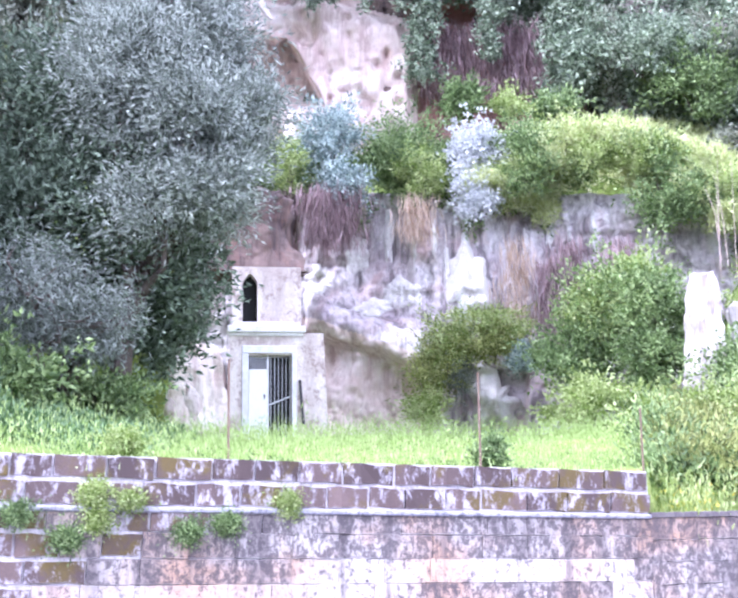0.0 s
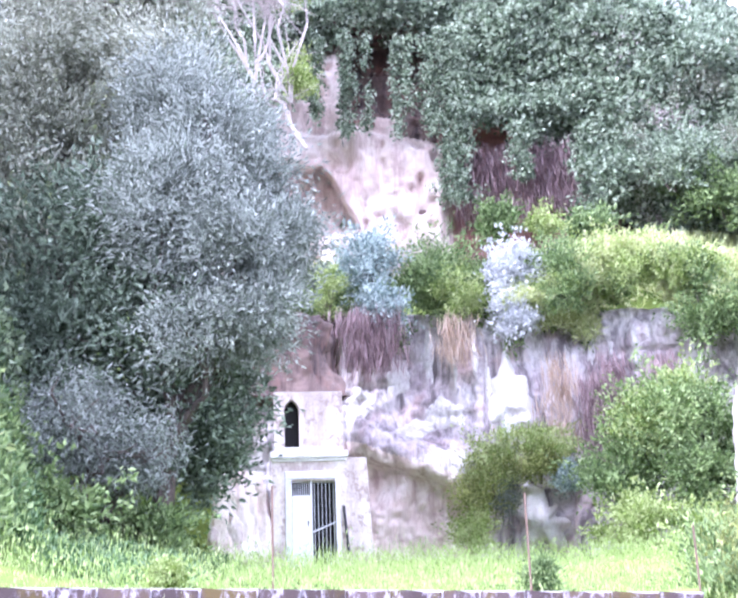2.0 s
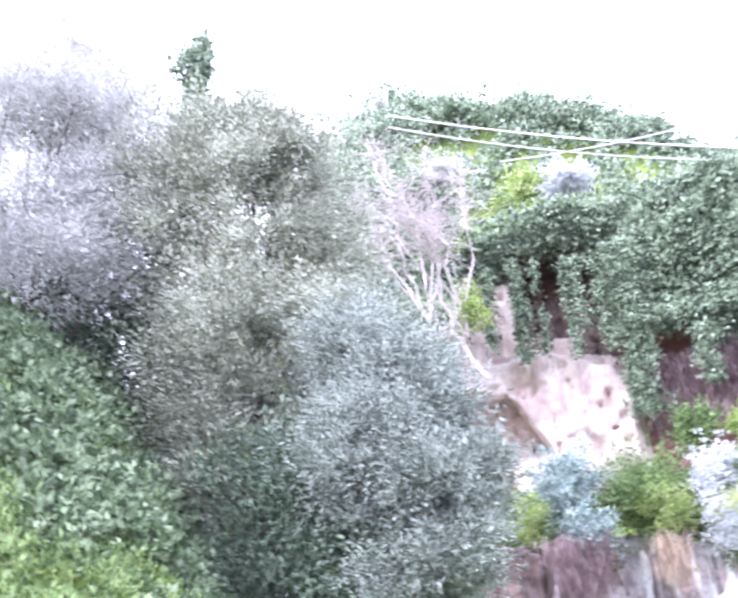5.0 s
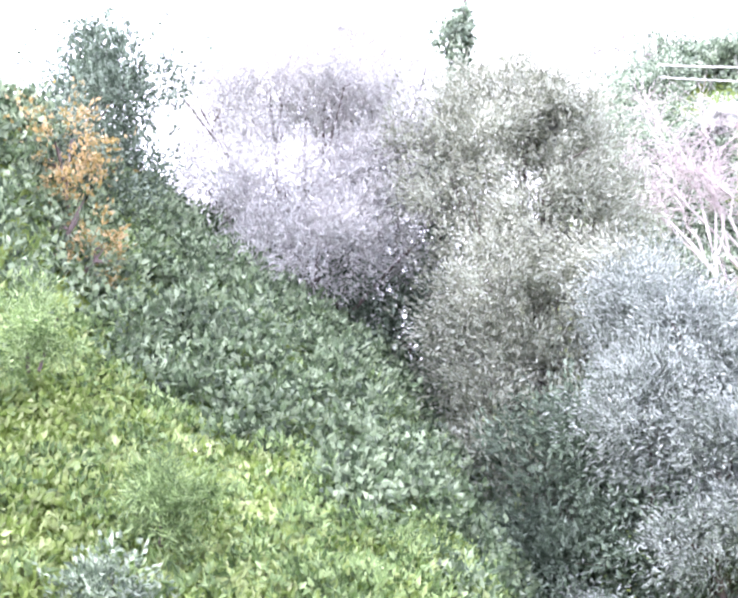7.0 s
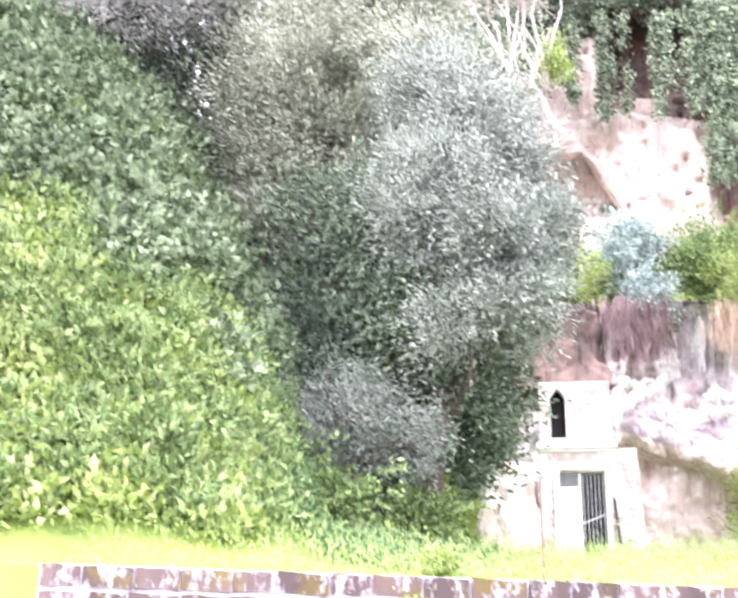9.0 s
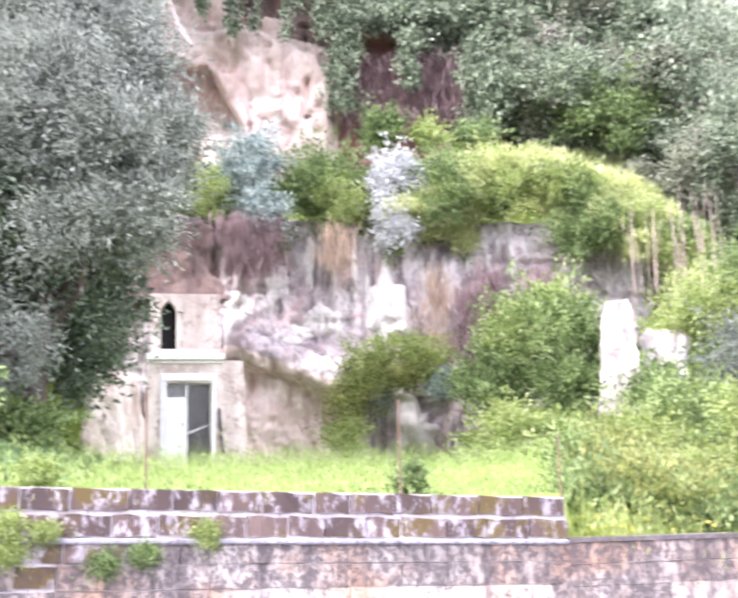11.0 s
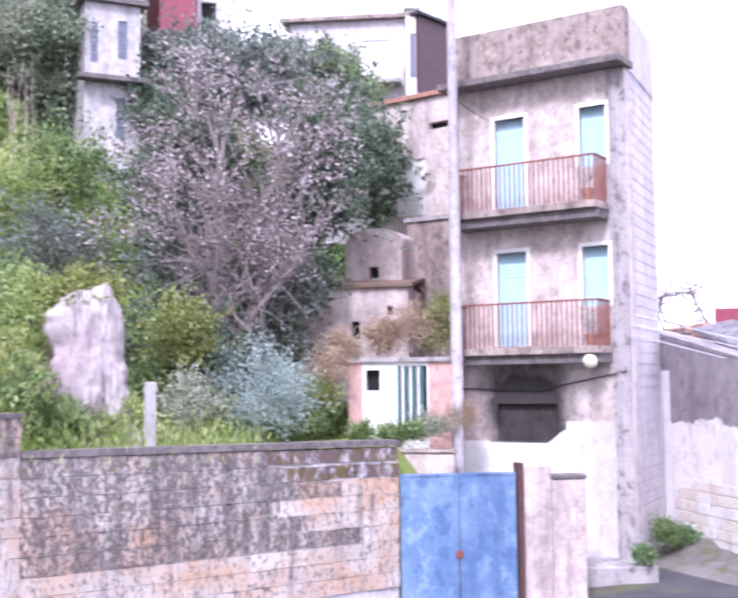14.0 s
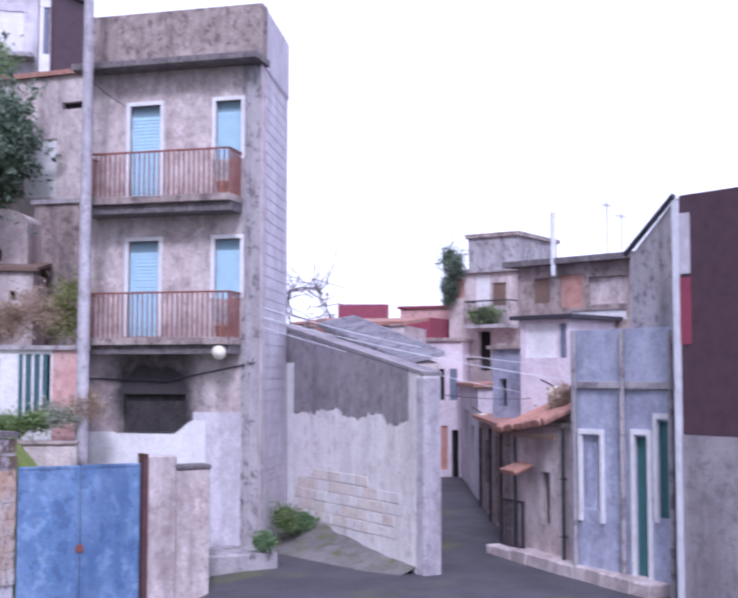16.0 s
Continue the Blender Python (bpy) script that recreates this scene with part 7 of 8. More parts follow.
for nm, args, top_r, lab, mat, wins, rf in (
    ("roof_house", (53.9, 37, 59.6, 36, 0.0), 2.5, "grey house with a sloping tiled roof beyond the lane wall", MAUVE, [], (0.1, 0.12, TILE, 0.3)),
    ("maroon_block", (56.2, 44, 58.8, 44, 0.0), 3.6, "maroon painted rooftop block", MAROON, [], None),
    ("maroon_block", (59.7, 42, 60.95, 41.6, 0.0), 2.9, "maroon painted rooftop block", MAROON, [], None),
    ("lane_end_house", (60.3, 40.9, 62.55, 40.6, 0.0), 1.7, "pink plastered house closing the lane", PINKWASH, [(61.3, -1.3, 61.65, 0.3, "dark"), (61.9, -1.3, 62.3, 0.3, "grey"), (61.35, -4.8, 61.8, -2.6, "rose"), (62.0, -5.2, 62.35, -2.8, "dark")], (0.12, 0.12, BROWN, 0.0)),
    ("rose_house", (59.4, 46, 63.0, 45, 0.0), 3.4, "pink plastered house beyond the roofs", ROSE, [], (0.1, 0.1, MAROON, 0.0)),
    ("crowded_house", (61.9, 43, 65.6, 41.5, 0.0), 5.2, "mauve house with small balconies on the lane", MAUVE, [(63.3, 3.5, 64.0, 5.1, "white"), (64.1, 3.5, 64.8, 4.7, "brown"), (62.2, 3.9, 62.7, 4.9, "rose"), (63.4, 0.2, 64.0, 2.2, "dark"), (62.3, 0.4, 62.8, 1.6, "grey"), (62.6, -2.4, 63.3, -0.6, "brown"), (64.3, 0.4, 64.8, 1.6, "white")], (0.15, 0.15, GREY, 0.0)),
    ("roof_room", (62.9, 43.5, 65.4, 42.5, 0.0), 7.0, "grey rooftop room", GREY, [], (0.1, 0.16, BROWN, 0.0)),
    ("ochre_block", (65.4, 31, 71.1, 29, 0.0), 5.6, "rose and brown house with a flat roof", BROWN, [(68.1, 2.7, 70.8, 3.3, "white"), (67.55, 3.35, 68.65, 5.1, "rose"), (66.2, 3.6, 67.0, 4.9, "brown"), (68.9, 3.5, 70.9, 5.0, "pale")], (0.3, 0.16, DARK_COPE, 0.0)),
    ("lilac_house", (65.5, 28.5, 67.95, 27.6, 0.0), 2.8, "white and lilac house front on the lane", PINKWASH, [(65.75, 0.85, 67.35, 2.6, "white"), (67.45, 0.85, 67.8, 2.6, "grey")], (0.2, 0.1, IRON, 0.0)),
    ("grey_annex", (64.1, 31.0, 65.55, 30.2, 0.0), 1.3, "blue-grey plastered annex over the lane", BLUISH, [(64.4, -1.6, 64.8, -0.2, "dark")], (0.12, 0.1, BROWN, 0.0)),
    ("far_lane_house", (62.45, 41.0, 63.35, 34.0, 0.0), -0.6, "lilac house front down the lane", LILAC, [(62.65, -3.6, 62.85, -1.8, "dark"), (63.0, -5.4, 63.15, -2.6, "teal")], (0.15, 0.12, TILE, 0.1)),
    ("lane_house", (63.4, 33.8, 65.1, 26.3, 0.0), -2.5, "dark low house along the narrow lane", BROWN, [(63.7, -5.4, 63.95, -3.4, "dark"), (64.2, -7.4, 64.5, -3.2, "brown"), (64.7, -7.6, 65.0, -3.1, "dark")], (0.2, 0.1, TILE, 0.15)),
    ("porch_house", (65.15, 26.0, 68.0, 23.8, 0.0), -2.6, "brown lane house under a red tiled roof", MAUVE, [(66.45, -7.4, 66.9, -4.9, "dark")], (0.05, 0.1, BROWN, 0.3)),
    ("blue_house", (68.0, 23.4, 73.1, 21.6, 0.0), 2.3, "pale blue-grey house with tall teal doors", BLUISH, [(71.05, -10.2, 71.75, -3.1, "teal"), (72.15, -7.0, 72.75, -2.3, "teal"), (68.35, -6.6, 69.4, -2.8, "bluewood")], None),
):
    fc = Face(*args)
    house(nm, fc, 3.5, height_on(fc, (args[0] + args[2]) / 2, top_r), lab, mat, wins, rf)
# gable over the blue house
fg = Face(70.9, 23.2, 73.15, 21.9, 0.0)
bm = bmesh.new()
g0, g1 = height_on(fg, 70.95, 5.9), height_on(fg, 73.1, 8.7)
ring = [(0, height_on(fg, 71, 2.3)), (fg.width, height_on(fg, 73, 2.3)), (fg.width, g1), (0, g0)]
fr_v = [bm.verts.new((x, 0.05, z)) for x, z in ring]
bk_v = [bm.verts.new((x, 3.0, z)) for x, z in ring]
bm.faces.new(fr_v)
bm.faces.new(bk_v[::-1])
for k in range(4):
    bm.faces.new((fr_v[k], bk_v[k], bk_v[(k + 1) % 4], fr_v[(k + 1) % 4]))
gable = thing("gable_wall", fg.m, "grey plastered gable above the blue-grey house", "house")
part("wall", bm, GREY, gable)
bm = bmesh.new()
rod(bm, (-0.1, 0, g0 + 0.05), (fg.width, 0, g1 + 0.05), 0.06)
part("verge", bm, IRON, gable)
# plum-clad building at the corner
fx = Face(73.4, 20.4, 82.0, 18.6, 0.0)
dark_house = house("plum_building", fx, 6.0, height_on(fx, 75, 9.0), "tall building clad in plum-brown sheets over a grey base", PLUM, [], None)
part("base", boxes((0.0, fx.width, -0.03, 0, -0.6, height_on(fx, 75, -3.0))), CEMENT, dark_house, "grey concrete base")
part("edge_strip", boxes((-0.12, -0.002, -0.05, 0.3, -0.6, height_on(fx, 73.5, 8.6))), PALE_STEEL, dark_house, "pale steel corner strip")
part("panel", boxes((0.01, 0.22, -0.02, 0, height_on(fx, 74, 5.0), height_on(fx, 74, 8.0))), LILAC, dark_house, "pale pink panel")
part("panel", boxes((0.01, 0.22, -0.02, 0, height_on(fx, 74, 1.5), height_on(fx, 74, 4.8))), MAROON, dark_house, "maroon panel")

# chimney flue, antennas
for ab, ar0, ar1, ad in ((67.2, 5.0, 8.2, 30.0), (42.9, 17.0, 21.0, 45.0)):
    p = spot(ab, ar0, ad)
    mast = thing("roof_flue", p, "thin pale roof flue", "flue")
    bm = bmesh.new()
    rod(bm, (0, 0, 0), (0, 0, ad * (math.tan(radians(ar1)) - math.tan(radians(ar0)))), 0.07 if ad < 40 else 0.12)
    part("pipe", bm, PALE_STEEL, mast)

# fence posts on the terrace
for fb, f0, f1, fd2, mat, lab in ((-7.3, 1.5, 6.7, 14.4, BROWNWOOD, "thin rusty iron fence post"), (5.45, 0.9, 5.9, 15.2, BROWNWOOD, "thin rusty iron fence post"), (13.45, 0.6, 3.9, 16.4, BROWNWOOD, "thin rusty iron fence post")):
    p = spot(fb, f0, fd2)
    post = thing("fence_post", p, lab, "fence post", "posts behind the wall")
    bm = bmesh.new()
    rod(bm, (0, 0, -0.3), (0, 0, fd2 * (math.tan(radians(f1)) - math.tan(radians(f0)))), 0.014)
    part("rod", bm, mat, post)
p = spot(27.9, -3.5, 19.6)
post = thing("concrete_post", p, "pale concrete post behind the yard wall", "post")
part("shaft", boxes((-0.08, 0.08, -0.08, 0.08, -0.3, 1.3), bevel=0.015), PALE_GREY, post)

# cables across the hill
def cable(a, b, sag, name="overhead_cable"):
    a, b = spot(*a), spot(*b)
    root = thing(name, a, "pale overhead cable across the hill", "cable", "cables over the hill")
    pts = [(b - a) * k / 14 - Vector((0, 0, sag * 4 * (k / 14) * (1 - k / 14))) for k in range(15)]
    bm = bmesh.new()
    limb(bm, pts, 0.035, 0.035, 5)
    part("wire", bm, CABLE, root)


# small hut on the skyline
hut = thing("hut", spot(15.4, 28.6, 56.0), "small hut with a low pitched roof on the hilltop", "hut")
part("wall", boxes((-0.9, 0.9, -0.6, 0.6, 0, 1.6)), LILAC, hut)
bm = boxes((-1.9, 1.9, -0.9, 0.9, 1.6, 1.72))
for v in bm.verts:
    if v.co.z > 1.7:
        v.co.x *= 0.12
        v.co.z = 2.5
part("roof", bm, MAUVE, hut)

cable((-9.0, 37.8, 40), (24.0, 28.0, 44), 0.9)
cable((1.0, 37.6, 41), (24.0, 27.6, 44), 0.8)
cable((-2.5, 34.6, 41), (9.5, 34.0, 44), 0.2)
cable((-9.0, 37.2, 40), (10.0, 32.0, 44), 0.4)


# ---- lane details ----
fk = Face(47.6, 23.6, 53.2, 24.2, 0.0)
kerb = thing("pavement", fk.m, "mossy concrete pavement at the foot of the tall house", "pavement", kind="structure")
part("slab", boxes((0, fk.width, 0, 1.3, -0.4, 0.22), bevel=0.03), GREY, kerb)
for k, (wb, wr, wd2, ww, wh2, wm) in enumerate(((53.6, -7.3, 26.2, 0.6, 0.5, GREEN), (52.4, -8.4, 24.2, 0.4, 0.14, BANK_GRASS), (54.4, -7.4, 26.6, 0.6, 0.2, BANK_GRASS),
                                                 (43.6, -1.6, 25.4, 0.8, 0.6, STRAW), (38.6, -2.6, 25.0, 0.5, 0.6, GREEN), (40.0, -2.6, 25.2, 0.5, 0.5, GREEN), (42.0, -2.0, 25.0, 1.0, 0.5, GREY_GREEN), (41.2, -2.4, 24.8, 0.5, 0.4, GREEN))):
    bush("ground_weed", wb, wr, wd2, ww, wh2, wm, "small weeds at the foot of a wall", 700, 0.08, 0.4, seed=k, stems=False, category="weed")

# rubble and yard wall by the shed
fy = Face(35.4, 25.2, 43.2, 24.4, 1.9)
yard = thing("yard_step", fy.m, "low brown step wall in the yard", "wall", kind="structure")
part("masonry", boxes((0, fy.width, 0, 0.3, -1.6, 0.62), bevel=0.03), MAUVE, yard)
part("cap", boxes((-0.02, fy.width + 0.02, -0.04, 0.34, 0.622, 0.7), bevel=0.02), BROWN, yard)


fa = Face(61.9, 42.9, 65.6, 41.4, 0.0)
for r0, b0, b1 in ((2.5, 63.2, 65.5), (-0.4, 62.1, 64.6)):
    x0, x1 = fa.at(b0, 0)[0], fa.at(b1, 0)[0]
    z = height_on(fa, 63.8, r0)
    bal = thing("small_balcony", fa.m, "small concrete balcony with a thin iron rail", "balcony", "balconies on the lane")
    part("slab", boxes((x0, x1, -0.8, -0.002, z - 0.14, z), bevel=0.01), GREY, bal)
    part("rail", boxes((x0, x1, -0.8, -0.77, z + 0.85, z + 0.9), (x0, x0 + 0.03, -0.77, 0, z + 0.85, z + 0.9), (x1 - 0.03, x1, -0.77, 0, z + 0.85, z + 0.9)), IRON, bal)
    me = bpy.data.meshes.new("baluster")
    bm = boxes((-0.01, 0.01, -0.01, 0.01, 0, 0.85))
    bm.to_mesh(me)
    bm.free()
    me.materials.append(IRON)
    for k in range(18):
        child("baluster", me, bal).location = (x0 + 0.02 + (x1 - x0 - 0.04) * k / 17, -0.785, z)
fb2 = Face(65.1, 25.9, 68.1, 23.5, 0.0)
xa, za3 = fb2.at(65.5, -4.8)
canopy = thing("door_canopy", fb2.m, "small red tiled canopy over a doorway", "canopy")
for k in range(7):
    bm = bmesh.new()
    limb(bm, [(xa + 0.1 * k, -0.05, za3 + 0.16), (xa + 0.1 * k, -0.5, za3)], 0.06, 0.06, 6)
    part("tile", bm, TILE, canopy)
# pipes and cables on the lane houses
fbh = Face(68.0, 23.35, 73.1, 21.55, 0.0)
for pb in (68.25, 70.6, 72.95):
    x = fbh.at(pb, 0)[0]
    pipe = thing("drainpipe", fbh.m, "grey drainpipe on the house front", "drainpipe", "pipes on the blue-grey house")
    bm = bmesh.new()
    rod(bm, (x, -0.06, -0.3), (x, -0.06, height_on(fbh, pb, 2.2)), 0.05, sides=8)
    part("pipe", bm, GREY, pipe)
band = thing("string_course", fbh.m, "grey plaster band across the house front", "moulding")
part("band", boxes((0.05, fbh.width - 0.05, -0.05, 0.04, height_on(fbh, 70, -0.7), height_on(fbh, 70, -0.35)), bevel=0.01), GREY, band)
for (b0, r0, b1, r1, name) in ((68.35, -7.2, 69.55, -3.0, "door_surround"), (70.9, -10.2, 71.85, -3.0, "door_surround"), (72.0, -7.2, 72.9, -2.2, "window_surround")):
    xa, xb, zl, zh = fbh.hole(b0, r0, b1, r1)
    sur = thing(name, fbh.m, "pale plaster surround of an opening", "surround", "surrounds on the blue-grey house")
    part("jamb", boxes((xa, xa + 0.08, -0.02, 0.05, zl, zh)), WHITE, sur)
    part("jamb", boxes((xb - 0.08, xb, -0.02, 0.05, zl, zh)), WHITE, sur)
    part("lintel", boxes((xa, xb, -0.02, 0.05, zh, zh + 0.1)), WHITE, sur)
# antennas
for k, (ab, ar, ad, ah) in enumerate(((69.9, 5.8, 29.5, 1.5), (70.6, 5.8, 29.5, 1.2))):
    ant = thing("roof_antenna", spot(ab, ar, ad), "thin television antenna on a roof", "antenna", "antennas on the roofs")
    bm = bmesh.new()
    rod(bm, (0, 0, -0.6), (0, 0, ah), 0.016)
    part("mast", bm, RENDER, ant)
    bm = bmesh.new()
    for q in range(5):
        rod(bm, (-0.3 + 0.12 * q, -0.14, ah - 0.1), (-0.3 + 0.12 * q, 0.14, ah - 0.1), 0.004)
    rod(bm, (-0.35, 0, ah - 0.1), (0.3, 0, ah - 0.1), 0.006)
    part("array", bm, RENDER, ant)
# washing line brackets and cable on the tall house
bm = bmesh.new()
limb(bm, [(0.15, -0.05, height_on(TALL, 44, -0.2)), (TALL.width * 0.5, -0.06, height_on(TALL, 48, -0.3)), (TALL.width - 0.1, -0.05, height_on(TALL, 52, 0.6))], 0.018, 0.018, 5)
cab = thing("wall_cable", TALL.m, "dark cable slung along the house front", "cable")
part("wire", bm, IRON, cab)
for z in (height_on(TALL, 51.3, 9.1), height_on(TALL, 51.3, 1.85)):
    pot = thing("flower_pot", TALL.m @ Matrix.Translation((TALL.width - 0.75, -0.42, z)), "clay flower pot with pale flowers on the balcony", "flower pot", "pots on the balconies")
    bm = bmesh.new()
    bmesh.ops.create_cone(bm, cap_ends=True, segments=14, radius1=0.1, radius2=0.15, depth=0.26, matrix=Matrix.Translation((0, 0, 0.13)))
    part("pot", bm, TILE, pot)
    prng = np.random.default_rng(3)
    pp, oo = clumps(prng, (0, 0, 0.5), (0.22, 0.22, 0.3), 300, 0.09, 20, 0.05)
    tagged(child("plant", leaf_mesh("plant", pp, oo, 0.07, 0.04, BLOSSOM, prng), pot), kind="stuff")

# mossy verge along the foot of the lane wall
q, h = np.meshgrid(np.linspace(0, 1, 50), np.linspace(0, 1, 12))
vx, vy = q * (fl.width - 0.3), -2.3 * h * (1 - 0.65 * q)
wx, wy = fl.p.x + fl.u.x * vx + fl.v.x * vy, fl.p.y + fl.u.y * vx + fl.v.y * vy
vz = street_z(wx, wy) + 0.72 * (1 - h) ** 1.4 * (1 - 0.85 * q) + (1 - h) * 0.04 * fbm(np.stack([vx * 2, vy * 2, 0 * vx], -1).reshape(-1, 3), 3).reshape(q.shape) - 0.05 * h
verge = new("grass_verge", sheet("grass_verge", np.stack([vx, vy, vz], -1), [MOSSY]))
verge.matrix_world = fl.m
tagged(verge, "mossy earth verge along the lane wall", "verge", kind="structure")

# pipes down the dark lane fronts
for args, spots_b in (((63.4, 33.75, 65.1, 26.25, 0.0), (63.55, 64.05, 64.6)), ((65.15, 25.95, 68.0, 23.75, 0.0), (65.3, 67.7))):
    fq = Face(*args)
    for pb in spots_b:
        xq = fq.at(pb, 0)[0]
        pipe = thing("drainpipe", fq.m, "dark iron drainpipe on the lane house", "drainpipe", "pipes along the lane")
        bm = bmesh.new()
        rod(bm, (xq, -0.06, -0.3), (xq, -0.06, height_on(fq, pb, -2.7)), 0.04, sides=8)
        part("pipe", bm, IRON, pipe)
        for zc in (0.6, 1.8):
            part("clip", boxes((xq - 0.06, xq + 0.06, -0.11, -0.002, zc, zc + 0.04)), IRON, pipe)


# tiled lean-to roof over the porch house: rows of clay barrel tiles
ft = Face(65.15, 25.9, 68.0, 23.7, 0.0)
eave_z = height_on(ft, 66.6, -2.9)
lean_to = thing("tiled_roof", ft.m, "weathered terracotta tile roof over the porch house", "roof")
tile_me = bpy.data.meshes.new("roof_tile")
bm = bmesh.new()
limb(bm, [(0, -0.55, 0), (0, 0.0, 0.2), (0, 0.75, 0.5)], 0.085, 0.07, 7)
bm.to_mesh(tile_me)
bm.free()
tile_me.materials.append(TILE)
tile_rng = random.Random(9)
for k in range(int(ft.width / 0.17)):
    tl = child("roof_tile", tile_me, lean_to)
    tl.location = (0.08 + 0.17 * k, tile_rng.uniform(-0.04, 0.03), eave_z + tile_rng.uniform(-0.015, 0.015) + 0.3 * k * 0.17 / ft.width)
part("fascia", boxes((0.0, ft.width, -0.42, -0.36, eave_z - 0.1, eave_z + 0.02)), BROWNWOOD, lean_to, "dark wooden fascia")

# sloping roof that steps down beside the lane wall
fz = Face(55.4, 30.2, 59.7, 25.9, 0.0)
zl0, zl1 = height_on(fz, 55.4, 2.45), height_on(fz, 59.7, 0.55)
slope_house = thing("sloping_house", fz.m, "low house with a long grey roof sloping beside the lane", "house")
bm = boxes((0, fz.width, 0.1, 0.9, -0.4, 1.0))
for v in bm.verts:
    if v.co.z > 0:
        v.co.z = zl0 if v.co.x < 1 else zl1
part("wall", bm, MAUVE, slope_house)
bm = boxes((-0.1, fz.width + 0.05, -0.1, 1.0, 0.004, 0.12))
for v in bm.verts:
    v.co.z += zl0 + (zl1 - zl0) * v.co.x / fz.width + 0.2 * v.co.y
roof_ob = part("roof", bm, BLUISH_GREY, slope_house, "grey corrugated roof sheets")
for k in range(24):
    xk = fz.width * (k + 0.5) / 24
    bm = bmesh.new()
    zk = zl0 + (zl1 - zl0) * xk / fz.width + 0.13
    rod(bm, (xk, -0.08, zk - 0.02), (xk, 0.95, zk + 0.19), 0.035, sides=6)
    part("rib", bm, BLUISH_GREY, roof_ob)
part("chimney", boxes((-0.9, -0.2, 0.2, 0.8, 1.0, zl0 + 0.25), bevel=0.02), RUSTWASH, slope_house, "brick-red chimney block")

# bare shrub showing over the roofs
bare_tree(spot(54.6, 1.5, 34.0), [(54.0, 4.6, 34), (54.9, 4.9, 34), (55.5, 4.4, 34)], TWIG, "leafless shrub behind the roofs", 61, 26)

# utility pole beside the tall house, with its wires
pole_p = spot(43.45, 0, 25.3)
pole_p.z = 0.1
pole = thing("utility_pole", pole_p, "tall pale concrete utility pole beside the house", "utility pole")
bm = bmesh.new()
rod(bm, (0, 0, -0.5), (0, 0, 14.6), 0.15, 0.1, 10)
part("shaft", bm, RENDER, pole)
part("crossarm", boxes((-0.6, 0.6, -0.05, 0.05, 13.9, 14.0)), IRON, pole)
for k in range(3):
    bm = bmesh.new()
    rod(bm, (-0.5 + 0.5 * k, 0, 14.0), (-0.5 + 0.5 * k, 0, 14.16), 0.04)
    part("insulator", bm, WHITE, pole)


def lane_wire(a, b, sag, mat, r=0.009):
    a, b = spot(*a), spot(*b)
    root = thing("lane_wire", a, "thin wire slung across the lane", "cable", "wires over the lane")
    pts = [(b - a) * k / 12 - Vector((0, 0, sag * 4 * (k / 12) * (1 - k / 12))) for k in range(13)]
    bm = bmesh.new()
    limb(bm, pts, r, r, 5)
    part("wire", bm, mat, root)


lane_wire((52.4, 2.9, 24.9), (67.9, -0.3, 23.6), 0.1, PALE_STEEL)
lane_wire((52.4, 2.4, 24.9), (65.6, -0.9, 28.2), 0.1, PALE_STEEL)
lane_wire((52.4, 3.4, 24.9), (65.6, 0.6, 28.2), 0.15, PALE_STEEL)
lane_wire((61.4, -1.0, 23.2), (66.0, -1.2, 28.2), 0.05, IRON)
lane_wire((43.45, 14.6, 25.2), (45.2, 13.4, 26.1), 0.03, IRON)

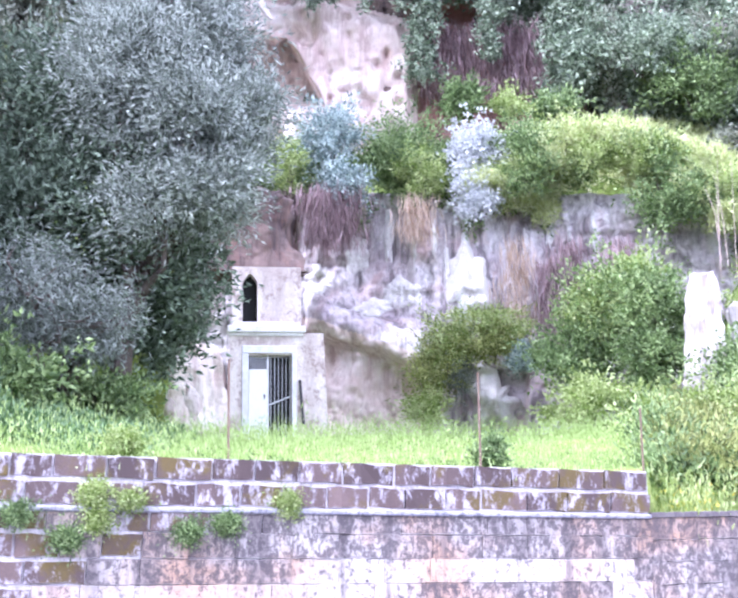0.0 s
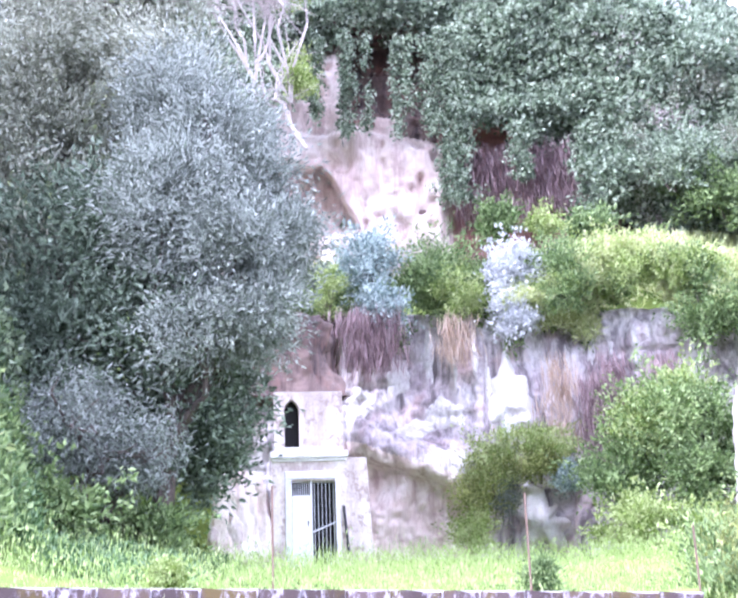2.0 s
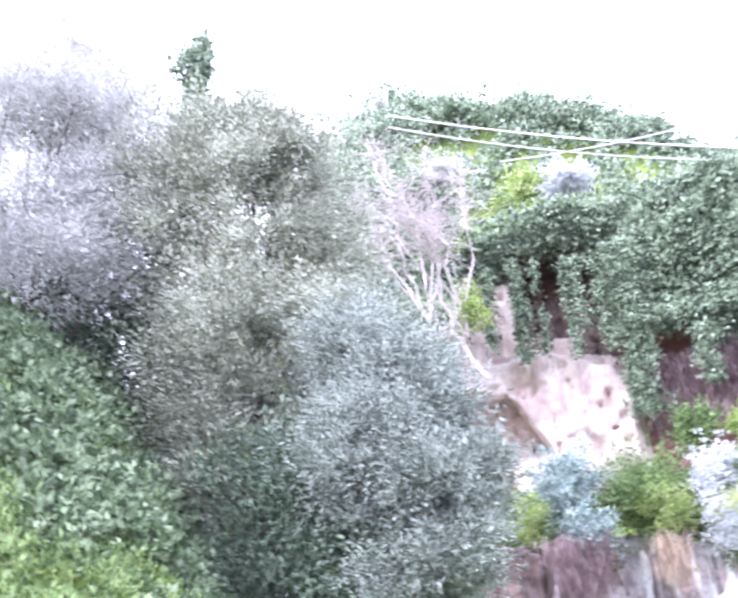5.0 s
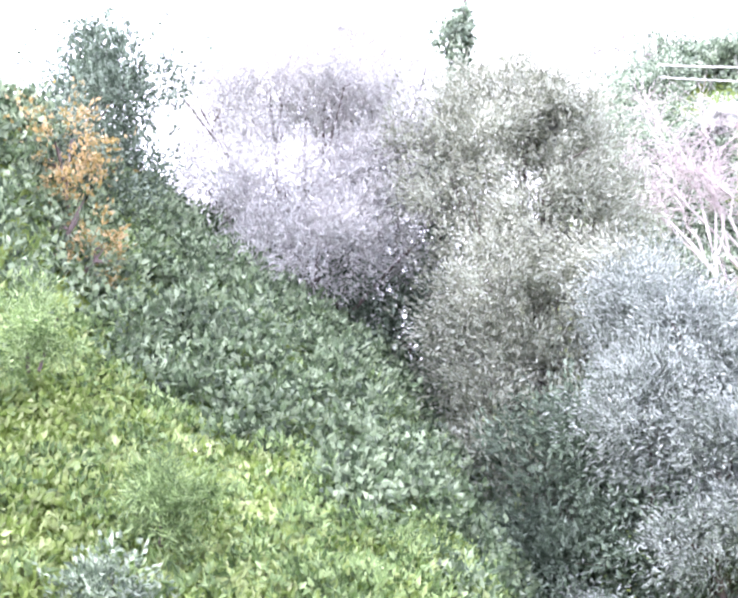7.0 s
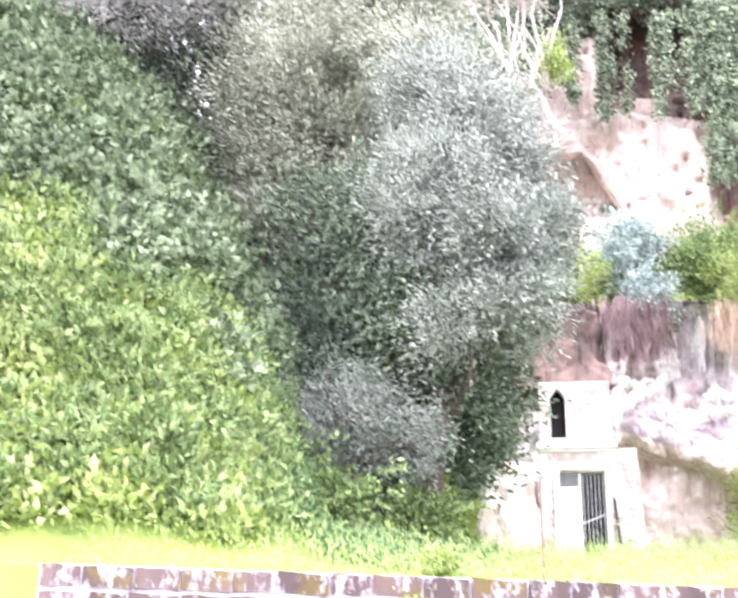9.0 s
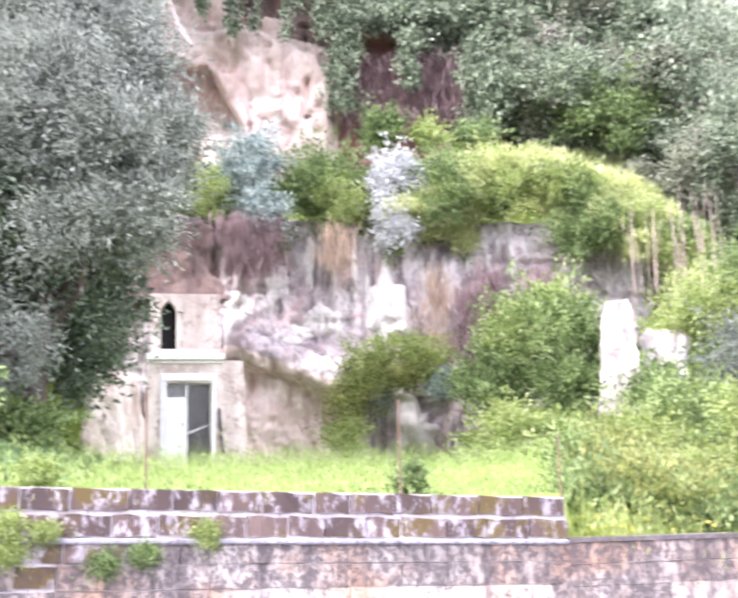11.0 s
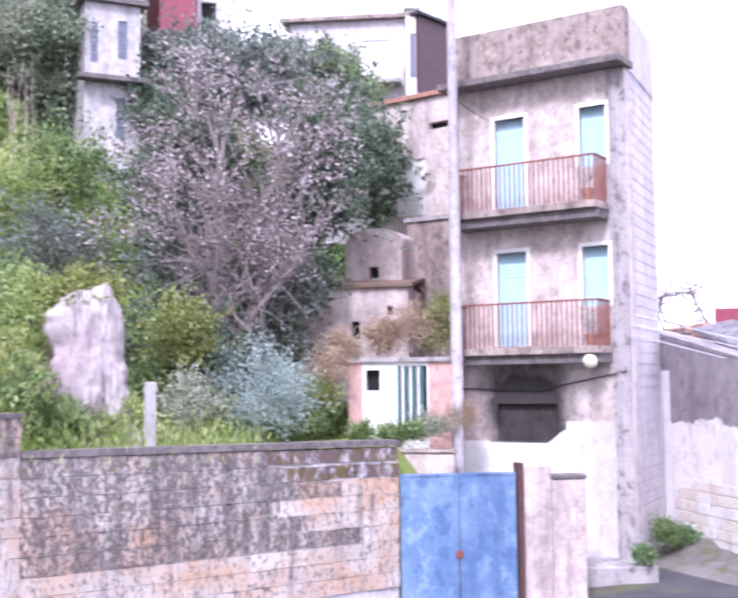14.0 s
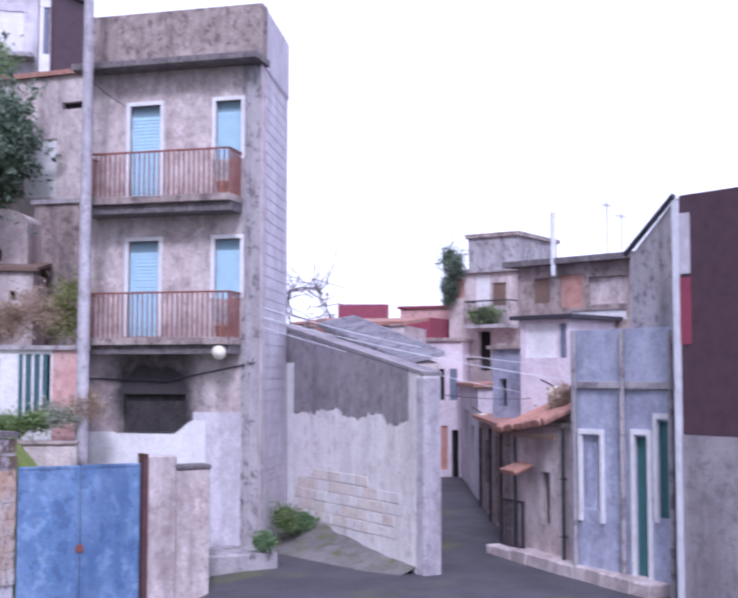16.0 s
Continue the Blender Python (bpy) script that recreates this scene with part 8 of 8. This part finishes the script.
# lamps of the lane and plants on its balconies
for lb, lr, ld in ((67.25, -0.9, 26.8), (63.6, -2.2, 33.0)):
    lamp = thing("wall_lamp", spot(lb, lr, ld), "small amber lamp on a wall bracket", "lamp", "lamps in the lane")
    bm = bmesh.new()
    bmesh.ops.create_uvsphere(bm, u_segments=12, v_segments=8, radius=0.15)
    part("globe", bm, GLOBE, lamp)
    bm = bmesh.new()
    rod(bm, (0, 0, 0.12), (0.3, 0.5, 0.3), 0.02)
    part("bracket", bm, IRON, lamp)
for k, (pb, pr, pd, pw, ph, pm) in enumerate(((62.0, 5.6, 42.6, 1.1, 1.3, DARK_GREEN), (61.9, 4.3, 42.6, 0.5, 1.0, DARK_GREEN), (63.8, 2.9, 41.8, 1.4, 0.5, GREEN), (67.7, -1.5, 24.8, 0.6, 0.5, STRAW))):
    bush("balcony_plant", pb, pr, pd, pw, ph, pm, "dark green potted plant trailing from a balcony", 500, 0.12, 0.5, seed=k, stems=False, category="plant")

# kerb and steps at the foot of the lane houses
fkb = Face(64.6, 26.2, 72.6, 21.7, 0.0)
lane_kerb = thing("kerb", fkb.m, "worn pale stone kerb along the lane fronts", "kerb", kind="structure")
kerb_rng = random.Random(2)
x = 0.0
while x < fkb.width - 0.3:
    ln = kerb_rng.uniform(0.6, 1.0)
    part("stone", boxes((x, min(x + ln - 0.02, fkb.width), -0.45 - kerb_rng.uniform(0, 0.04), 0.12, -0.3, 0.16 + kerb_rng.uniform(-0.02, 0.02)), bevel=0.025), MAUVE, lane_kerb)
    x += ln
grille = thing("iron_grille", fkb.m, "rusty iron grille leaning at the lane corner", "grille")
gx0, gx1 = 0.15, 1.1
part("frame", boxes((gx0, gx0 + 0.04, -0.2, -0.16, 0.2, 1.15), (gx1 - 0.04, gx1, -0.2, -0.16, 0.2, 1.15), (gx0, gx1, -0.2, -0.16, 1.15, 1.2), (gx0, gx1, -0.2, -0.16, 0.16, 0.2)), IRON, grille)
for k in range(6):
    bx = gx0 + 0.1 + (gx1 - gx0 - 0.2) * k / 5
    part("bar", boxes((bx - 0.012, bx + 0.012, -0.19, -0.17, 0.2, 1.15)), IRON, grille)
